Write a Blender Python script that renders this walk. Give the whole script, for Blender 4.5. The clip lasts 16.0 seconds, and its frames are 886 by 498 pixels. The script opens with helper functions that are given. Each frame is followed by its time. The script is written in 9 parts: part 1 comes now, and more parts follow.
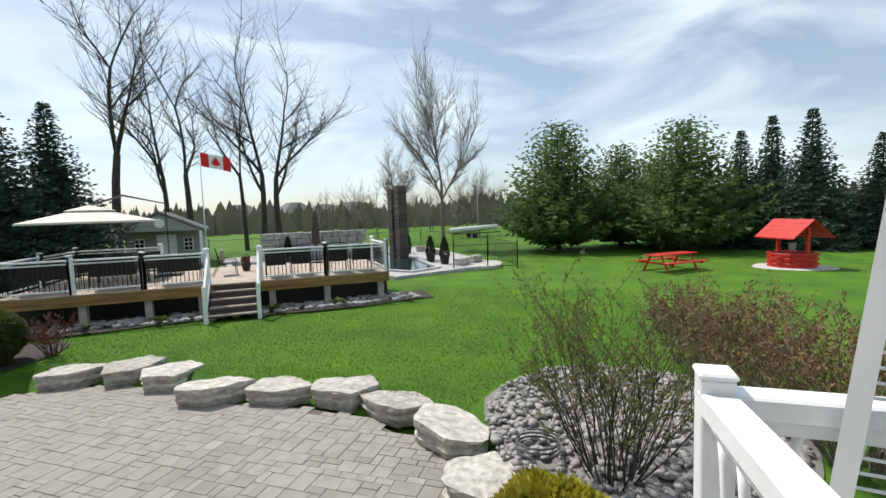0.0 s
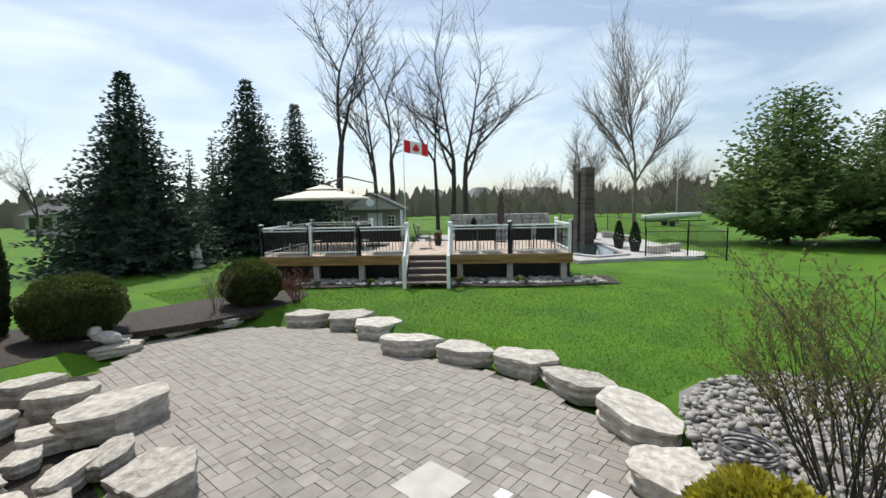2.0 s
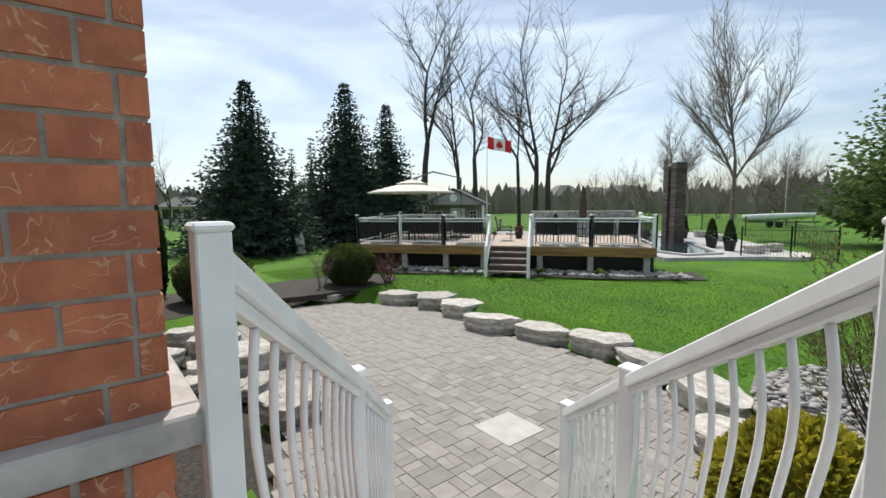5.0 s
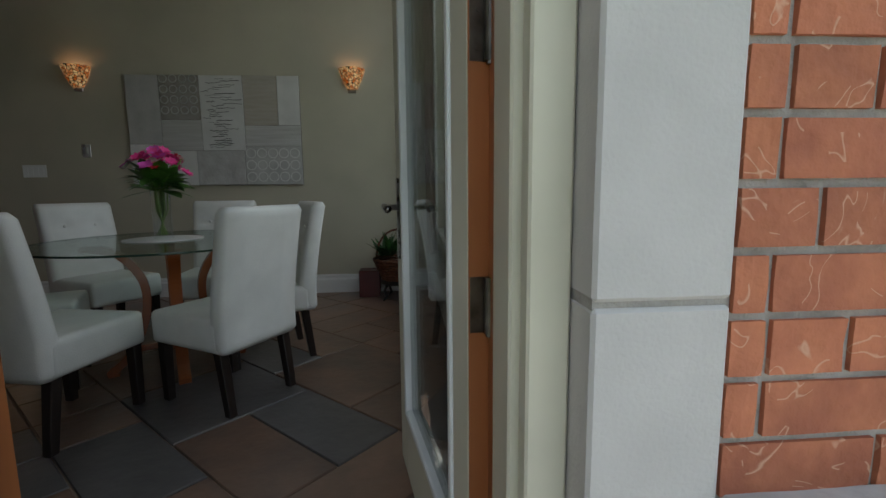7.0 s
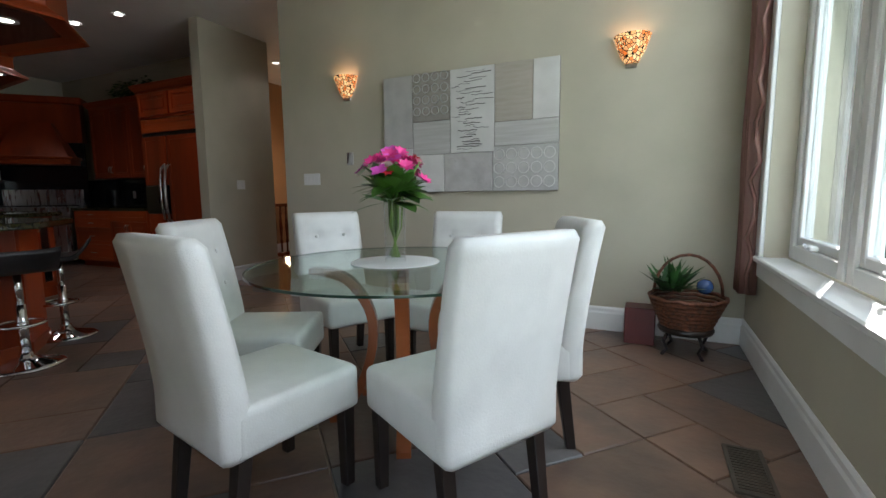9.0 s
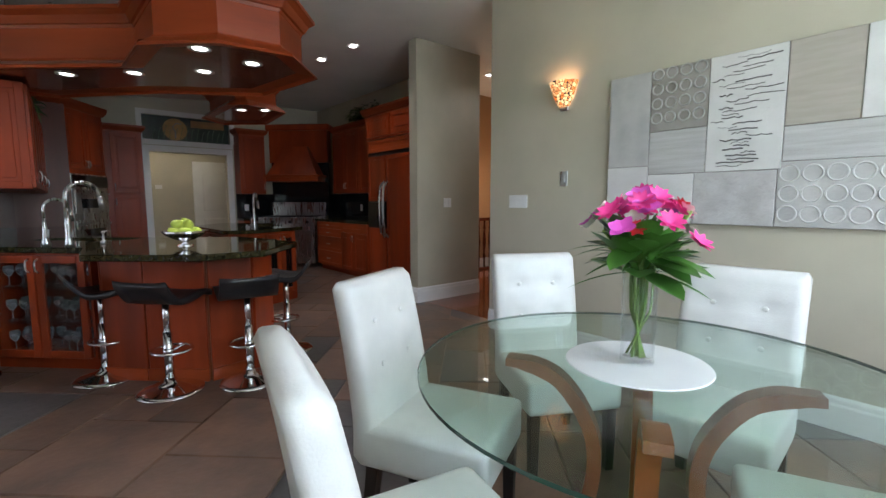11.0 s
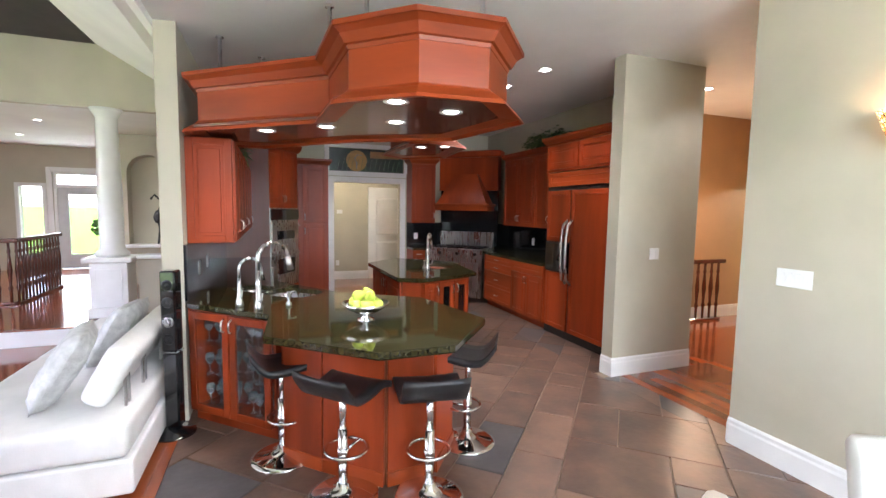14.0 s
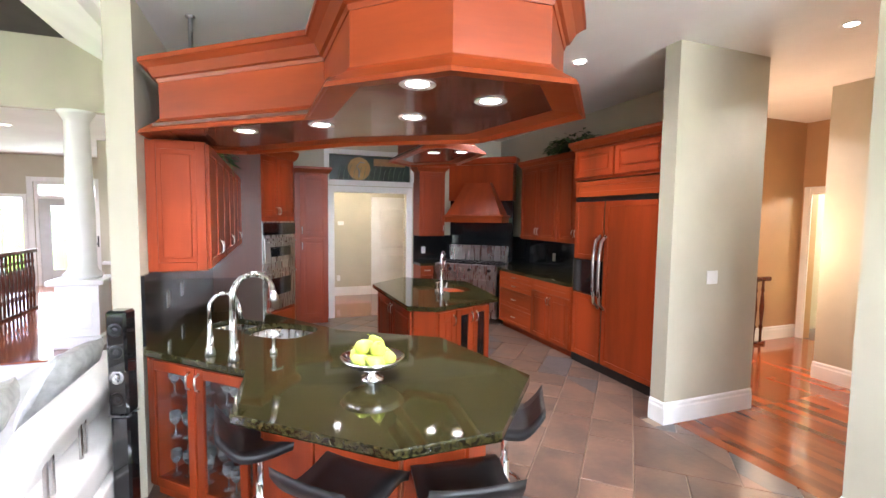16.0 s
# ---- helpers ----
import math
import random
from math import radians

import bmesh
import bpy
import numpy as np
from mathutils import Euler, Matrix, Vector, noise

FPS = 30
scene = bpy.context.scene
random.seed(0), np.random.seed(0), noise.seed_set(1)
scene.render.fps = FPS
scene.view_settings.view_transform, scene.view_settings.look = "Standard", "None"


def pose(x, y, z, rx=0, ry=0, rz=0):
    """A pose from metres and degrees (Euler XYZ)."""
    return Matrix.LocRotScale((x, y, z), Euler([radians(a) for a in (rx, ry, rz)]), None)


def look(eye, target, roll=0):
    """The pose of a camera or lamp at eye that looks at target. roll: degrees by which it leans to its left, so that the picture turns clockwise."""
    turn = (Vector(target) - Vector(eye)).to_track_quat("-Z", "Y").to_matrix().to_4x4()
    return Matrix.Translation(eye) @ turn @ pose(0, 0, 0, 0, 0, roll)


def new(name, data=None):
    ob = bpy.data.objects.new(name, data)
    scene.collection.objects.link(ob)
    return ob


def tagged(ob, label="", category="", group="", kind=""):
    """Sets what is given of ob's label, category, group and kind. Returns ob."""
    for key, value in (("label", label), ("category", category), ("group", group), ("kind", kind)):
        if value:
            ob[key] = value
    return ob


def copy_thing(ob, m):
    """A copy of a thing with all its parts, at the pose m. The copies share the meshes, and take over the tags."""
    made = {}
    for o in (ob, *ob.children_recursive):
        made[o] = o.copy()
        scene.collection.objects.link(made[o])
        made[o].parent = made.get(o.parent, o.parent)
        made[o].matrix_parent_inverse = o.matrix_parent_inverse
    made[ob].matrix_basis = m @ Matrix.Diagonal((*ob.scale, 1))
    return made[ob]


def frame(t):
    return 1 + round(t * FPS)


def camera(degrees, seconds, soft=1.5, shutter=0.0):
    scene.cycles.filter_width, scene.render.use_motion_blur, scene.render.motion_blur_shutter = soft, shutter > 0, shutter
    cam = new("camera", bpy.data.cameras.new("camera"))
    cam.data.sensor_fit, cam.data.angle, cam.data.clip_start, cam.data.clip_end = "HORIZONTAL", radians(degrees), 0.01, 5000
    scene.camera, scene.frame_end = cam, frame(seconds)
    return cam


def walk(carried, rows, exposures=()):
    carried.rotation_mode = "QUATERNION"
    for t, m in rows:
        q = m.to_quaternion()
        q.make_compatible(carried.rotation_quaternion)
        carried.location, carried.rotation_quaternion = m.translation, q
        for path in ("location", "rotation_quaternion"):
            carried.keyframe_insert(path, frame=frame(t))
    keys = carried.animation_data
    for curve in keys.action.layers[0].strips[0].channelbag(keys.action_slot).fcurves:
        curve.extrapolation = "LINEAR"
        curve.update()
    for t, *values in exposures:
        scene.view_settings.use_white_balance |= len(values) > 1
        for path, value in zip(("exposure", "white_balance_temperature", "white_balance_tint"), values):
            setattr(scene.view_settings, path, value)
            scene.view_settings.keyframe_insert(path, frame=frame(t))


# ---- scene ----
cam = camera(89.3, 16.0)
PATH = [
    (0, (0.953, -0.527, 1.412), (2.848, 0.091, 1.252), -2.0),
    (0.6, (0.907, -0.456, 1.361), (2.685, 0.443, 1.183), -1.5),
    (1.5, (0.873, -0.381, 1.25), (2.475, 0.8, 1.055), -1.2),
    (2.4, (0.812, -0.558, 1.173), (2.249, 0.819, 0.972), -1.1),
    (3.2, (0.666, -0.681, 1.106), (2.039, 0.76, 0.912), -1.1),
    (5.3, (0.08, -1.009, 1.014), (1.266, 0.589, 0.815), -0.2),
    (5.5, (-0.008, -0.955, 1.006), (1.125, 0.683, 0.814), 0.0),
    (6, (-0.172, -0.804, 0.980), (0.732, 0.968, 0.781), 0.4),
    (6.2, (-0.210, -0.788, 0.983), (0.499, 1.069, 0.770), 0.4),
    (6.5, (-0.292, -0.695, 0.985), (0.252, 1.216, 0.738), -0.1),
    (7, (-0.383, -0.502, 1.015), (-0.228, 1.475, 0.757), -0.6),
    (7.5, (-0.463, -0.277, 1.008), (-0.638, 1.699, 0.755), -0.6),
    (8, (-0.566, -0.017, 1.027), (-0.952, 1.929, 0.774), -0.6),
    (8.5, (-0.649, 0.193, 1.034), (-1.243, 2.087, 0.785), -0.6),
    (8.7, (-0.676, 0.287, 1.042), (-1.369, 2.147, 0.798), -0.6),
    (11, (-1.165, 0.929, 1.241), (-2.693, 2.202, 1.028), -0.1),
    (11.5, (-1.265, 0.959, 1.283), (-2.942, 2.029, 1.078), 0.2),
    (12, (-1.395, 0.982, 1.358), (-3.173, 1.873, 1.146), 0.5),
    (12.5, (-1.552, 1.008, 1.428), (-3.378, 1.797, 1.221), 0.5),
    (13, (-1.706, 1.034, 1.509), (-3.557, 1.761, 1.3), 0.7),
    (13.5, (-1.883, 1.03, 1.567), (-3.741, 1.743, 1.37), 0.8),
    (14, (-2.047, 1.019, 1.629), (-3.909, 1.728, 1.455), 0.9),
    (14.5, (-2.189, 1.035, 1.673), (-4.052, 1.741, 1.505), 0.8),
    (15, (-2.376, 1.065, 1.708), (-4.24, 1.774, 1.554), 0.8),
    (15.5, (-2.542, 1.112, 1.725), (-4.408, 1.817, 1.574), 0.7),
    (16, (-2.762, 1.135, 1.702), (-4.63, 1.837, 1.561), 0.7),
]
EXPO = [(0.0, 0.12, 6500, 10), (5.3, 0.12, 6500, 10), (6.0, 0.05, 6500, 10), (6.5, 0.25, 6500, 10), (7.0, 0.75, 6400, 10), (7.5, 1.3, 6300, 10), (8.0, 1.8, 6300, 11),
        (8.7, 2.35, 6250, 12), (10.8, 3.2, 6000, 12), (12.0, 4.0, 6100, 14), (13.5, 4.75, 6150, 15), (15.0, 5.3, 6150, 16), (16.0, 5.5, 6100, 16)]
walk(cam, [(t, look(eye, aim, lean)) for t, eye, aim, lean in PATH], EXPO)

# ---- world and sun ----
SUN_AZ, SUN_EL = radians(22.0), radians(57.0)
world = bpy.data.worlds.new("sky")
scene.world = world
world.use_nodes = True
wn, wl = world.node_tree.nodes, world.node_tree.links
wn.clear()
w_out = wn.new("ShaderNodeOutputWorld")
w_bg = wn.new("ShaderNodeBackground")
w_bg.inputs["Strength"].default_value = 0.115
w_sky = wn.new("ShaderNodeTexSky")
w_sky.sky_type = "NISHITA"
w_sky.sun_disc = False
w_sky.sun_elevation, w_sky.sun_rotation = SUN_EL, SUN_AZ
w_co = wn.new("ShaderNodeTexCoord")
w_map = wn.new("ShaderNodeMapping")
w_map.inputs["Scale"].default_value = (1.0, 1.6, 5.0)
w_map.inputs["Rotation"].default_value = (0.15, 0.1, 0.6)
w_noise = wn.new("ShaderNodeTexNoise")
w_noise.inputs["Scale"].default_value = 1.7
w_noise.inputs["Detail"].default_value = 7.0
w_noise.inputs["Roughness"].default_value = 0.52
w_noise.inputs["Distortion"].default_value = 0.7
w_ramp = wn.new("ShaderNodeValToRGB")
w_ramp.color_ramp.elements[0].position, w_ramp.color_ramp.elements[1].position = 0.40, 0.64
w_ramp.color_ramp.elements[0].color = (0.20, 0.20, 0.20, 1)
w_ramp.color_ramp.elements[1].color = (0.82, 0.82, 0.82, 1)
w_mix = wn.new("ShaderNodeMixRGB")
w_mix.inputs["Color2"].default_value = (7.6, 8.7, 9.2, 1)
wl.new(w_co.outputs["Generated"], w_map.inputs["Vector"])
wl.new(w_map.outputs["Vector"], w_noise.inputs["Vector"])
wl.new(w_noise.outputs["Fac"], w_ramp.inputs["Fac"])
wl.new(w_ramp.outputs["Color"], w_mix.inputs["Fac"])
wl.new(w_sky.outputs["Color"], w_mix.inputs["Color1"])
wl.new(w_mix.outputs["Color"], w_bg.inputs["Color"])
wl.new(w_bg.outputs["Background"], w_out.inputs["Surface"])
sun = new("sun", bpy.data.lights.new("sun", "SUN"))
sun.data.energy, sun.data.angle, sun.data.color = 4.3, radians(0.55), (1.0, 0.955, 0.88)
sun_from = Vector((math.sin(SUN_AZ) * math.cos(SUN_EL), math.cos(SUN_AZ) * math.cos(SUN_EL), math.sin(SUN_EL)))
sun.matrix_world = look((0, 0, 30) , Vector((0, 0, 30)) - sun_from)

# ---- materials ----
MATS = {}


def mat(name, color, rough=0.5, metal=0.0, vary=0.12, scale=6.0, bump=0.0, bump_scale=60.0, coat=0.0, stretch=(1, 1, 1),
        second=None, spread=0.0, spec=0.5, fine=0.0, world_space=False):
    """A surface: base colour, broad and fine variation, relief; spread varies it from object to object."""
    if name in MATS:
        return MATS[name]
    m = bpy.data.materials.new(name)
    m.use_nodes = True
    n, l = m.node_tree.nodes, m.node_tree.links
    b = n["Principled BSDF"]
    b.inputs["Roughness"].default_value, b.inputs["Metallic"].default_value = rough, metal
    b.inputs["Coat Weight"].default_value, b.inputs["Coat Roughness"].default_value = coat, 0.06
    b.inputs["Specular IOR Level"].default_value = spec
    co = n.new("ShaderNodeTexCoord")
    mp = n.new("ShaderNodeMapping")
    mp.inputs["Scale"].default_value = stretch
    if world_space:
        geo = n.new("ShaderNodeNewGeometry")
        l.new(geo.outputs["Position"], mp.inputs["Vector"])
    else:
        l.new(co.outputs["Object"], mp.inputs["Vector"])
    info = n.new("ShaderNodeObjectInfo")
    add = n.new("ShaderNodeVectorMath")
    add.operation = "MULTIPLY_ADD"
    l.new(info.outputs["Random"], add.inputs[0])
    add.inputs[1].default_value = (17.0, 31.0, 23.0) if spread else (0, 0, 0)
    l.new(mp.outputs["Vector"], add.inputs[2])
    n1 = n.new("ShaderNodeTexNoise")
    n1.inputs["Scale"].default_value, n1.inputs["Detail"].default_value = scale, 5.0
    l.new(add.outputs["Vector"], n1.inputs["Vector"])
    n2 = n.new("ShaderNodeTexNoise")
    n2.inputs["Scale"].default_value, n2.inputs["Detail"].default_value = bump_scale, 4.0
    l.new(add.outputs["Vector"], n2.inputs["Vector"])
    mix = n.new("ShaderNodeMixRGB")
    c2 = second or tuple(c * (1 - 2.2 * vary) for c in color)
    c1 = color if second else tuple(min(1, c * (1 + vary)) for c in color)
    mix.inputs["Color1"].default_value, mix.inputs["Color2"].default_value = (*c2, 1), (*c1, 1)
    rp = n.new("ShaderNodeValToRGB")
    rp.color_ramp.elements[0].position, rp.color_ramp.elements[1].position = 0.32, 0.68
    l.new(n1.outputs["Fac"], rp.inputs["Fac"])
    l.new(rp.outputs["Color"], mix.inputs["Fac"])
    last = mix.outputs["Color"]
    if spread or fine:
        hsv = n.new("ShaderNodeHueSaturation")
        val = n.new("ShaderNodeMath")
        val.operation = "MULTIPLY_ADD"
        l.new(info.outputs["Random"], val.inputs[0])
        val.inputs[1].default_value, val.inputs[2].default_value = 2 * spread, 1 - spread
        fin = n.new("ShaderNodeMath")
        fin.operation = "MULTIPLY_ADD"
        l.new(n2.outputs["Fac"], fin.inputs[0])
        fin.inputs[1].default_value = 2 * fine
        sub = n.new("ShaderNodeMath")
        sub.operation = "SUBTRACT"
        l.new(val.outputs[0], sub.inputs[0])
        sub.inputs[1].default_value = fine
        l.new(sub.outputs[0], fin.inputs[2])
        l.new(fin.outputs[0], hsv.inputs["Value"])
        l.new(last, hsv.inputs["Color"])
        last = hsv.outputs["Color"]
    l.new(last, b.inputs["Base Color"])
    if bump:
        bp = n.new("ShaderNodeBump")
        bp.inputs["Strength"].default_value, bp.inputs["Distance"].default_value = min(1.0, bump), 0.01 * max(1.0, bump)
        l.new(n2.outputs["Fac"], bp.inputs["Height"])
        l.new(bp.outputs["Normal"], b.inputs["Normal"])
    rr = n.new("ShaderNodeMapRange")
    rr.inputs["To Min"].default_value, rr.inputs["To Max"].default_value = max(0.02, rough * 0.8), min(1, rough * 1.2)
    l.new(n1.outputs["Fac"], rr.inputs["Value"])
    l.new(rr.outputs["Result"], b.inputs["Roughness"])
    MATS[name] = m
    return m


def glow(name, color, strength):
    if name in MATS:
        return MATS[name]
    m = mat(name, color, 0.4)
    b = m.node_tree.nodes["Principled BSDF"]
    b.inputs["Emission Color"].default_value = (*color, 1)
    b.inputs["Emission Strength"].default_value = strength
    return m


def glass(name, tint=(1, 1, 1), rough=0.0, ior=1.45, thin=True):
    if name in MATS:
        return MATS[name]
    m = bpy.data.materials.new(name)
    m.use_nodes = True
    n, l = m.node_tree.nodes, m.node_tree.links
    if thin:
        n.clear()
        o = n.new("ShaderNodeOutputMaterial")
        t = n.new("ShaderNodeBsdfTransparent")
        t.inputs["Color"].default_value = (*tint, 1)
        g = n.new("ShaderNodeBsdfGlossy")
        g.inputs["Roughness"].default_value = 0.01
        fr = n.new("ShaderNodeLayerWeight")
        pw = n.new("ShaderNodeMath")
        pw.operation = "POWER"
        pw.inputs[1].default_value = 4.0
        ma = n.new("ShaderNodeMath")
        ma.operation = "MULTIPLY_ADD"
        ma.inputs[1].default_value, ma.inputs[2].default_value = 0.75, 0.02 * (ior / 1.45) ** 2
        l.new(fr.outputs["Facing"], pw.inputs[0])
        l.new(pw.outputs[0], ma.inputs[0])
        mx = n.new("ShaderNodeMixShader")
        l.new(ma.outputs[0], mx.inputs["Fac"])
        l.new(t.outputs["BSDF"], mx.inputs[1])
        l.new(g.outputs["BSDF"], mx.inputs[2])
        l.new(mx.outputs["Shader"], o.inputs["Surface"])
    else:
        b = n["Principled BSDF"]
        b.inputs["Base Color"].default_value = (*tint, 1)
        b.inputs["Transmission Weight"].default_value = 1.0
        b.inputs["Roughness"].default_value, b.inputs["IOR"].default_value = rough, ior
    MATS[name] = m
    return m


WALL = mat("wall_paint", (0.48, 0.445, 0.345), 0.6, vary=0.04, scale=2.0, bump=0.08, bump_scale=180)
# wall paint with the hall's warm lamplight mixed into its colour
WALL_WARMLIT = mat("hall_paint_warm_lit", (0.45, 0.27, 0.14), 0.6, vary=0.04, scale=2.0, bump=0.08, bump_scale=180)
CEIL = mat("ceiling_paint", (0.83, 0.83, 0.81), 0.8, vary=0.03, scale=1.5, bump=0.1, bump_scale=220)
TRIM = mat("white_trim", (0.78, 0.78, 0.77), 0.35, vary=0.04, scale=3.0)
WHITE = mat("white_vinyl", (0.80, 0.81, 0.82), 0.35, vary=0.05, scale=4.0, fine=0.03, bump_scale=90)
CHERRY = mat("cherry_wood", (0.31, 0.044, 0.010), 0.36, vary=0.2, scale=3.0, stretch=(1, 1, 0.12), bump=0.03, bump_scale=70, spec=0.28, spread=0.07, fine=0.08)
CHERRY_H = mat("cherry_wood_level", (0.33, 0.054, 0.012), 0.36, vary=0.2, scale=3.0, stretch=(0.15, 0.15, 1), bump=0.03, bump_scale=70, spec=0.28, spread=0.05, fine=0.08)
CHERRY_IN = mat("cabinet_inside", (0.20, 0.06, 0.025), 0.5, vary=0.15)
GRANITE = mat("dark_granite", (0.050, 0.042, 0.014), 0.05, second=(0.0015, 0.002, 0.0015), scale=60.0, bump_scale=170, fine=0.85)
BLACKSTONE = mat("black_backsplash", (0.012, 0.014, 0.016), 0.12, vary=0.3, scale=40, coat=0.3)
STEEL = mat("brushed_steel", (0.55, 0.55, 0.54), 0.28, 1.0, vary=0.08, scale=30, stretch=(1, 1, 0.1))
CHROME = mat("chrome", (0.78, 0.78, 0.78), 0.06, 1.0, vary=0.03)
BLACK = mat("black_plastic", (0.012, 0.012, 0.013), 0.3, vary=0.2)
BLACK_G = mat("black_glass", (0.008, 0.008, 0.009), 0.05, vary=0.1, coat=0.5)
LEATHER_B = mat("black_leather", (0.014, 0.013, 0.014), 0.38, vary=0.2, scale=14, bump=0.12, bump_scale=220)
LEATHER_W = mat("white_leather", (0.72, 0.71, 0.68), 0.38, vary=0.05, scale=5, bump=0.12, bump_scale=160)
LEGWOOD = mat("espresso_wood", (0.018, 0.012, 0.010), 0.35, vary=0.2, stretch=(1, 1, 0.15))
TEAK = mat("table_wood", (0.32, 0.085, 0.025), 0.3, vary=0.2, scale=4, stretch=(1, 1, 0.2), coat=0.3)
TILE = mat("slate_tile", (0.215, 0.128, 0.088), 0.34, second=(0.108, 0.071, 0.055), scale=3.2, bump=0.25, bump_scale=22, spread=0.22, fine=0.10)
TILE_B = mat("slate_tile_blue", (0.13, 0.118, 0.115), 0.34, second=(0.08, 0.074, 0.074), scale=3.2, bump=0.25, bump_scale=22, spread=0.15, fine=0.1)
GROUT = mat("grout", (0.36, 0.28, 0.21), 0.8, vary=0.1)
FLOORWOOD = mat("jatoba_plank", (0.30, 0.070, 0.020), 0.13, vary=0.22, scale=2.5, stretch=(0.15, 1, 1), spread=0.25, fine=0.1, coat=0.4)
FLOORBASE = mat("floor_base", (0.10, 0.03, 0.015), 0.4, vary=0.1)
BRICK = mat("clay_brick", (0.56, 0.20, 0.10), 0.85, second=(0.37, 0.115, 0.062), scale=9, bump=0.6, bump_scale=38, spread=0.2, fine=0.16)
MORTAR = mat("mortar", (0.40, 0.365, 0.335), 0.9, vary=0.12, scale=20, bump=0.5, bump_scale=120)
STONETRIM = mat("precast_stone", (0.57, 0.535, 0.51), 0.85, vary=0.04, scale=6, bump=0.15, bump_scale=150)
SILLSTONE = mat("cut_limestone", (0.46, 0.44, 0.42), 0.85, vary=0.16, scale=9, bump=0.5, bump_scale=40)
bn, bl = BRICK.node_tree.nodes, BRICK.node_tree.links
b_wave = bn.new("ShaderNodeTexNoise")
b_wave.inputs["Scale"].default_value, b_wave.inputs["Detail"].default_value, b_wave.inputs["Distortion"].default_value = 13.0, 1.0, 1.6
b_geo = bn.new("ShaderNodeNewGeometry")
bl.new(b_geo.outputs["Position"], b_wave.inputs["Vector"])
b_rp = bn.new("ShaderNodeValToRGB")
for b_pos, b_val in ((0.555, 0.0), (0.575, 1.0), (0.60, 0.0)):
    b_el = b_rp.color_ramp.elements.new(b_pos)
    b_el.color = (b_val, b_val, b_val, 1)
b_rp.color_ramp.elements[0].color = b_rp.color_ramp.elements[-1].color = (0, 0, 0, 1)
bl.new(b_wave.outputs["Fac"], b_rp.inputs["Fac"])
b_mix = bn.new("ShaderNodeMixRGB")
b_mix.inputs["Color2"].default_value = (0.66, 0.40, 0.27, 1)
b_src = bn["Principled BSDF"].inputs["Base Color"].links[0].from_socket
b_half = bn.new("ShaderNodeMath")
b_half.operation = "MULTIPLY"
b_half.inputs[1].default_value = 0.75
b_gap = bn.new("ShaderNodeTexNoise")
b_gap.inputs["Scale"].default_value, b_gap.inputs["Detail"].default_value = 24.0, 1.0
bl.new(b_geo.outputs["Position"], b_gap.inputs["Vector"])
b_on = bn.new("ShaderNodeMath")
b_on.operation = "GREATER_THAN"
b_on.inputs[1].default_value = 0.50
bl.new(b_gap.outputs["Fac"], b_on.inputs[0])
b_cut = bn.new("ShaderNodeMath")
b_cut.operation = "MULTIPLY"
bl.new(b_rp.outputs["Color"], b_cut.inputs[0])
bl.new(b_on.outputs[0], b_cut.inputs[1])
bl.new(b_cut.outputs[0], b_half.inputs[0])
bl.new(b_half.outputs[0], b_mix.inputs["Fac"])
bl.new(b_src, b_mix.inputs["Color1"])
bl.new(b_mix.outputs["Color"], bn["Principled BSDF"].inputs["Base Color"])
DOORWHITE = mat("door_cream", (0.64, 0.595, 0.47), 0.45, vary=0.04, scale=4)
DOORWOOD = mat("door_edge_wood", (0.42, 0.14, 0.045), 0.4, vary=0.25, scale=5, stretch=(1, 1, 0.08))
PANE = glass("window_pane", (0.68, 0.71, 0.70))
# tint added to cut the sky and lawn light entering the rooms
DIM_PANE = glass("dimming_pane", (0.58, 0.55, 0.57))
TABLEGLASS = glass("table_glass", (0.86, 0.94, 0.90), ior=1.55)
CLEAR = glass("clear_glass", (0.97, 0.98, 0.98), ior=1.5)


# ---- builders ----
def link(name, bm, material, parent=None, label="", smooth=False):
    me = bpy.data.meshes.new(name)
    bm.to_mesh(me)
    bm.free()
    if smooth:
        for p in me.polygons:
            p.use_smooth = True
    for mm in (material if isinstance(material, (list, tuple)) else [material]):
        me.materials.append(mm)
    ob = new(name, me)
    if parent is not None:
        ob.parent = parent
    if label:
        ob["label"] = label
    return ob


def part(name, bm, material, parent, label="", smooth=False):
    return link(name, bm, material, parent, label, smooth)


def thing(name, m, label, category, group=""):
    ob = new(name)
    ob.empty_display_size = 0.1
    ob.matrix_world = m
    return tagged(ob, label, category, group)


def structure(name, bm, material, label="", category="", smooth=False):
    return tagged(link(name, bm, material, None, "", smooth), label, category, "", "structure")


def B():
    return bmesh.new()


def box(bm, x0, x1, y0, y1, z0, z1, bevel=0.0, m=None, seg=1):
    r = bmesh.ops.create_cube(bm, size=1.0)
    vs = r["verts"]
    for v in vs:
        v.co = Vector((x0 + (v.co.x + 0.5) * (x1 - x0), y0 + (v.co.y + 0.5) * (y1 - y0), z0 + (v.co.z + 0.5) * (z1 - z0)))
    if bevel:
        es = list({e for v in vs for e in v.link_edges})
        rr = bmesh.ops.bevel(bm, geom=es, offset=bevel, segments=seg, affect="EDGES", profile=0.6)
        vs = [v for v in {v for f in rr["faces"] for v in f.verts} | {v for v in vs if v.is_valid}]
    if m is not None:
        bmesh.ops.transform(bm, matrix=m, verts=vs)
    return vs


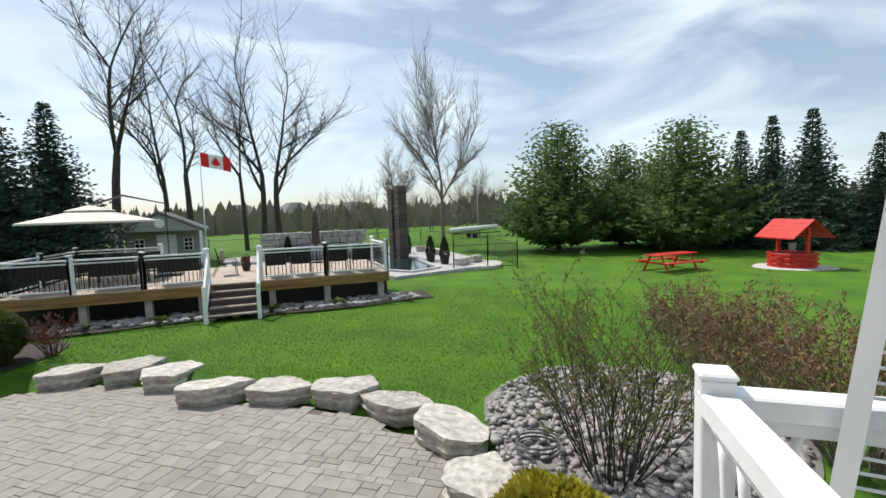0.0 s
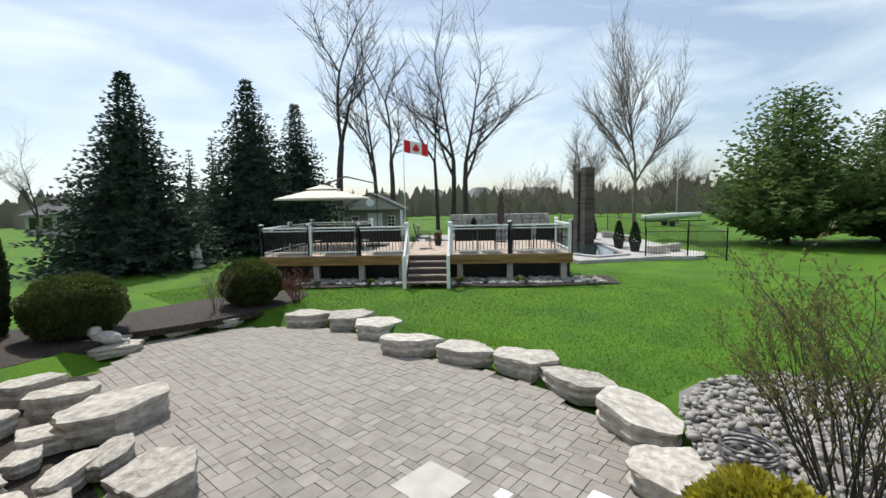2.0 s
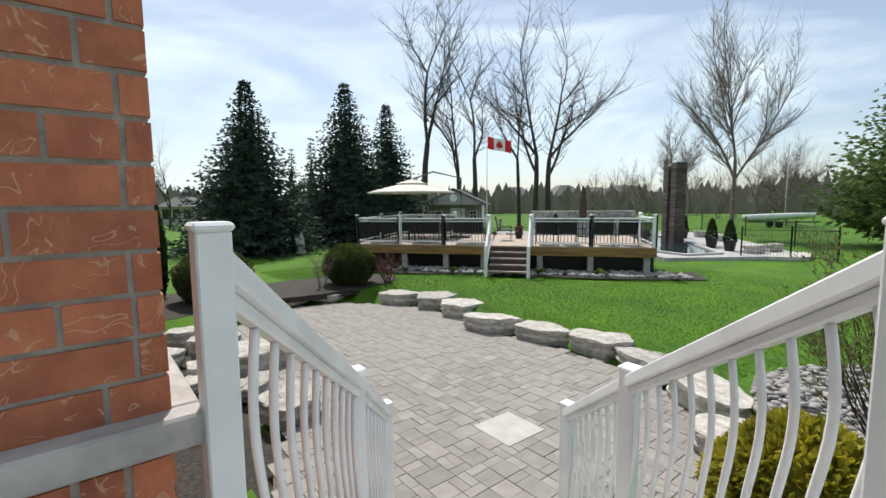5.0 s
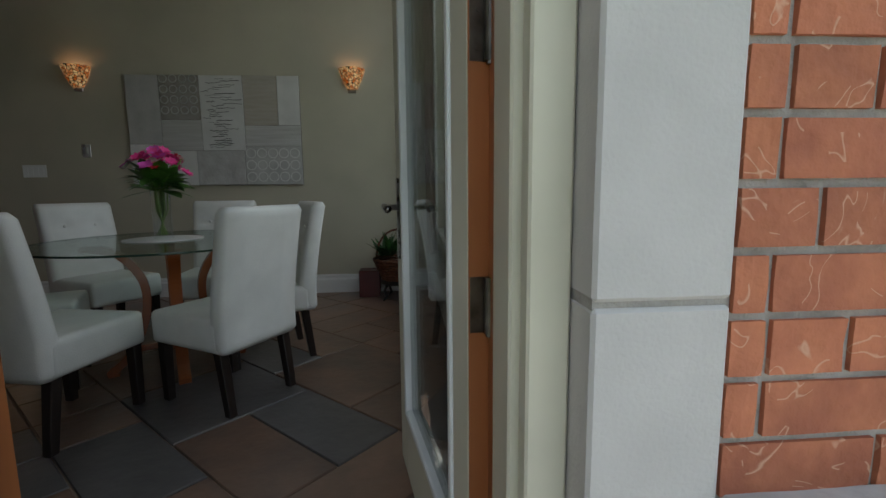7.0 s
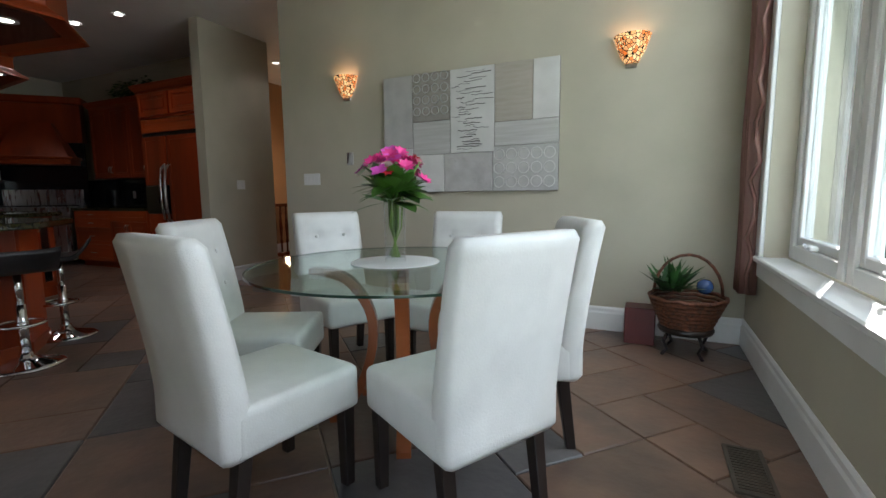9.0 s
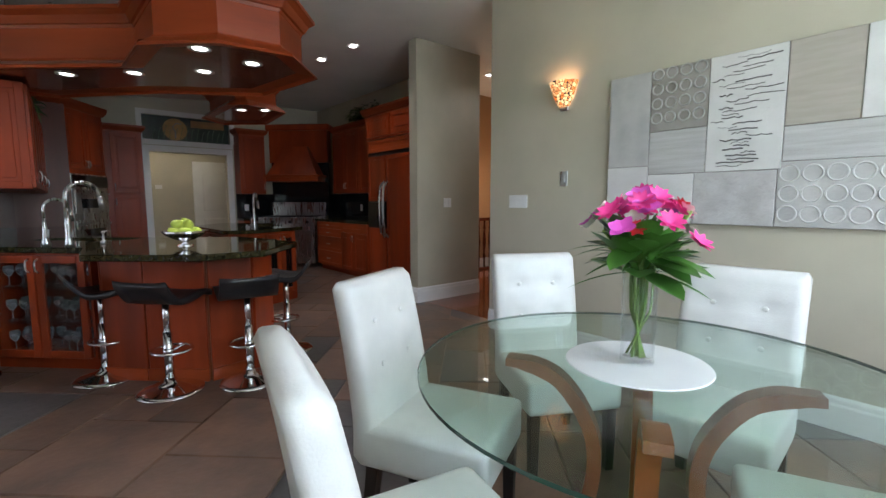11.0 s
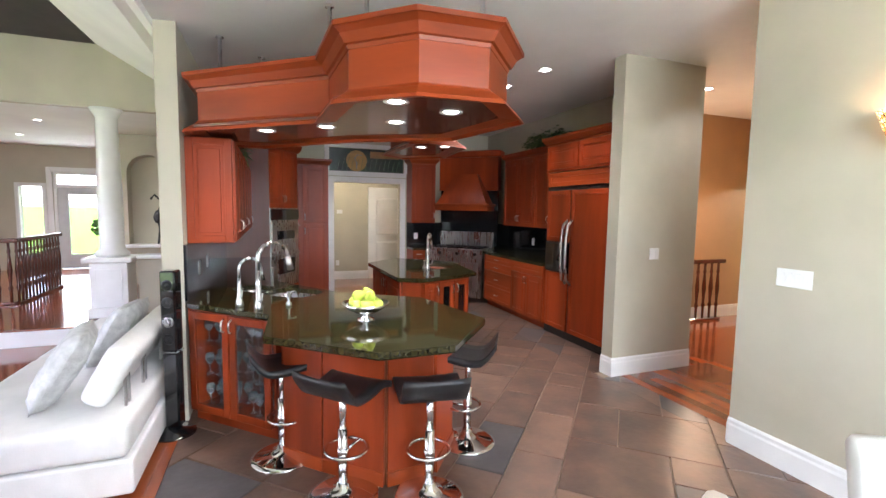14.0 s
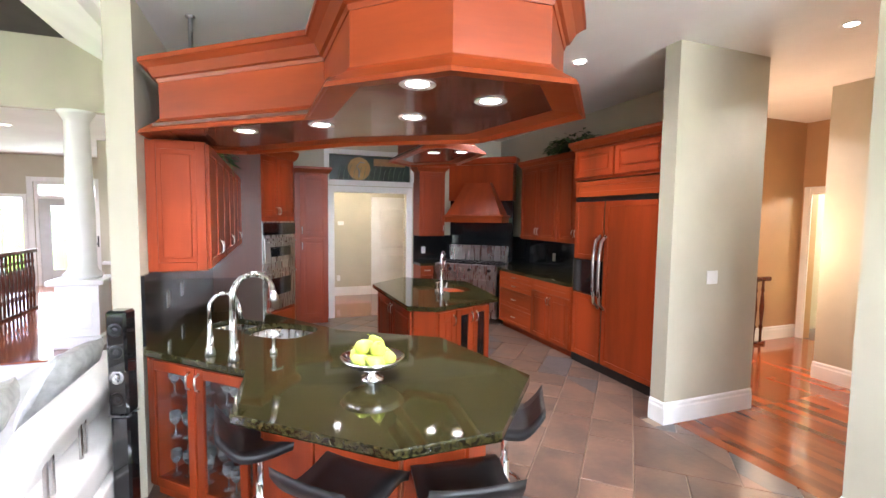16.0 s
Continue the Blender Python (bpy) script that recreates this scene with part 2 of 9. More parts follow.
def cyl(bm, p, q, r, r2=None, n=12):
    p, q = Vector(p), Vector(q)
    d = q - p
    r2 = r if r2 is None else r2
    m = Matrix.Translation((p + q) / 2) @ d.to_track_quat("Z", "Y").to_matrix().to_4x4()
    return bmesh.ops.create_cone(bm, cap_ends=True, segments=n, radius1=r, radius2=max(r2, 1e-4), depth=d.length, matrix=m)["verts"]


def prism(bm, pts, z0, z1, m=None):
    a = [bm.verts.new((x, y, z0)) for x, y in pts]
    b = [bm.verts.new((x, y, z1)) for x, y in pts]
    n = len(pts)
    bm.faces.new(a[::-1])
    bm.faces.new(b)
    for i in range(n):
        bm.faces.new((a[i], a[(i + 1) % n], b[(i + 1) % n], b[i]))
    bmesh.ops.recalc_face_normals(bm, faces=bm.faces[:])
    if m is not None:
        bmesh.ops.transform(bm, matrix=m, verts=a + b)
    return a + b


def lathe(bm, prof, n=24, m=None, cap=True):
    rings = []
    for r, z in prof:
        rings.append([bm.verts.new((max(r, 1e-4) * math.cos(2 * math.pi * i / n), max(r, 1e-4) * math.sin(2 * math.pi * i / n), z)) for i in range(n)])
    for a, b in zip(rings, rings[1:]):
        for i in range(n):
            bm.faces.new((a[i], a[(i + 1) % n], b[(i + 1) % n], b[i]))
    if cap:
        bm.faces.new(rings[0][::-1])
        bm.faces.new(rings[-1])
    vs = [v for r in rings for v in r]
    if m is not None:
        bmesh.ops.transform(bm, matrix=m, verts=vs)
    return vs


def tube(bm, pts, r, n=8, taper=None, cap=True):
    pts = [Vector(p) for p in pts]
    rings = []
    for i, p in enumerate(pts):
        d = (pts[min(i + 1, len(pts) - 1)] - pts[max(i - 1, 0)]).normalized()
        q = d.to_track_quat("Z", "Y")
        rad = r if taper is None else r + (taper - r) * i / (len(pts) - 1)
        rings.append([bm.verts.new(p + q @ Vector((rad * math.cos(2 * math.pi * k / n), rad * math.sin(2 * math.pi * k / n), 0))) for k in range(n)])
    for a, b in zip(rings, rings[1:]):
        best = min(range(n), key=lambda s: (a[0].co - b[s].co).length)
        for k in range(n):
            bm.faces.new((a[k], a[(k + 1) % n], b[(k + 1 + best) % n], b[(k + best) % n]))
    if cap:
        bm.faces.new(rings[0][::-1])
        bm.faces.new(rings[-1])


def sweep(bm, path, prof, closed=False):
    """A moulding: prof is (out, z) pairs, carried along the plan line path; out is to the right of the way."""
    n = len(path)
    P = [Vector((x, y, 0)) for x, y in path]
    rings = []
    for i in range(n):
        a = P[i] - P[i - 1] if (i or closed) else P[1] - P[0]
        b = P[(i + 1) % n] - P[i] if (i < n - 1 or closed) else P[-1] - P[-2]
        a, b = a.normalized(), b.normalized()
        na, nb = Vector((a.y, -a.x, 0)), Vector((b.y, -b.x, 0))
        mi = (na + nb) / max(0.3, 1 + na.dot(nb))
        rings.append([bm.verts.new(P[i] + mi * o + Vector((0, 0, z))) for o, z in prof])
    k = len(prof)
    for i in range(n if closed else n - 1):
        a, b = rings[i], rings[(i + 1) % n]
        for j in range(k - 1):
            bm.faces.new((a[j], b[j], b[j + 1], a[j + 1]))
    if not closed:
        for r in (rings[0], rings[-1]):
            if k > 2:
                bm.faces.new(r)
    bmesh.ops.recalc_face_normals(bm, faces=bm.faces[:])


def blob(bm, m, sub=2, rough=0.2, freq=1.5, seed=0.0):
    vs = bmesh.ops.create_icosphere(bm, subdivisions=sub, radius=1.0)["verts"]
    for v in vs:
        v.co *= 1 + rough * noise.noise(v.co * freq + Vector((seed, seed * 1.7, 3.1)))
    bmesh.ops.transform(bm, matrix=m, verts=vs)
    return vs


def scl(x, y, z):
    return Matrix.Diagonal((x, y, z, 1))


def wall(name, x0, x1, y0, y1, z0, z1, material, openings=(), axis="x", label="", bm=None):
    """A wall along x or y with openings (a0, a1, z0, z1) cut through, made of butted blocks."""
    bm = bm or B()
    a0, a1 = (x0, x1) if axis == "x" else (y0, y1)

    def blk(u0, u1, w0, w1):
        if u1 - u0 > 1e-4 and w1 - w0 > 1e-4:
            if axis == "x":
                box(bm, u0, u1, y0, y1, w0, w1)
            else:
                box(bm, x0, x1, u0, u1, w0, w1)
    cur = a0
    for o0, o1, b0, b1 in sorted(openings):
        blk(cur, o0, z0, z1)
        blk(o0, o1, z0, b0)
        blk(o0, o1, b1, z1)
        cur = o1
    blk(cur, a1, z0, z1)
    return structure(name, bm, material, label, "wall")


# ---- large structure ----
FLOOR_EDGE = 0.38      # tile to the north, planks to the south
PATIO_Z, LAWN_Z = -1.708, -1.46
PATIO = [(5.75, 0.75), (6.45, 1.7), (6.95, 2.9), (7.05, 4.0), (6.95, 5.05), (6.85, 6.15), (7.1, 7.2), (7.0, 8.3), (6.6, 9.4), (5.5, 10.4),
         (4.0, 10.85), (2.75, 9.6), (1.9, 8.2), (2.1, 6.5), (2.3, 4.7), (1.6, 3.6), (0.9, 1.6), (1.3, 0.9), (2.5, -0.3), (3.6, -0.5), (4.8, -0.2)]


def inside(x, y, poly):
    c = False
    for i in range(len(poly)):
        (x1, y1), (x2, y2) = poly[i], poly[i - 1]
        if (y1 > y) != (y2 > y) and x < (x2 - x1) * (y - y1) / (y2 - y1) + x1:
            c = not c
    return c


# outer shell
wall("wall_south", -3.4, 0.192, 0.12, 0.30, -1.9, 3.2, WALL, [(-1.14, -0.234, 0.0, 2.12)], label="olive painted wall with a glazed door")
wall("wall_south_outer", -3.4, 0.31, 0.0, 0.118, -1.9, 3.6, MORTAR, [(-1.34, -0.160, -0.05, 2.3)], label="mortar bed of the brick front")
wall("wall_east", -0.10, 0.192, 0.30, 4.20, -1.9, 3.2, WALL, [(1.10, 3.62, 0.66, 3.05)], axis="y", label="olive painted wall with a wide window")
wall("wall_east_outer", 0.194, 0.308, 0.118, 9.0, -1.9, 3.6, MORTAR, [(1.10, 3.62, 0.66, 3.05)], axis="y", label="mortar bed of the brick side")
wall("wall_north", -4.21, -0.10, 4.06, 4.20, 0.0, 3.2, WALL, label="olive painted dining room wall")
wall("wall_stub", -5.66, -5.51, 4.15, 5.18, 0.0, 3.2, WALL, axis="y", label="olive painted wall end beside the refrigerator")
wall("wall_kitchen_north", -10.5, -5.66, 5.12, 5.26, 0.0, 3.2, WALL, label="olive wall above the kitchen cabinets")
wall("wall_kitchen_west", -10.49, -10.35, 0.40, 5.12, 0.0, 3.2, WALL, [(1.98, 3.36, 0.0, 2.72)], axis="y", label="olive wall with a doorway and transom")
wall("wall_lintel", -10.488, -10.352, 1.98, 3.36, 2.10, 2.30, WALL, axis="y", label="olive strip of wall between doorway and transom")
wall("wall_jamb_1", -10.488, -10.352, 1.98, 2.06, 0.0, 2.10, WALL, axis="y", label="olive wall beside the back hall doorway")
wall("wall_jamb_2", -10.488, -10.352, 3.29, 3.36, 0.0, 2.10, WALL, axis="y", label="olive wall beside the back hall doorway")
wall("wall_divider", -10.35, -5.80, 0.26, 0.40, 0.0, 3.3, WALL, label="olive wall between kitchen and living room")
wall("wall_gable", -9.06, -8.94, -6.0, 0.26, 2.83, 5.2, WALL, axis="y", label="olive gable wall over the foyer opening")
wall("wall_living_east", -3.4, -3.26, -6.0, 0.0, -1.9, 4.4, WALL, [(-5.2, -1.2, 0.5, 2.6)], axis="y", label="olive living room wall with a wide window")
wall("wall_living_south", -14.34, -3.26, -6.14, -6.0, 0.0, 4.6, WALL, [(-8.2, -4.2, 0.4, 2.7)], label="olive living room wall with a wide window")
wall("wall_foyer_west", -14.34, -14.2, -6.0, 0.26, 0.19, 3.2, WALL, [(-3.42, -2.34, 0.19, 2.32), (-4.0, -3.6, 0.3, 2.0)], axis="y", label="olive foyer wall with the front door")
wall("wall_foyer_north", -14.2, -10.49, 0.26, 0.40, 0.0, 3.3, WALL, label="olive foyer wall with an arched niche")
wall("wall_pantry_back", -12.6, -12.46, 0.40, 5.26, 0.0, 3.2, WALL, axis="y", label="olive wall of the back hall")
wall("wall_pantry_north", -12.46, -10.5, 5.12, 5.26, 0.0, 3.2, WALL, label="olive wall of the back hall")
wall("wall_hall_west", -7.22, -7.08, 5.26, 8.35, 0.0, 3.2, WALL_WARMLIT, axis="y", label="stair hall wall coloured orange for warm lamplight")
wall("wall_hall_north", -7.22, -5.0, 8.35, 8.48, 0.0, 3.2, WALL_WARMLIT, [(-6.95, -6.25, 0.0, 2.1)], label="hall wall with a bathroom doorway")
wall("wall_hall_block", -5.84, -3.2, 6.64, 6.78, 0.0, 3.2, WALL, label="olive wall of the passage")
wall("wall_hall_east", -3.34, -3.2, 4.20, 6.64, 0.0, 3.2, WALL, axis="y", label="olive wall closing the passage")
wall("wall_hall_side", -5.84, -5.70, 6.78, 8.35, 0.0, 3.2, WALL, axis="y", label="olive wall of the stair hall")
wall("wall_bath_back", -7.3, -5.2, 10.6, 10.72, 0.0, 3.0, WALL, label="bathroom wall")
wall("wall_bath_west", -7.42, -7.3, 8.48, 10.6, 0.0, 3.0, WALL, axis="y", label="bathroom wall")
wall("wall_bath_east", -5.2, -5.08, 8.48, 10.6, 0.0, 3.0, WALL, axis="y", label="bathroom wall")

bm = B()
box(bm, -12.6, -3.2, 4.2, 8.5, 3.12, 3.3)
box(bm, -7.4, -5.0, 8.5, 10.8, 2.95, 3.3)
vs = [bm.verts.new(c) for c in ((0.37, 0.1, 2.98), (-12.6, 0.1, 2.82), (-12.6, 4.2, 3.12), (0.37, 4.2, 3.12), (0.37, 0.1, 3.5), (-12.6, 0.1, 3.5), (-12.6, 4.2, 3.5), (0.37, 4.2, 3.5))]
for q in ((0, 1, 2, 3), (7, 6, 5, 4), (0, 4, 5, 1), (1, 5, 6, 2), (2, 6, 7, 3), (3, 7, 4, 0)):
    bm.faces.new([vs[i] for i in q])
bmesh.ops.recalc_face_normals(bm, faces=bm.faces[:])
structure("ceiling", bm, CEIL, "flat white painted kitchen and dining ceiling", "ceiling")
bm = B()
for x0, x1 in ((-8.94, -3.3),):
    prof = [(0.26, 2.86), (-1.45, 3.88), (-2.6, 3.88), (-6.1, 2.6), (-6.1, 4.2), (-2.0, 5.0), (0.26, 4.2)]
    a = [bm.verts.new((x0, y, z)) for y, z in prof]
    b = [bm.verts.new((x1, y, z)) for y, z in prof]
    bm.faces.new(a)
    bm.faces.new(b[::-1])
    for i in range(len(prof)):
        bm.faces.new((a[i], b[i], b[(i + 1) % 7], a[(i + 1) % 7]))
bmesh.ops.recalc_face_normals(bm, faces=bm.faces[:])
structure("ceiling_vault", bm, CEIL, "white vaulted living room ceiling", "ceiling")
bm = B()
box(bm, -14.34, -9.06, -6.1, 0.4, 2.86, 3.3)
structure("ceiling_foyer", bm, CEIL, "white flat foyer ceiling", "ceiling")

# floors: beds under the tiles and planks
bm = B()
box(bm, -12.6, 0.25, FLOOR_EDGE, 4.26, -0.25, -0.012)
box(bm, -10.5, -5.5, 4.26, 5.2, -0.25, -0.012)
box(bm, -3.4, 0.25, 0.0, FLOOR_EDGE, -0.25, -0.012)
structure("floor", bm, GROUT, "grey-brown grout bed of the slate floor", "floor")
bm = B()
box(bm, -8.40, -3.4, -6.1, FLOOR_EDGE, -0.25, -0.012)
box(bm, -5.5, -3.2, 4.26, 8.5, -0.25, -0.012)
box(bm, -7.4, -5.5, 5.2, 10.7, -0.25, -0.012)
structure("floor_wood_base", bm, FLOORBASE, "underfloor of the plank floors", "floor")
bm = B()
box(bm, -14.34, -8.40, -6.1, 0.26, -0.25, 0.195)
structure("floor_foyer", bm, FLOORWOOD, "glossy red wood foyer floor one step up", "floor")
bm = B()
box(bm, -8.398, -8.375, -6.0, 0.26, -0.012, 0.175)
structure("trim_step", bm, TRIM, "white painted riser board of the foyer step", "trim")
# unseen roof slab, added over the house to keep the landing side in shade
bm = B()
prism(bm, [(-15.0, -6.6), (-3.0, -6.6), (-3.0, -0.35), (0.26, -0.35), (0.26, 11.0), (-15.0, 11.0)], 3.6, 3.85)
structure("roof", bm, mat("unseen_roof", (0.06, 0.055, 0.05), 0.9, bump=0.3), "dark unseen roof slab shading the landing side", "roof")
# ---- daylight fills, and the lamps the rooms have ----
def area(name, m, sx, sy, watts, color):
    ob = new(name, bpy.data.lights.new(name, "AREA"))
    ob.data.shape, ob.data.size, ob.data.size_y, ob.data.energy, ob.data.color = "RECTANGLE", sx, sy, watts, color
    ob.matrix_world = m
    return ob


DAY = (0.93, 0.97, 1.0)
# area lights added inside the windows and front door to strengthen daylight
area("daylight_fill_dining", look((0.2, 2.36, 1.85), (-2.0, 2.36, 1.25)), 2.4, 2.3, 11.5, DAY)
area("daylight_fill_living_east", look((-3.2, -3.2, 1.55), (-5.5, -3.2, 1.2)), 3.9, 2.0, 4.2, DAY)
area("daylight_fill_living_south", look((-6.2, -6.05, 1.55), (-6.2, -3.0, 1.3)), 3.9, 2.2, 5.2, DAY)
area("daylight_fill_front_door", look((-14.1, -2.9, 1.3), (-10.0, -2.9, 1.0)), 1.0, 1.9, 1.6, DAY)
WARM = (1.0, 0.955, 0.92)


def downlight(x, y, z, watts, group, down=True):
    t = thing("downlight", pose(x, y, z), "round white recessed ceiling downlight, lit", "light", group)
    bm = B()
    lathe(bm, [(0.042, 0.002), (0.062, -0.004), (0.068, 0.0), (0.062, 0.004), (0.042, 0.006)], 24, cap=False)
    part("trim_ring", bm, TRIM, t, "white trim ring", True)
    bm = B()
    lathe(bm, [(0.042, 0.001), (0.001, 0.0012)], 24)
    part("bulb", bm, glow("lamp_glow", (1.0, 0.94, 0.86), 1.0), t, "glowing warm lamp face")
    lamp = new("downlight_lamp", bpy.data.lights.new("downlight_lamp", "SPOT"))
    lamp.data.energy, lamp.data.color, lamp.data.spot_size, lamp.data.spot_blend, lamp.data.shadow_soft_size = 0.42 * watts, WARM, radians(125), 0.6, 0.05
    lamp.matrix_world = look((x, y, z - 0.012), (x, y, z - 1))


# ---- openings, trims ----
def casing(name, axis, at, a0, a1, z1, w=0.10, d=0.022, sign=1, z0=0.0, label="white painted door casing"):
    """Moulded casing round an opening in a wall plane."""
    for (u0, u1, w0, w1) in ((a0 - w, a0, z0, z1 + w), (a1, a1 + w, z0, z1 + w), (a0, a1, z1, z1 + w)):
        bm = B()
        for k, (i0, dd) in enumerate(((0.0, d), (0.018, d + 0.010))):
            e0, e1, f0, f1 = (u0 + i0, u1 - i0, w0, w1 - (i0 if w1 > z1 else 0)) if u1 - u0 < 0.2 else (u0, u1, w0 + i0, w1 - i0)
            lo, hi = sorted((at + sign * (0.0 if k == 0 else d), at + sign * dd))
            if axis == "y":
                box(bm, lo, hi, e0, e1, f0, f1)
            else:
                box(bm, e0, e1, lo, hi, f0, f1)
        structure(name, bm, TRIM, label, "trim")


def baseboard(x0, y0, x1, y1, h=0.185):
    bm = B()
    sweep(bm, [(x0, y0), (x1, y1)], [(0.0, 0.0), (0.018, 0.0), (0.018, h * 0.72), (0.012, h * 0.8), (0.012, h * 0.92), (0.004, h), (0.0, h)])
    structure("baseboard", bm, TRIM, "tall white moulded baseboard", "baseboard")


baseboard(-4.21, 4.06, -0.10, 4.06)
baseboard(-0.10, 4.06, -0.10, 0.30)
baseboard(-4.21, 4.20, -4.21, 4.06)
baseboard(-5.51, 4.132, -5.51, 5.18)
baseboard(-5.66, 4.15, -5.51, 4.15)
baseboard(-12.46, 0.4, -12.46, 5.12)
baseboard(-7.08, 5.3, -7.08, 8.35)
baseboard(-5.84, 6.64, -3.4, 6.64)
baseboard(-5.84, 8.3, -5.84, 6.64)
baseboard(-1.16, 0.30, -3.4, 0.30)
casing("trim_pantry", "y", -10.35, 2.06, 3.29, 2.10, sign=1)
casing("trim_transom", "y", -10.35, 1.98, 3.36, 2.72, w=0.08, z0=2.30)
bm = B()
box(bm, -10.35, -10.325, 1.94, 3.40, 2.215, 2.30)
structure("trim_transom_sill", bm, TRIM, "white sill board under the transom", "trim")
casing("trim_bath", "x", 8.35, -6.95, -6.25, 2.1, sign=-1)
casing("trim_front_door", "y", -14.2, -3.42, -2.34, 2.32, sign=1, z0=0.195)
casing("trim_sidelight", "y", -14.2, -4.0, -3.6, 2.0, w=0.07, sign=1, z0=0.3)

# dining window with two sashes
wdw = tagged(new("window_1"), "white framed double casement window beside the dining table", "window", "", "structure")
wdw.matrix_world = pose(0, 0, 0)
for (y0, y1) in ((1.10, 1.92), (1.95, 2.77), (2.80, 3.62)):
    bm = B()
    for (a, b, c, d) in ((y0, y0 + 0.07, 0.68, 3.05), (y1 - 0.07, y1, 0.68, 3.05), (y0 + 0.07, y1 - 0.07, 0.68, 0.76), (y0 + 0.07, y1 - 0.07, 2.97, 3.05)):
        box(bm, 0.02, 0.11, a, b, c, d, 0.006)
    for (a, b, c, d) in ((y0 + 0.07, y0 + 0.12, 0.76, 2.97), (y1 - 0.12, y1 - 0.07, 0.76, 2.97), (y0 + 0.12, y1 - 0.12, 0.76, 0.81), (y0 + 0.12, y1 - 0.12, 2.92, 2.97)):
        box(bm, 0.035, 0.085, a, b, c, d, 0.006)
    part("window_frame", bm, TRIM, wdw, "white sash and frame")
    bm = B()
    box(bm, 0.058, 0.064, y0 + 0.12, y1 - 0.12, 0.81, 2.92)
    part("pane", bm, PANE, wdw).visible_shadow = False
    bm = B()
    box(bm, 0.0, 0.034, (y0 + y1) / 2 - 0.05, (y0 + y1) / 2 + 0.05, 0.765, 0.79, 0.006)
    cyl(bm, (0.0, (y0 + y1) / 2 + 0.03, 0.785), (-0.03, (y0 + y1) / 2 - 0.06, 0.80), 0.008)
    part("window_handle", bm, TRIM, wdw, "white folding crank handle")
bm = B()
box(bm, 0.03, 0.12, 1.92, 1.95, 0.68, 3.05)
box(bm, 0.03, 0.12, 2.77, 2.80, 0.68, 3.05)
part("mullion", bm, TRIM, wdw)
bm = B()
box(bm, -0.14, 0.02, 1.0, 3.72, 0.64, 0.675, 0.008)
box(bm, -0.118, -0.1, 1.03, 3.69, 0.55, 0.64, 0.004)
part("window_sill", bm, TRIM, wdw, "white projecting sill and apron")
for a, b in ((1.0, 1.10), (3.62, 3.72)):
    bm = B()
    box(bm, -0.125, -0.1, a, b, 0.675, 3.08, 0.005)
    part("side_casing", bm, TRIM, wdw)

# living room windows and front door
for nm, ax, at, a0, a1, z0, z1 in (("window_2", "y", -3.33, -5.2, -1.2, 0.5, 2.6), ("window_3", "x", -6.07, -8.2, -4.2, 0.4, 2.7)):
    w = tagged(new(nm), "white framed wide living room window", "window", "", "structure")
    for k in range(4):
        u0, u1 = a0 + (a1 - a0) * k / 4, a0 + (a1 - a0) * (k + 1) / 4
        bm = B()
        for (p, q, c, d) in ((u0, u0 + 0.06, z0, z1), (u1 - 0.06, u1, z0, z1), (u0 + 0.06, u1 - 0.06, z0, z0 + 0.06), (u0 + 0.06, u1 - 0.06, z1 - 0.06, z1)):
            if ax == "y":
                box(bm, at - 0.04, at + 0.04, p, q, c, d)
            else:
                box(bm, p, q, at - 0.04, at + 0.04, c, d)
        part("window_frame", bm, TRIM, w)
        bm = B()
        if ax == "y":
            box(bm, at - 0.004, at + 0.004, u0 + 0.06, u1 - 0.06, z0 + 0.06, z1 - 0.06)
        else:
            box(bm, u0 + 0.06, u1 - 0.06, at - 0.004, at + 0.004, z0 + 0.06, z1 - 0.06)
        part("pane", bm, DIM_PANE, w, "glass pane tinted to dim the incoming daylight")
fd = tagged(new("door_front"), "pale grey front door with tall bright glass, sidelight and transom", "door", "", "structure")
GREYDOOR = mat("grey_door_paint", (0.50, 0.52, 0.52), 0.4, vary=0.04)
for (a, b, c, d) in ((-3.36, -3.17, 0.2, 1.98), (-2.59, -2.40, 0.2, 1.98), (-3.17, -2.59, 0.2, 0.52), (-3.17, -2.59, 1.84, 1.98)):
    bm = B()
    box(bm, -14.29, -14.24, a, b, c, d, 0.006)
    part("door_panel", bm, GREYDOOR, fd)
for (a, b, c, d) in ((-3.36, -2.40, 1.98, 2.05), (-3.42, -2.34, 2.27, 2.32), (-3.42, -3.36, 0.195, 2.27), (-2.40, -2.34, 0.195, 2.27)):
    bm = B()
    box(bm, -14.31, -14.22, a, b, c, d, 0.006)
    part("door_frame", bm, TRIM, fd)
for (a, b, c, d) in ((-3.17, -2.59, 0.52, 1.84), (-3.36, -2.40, 2.05, 2.27), (-4.0, -3.6, 0.3, 2.0)):
    bm = B()
    box(bm, -14.27, -14.26, a, b, c, d)
    part("pane", bm, DIM_PANE, fd)
for y in (-2.48, -2.36):
    bm = B()
    box(bm, -14.24, -14.215, y - 0.025, y + 0.025, 0.98, 1.22, 0.008)
    cyl(bm, (-14.215, y, 1.05), (-14.17, y, 1.05), 0.012)
    cyl(bm, (-14.17, y, 1.05), (-14.17, y - 0.08, 1.05), 0.012)
    part("door_handle", bm, BLACK, fd, "dark bronze lever handle")
bm = B()
for k in range(26):
    a = k * 0.7
    blob(bm, pose(-14.2, -2.62 + 0.13 * math.cos(a) * (0.7 + 0.3 * math.sin(k)), 1.12 + 0.15 * math.sin(a)) @ scl(0.03, 0.05, 0.05), 1, 0.5, 2, k)
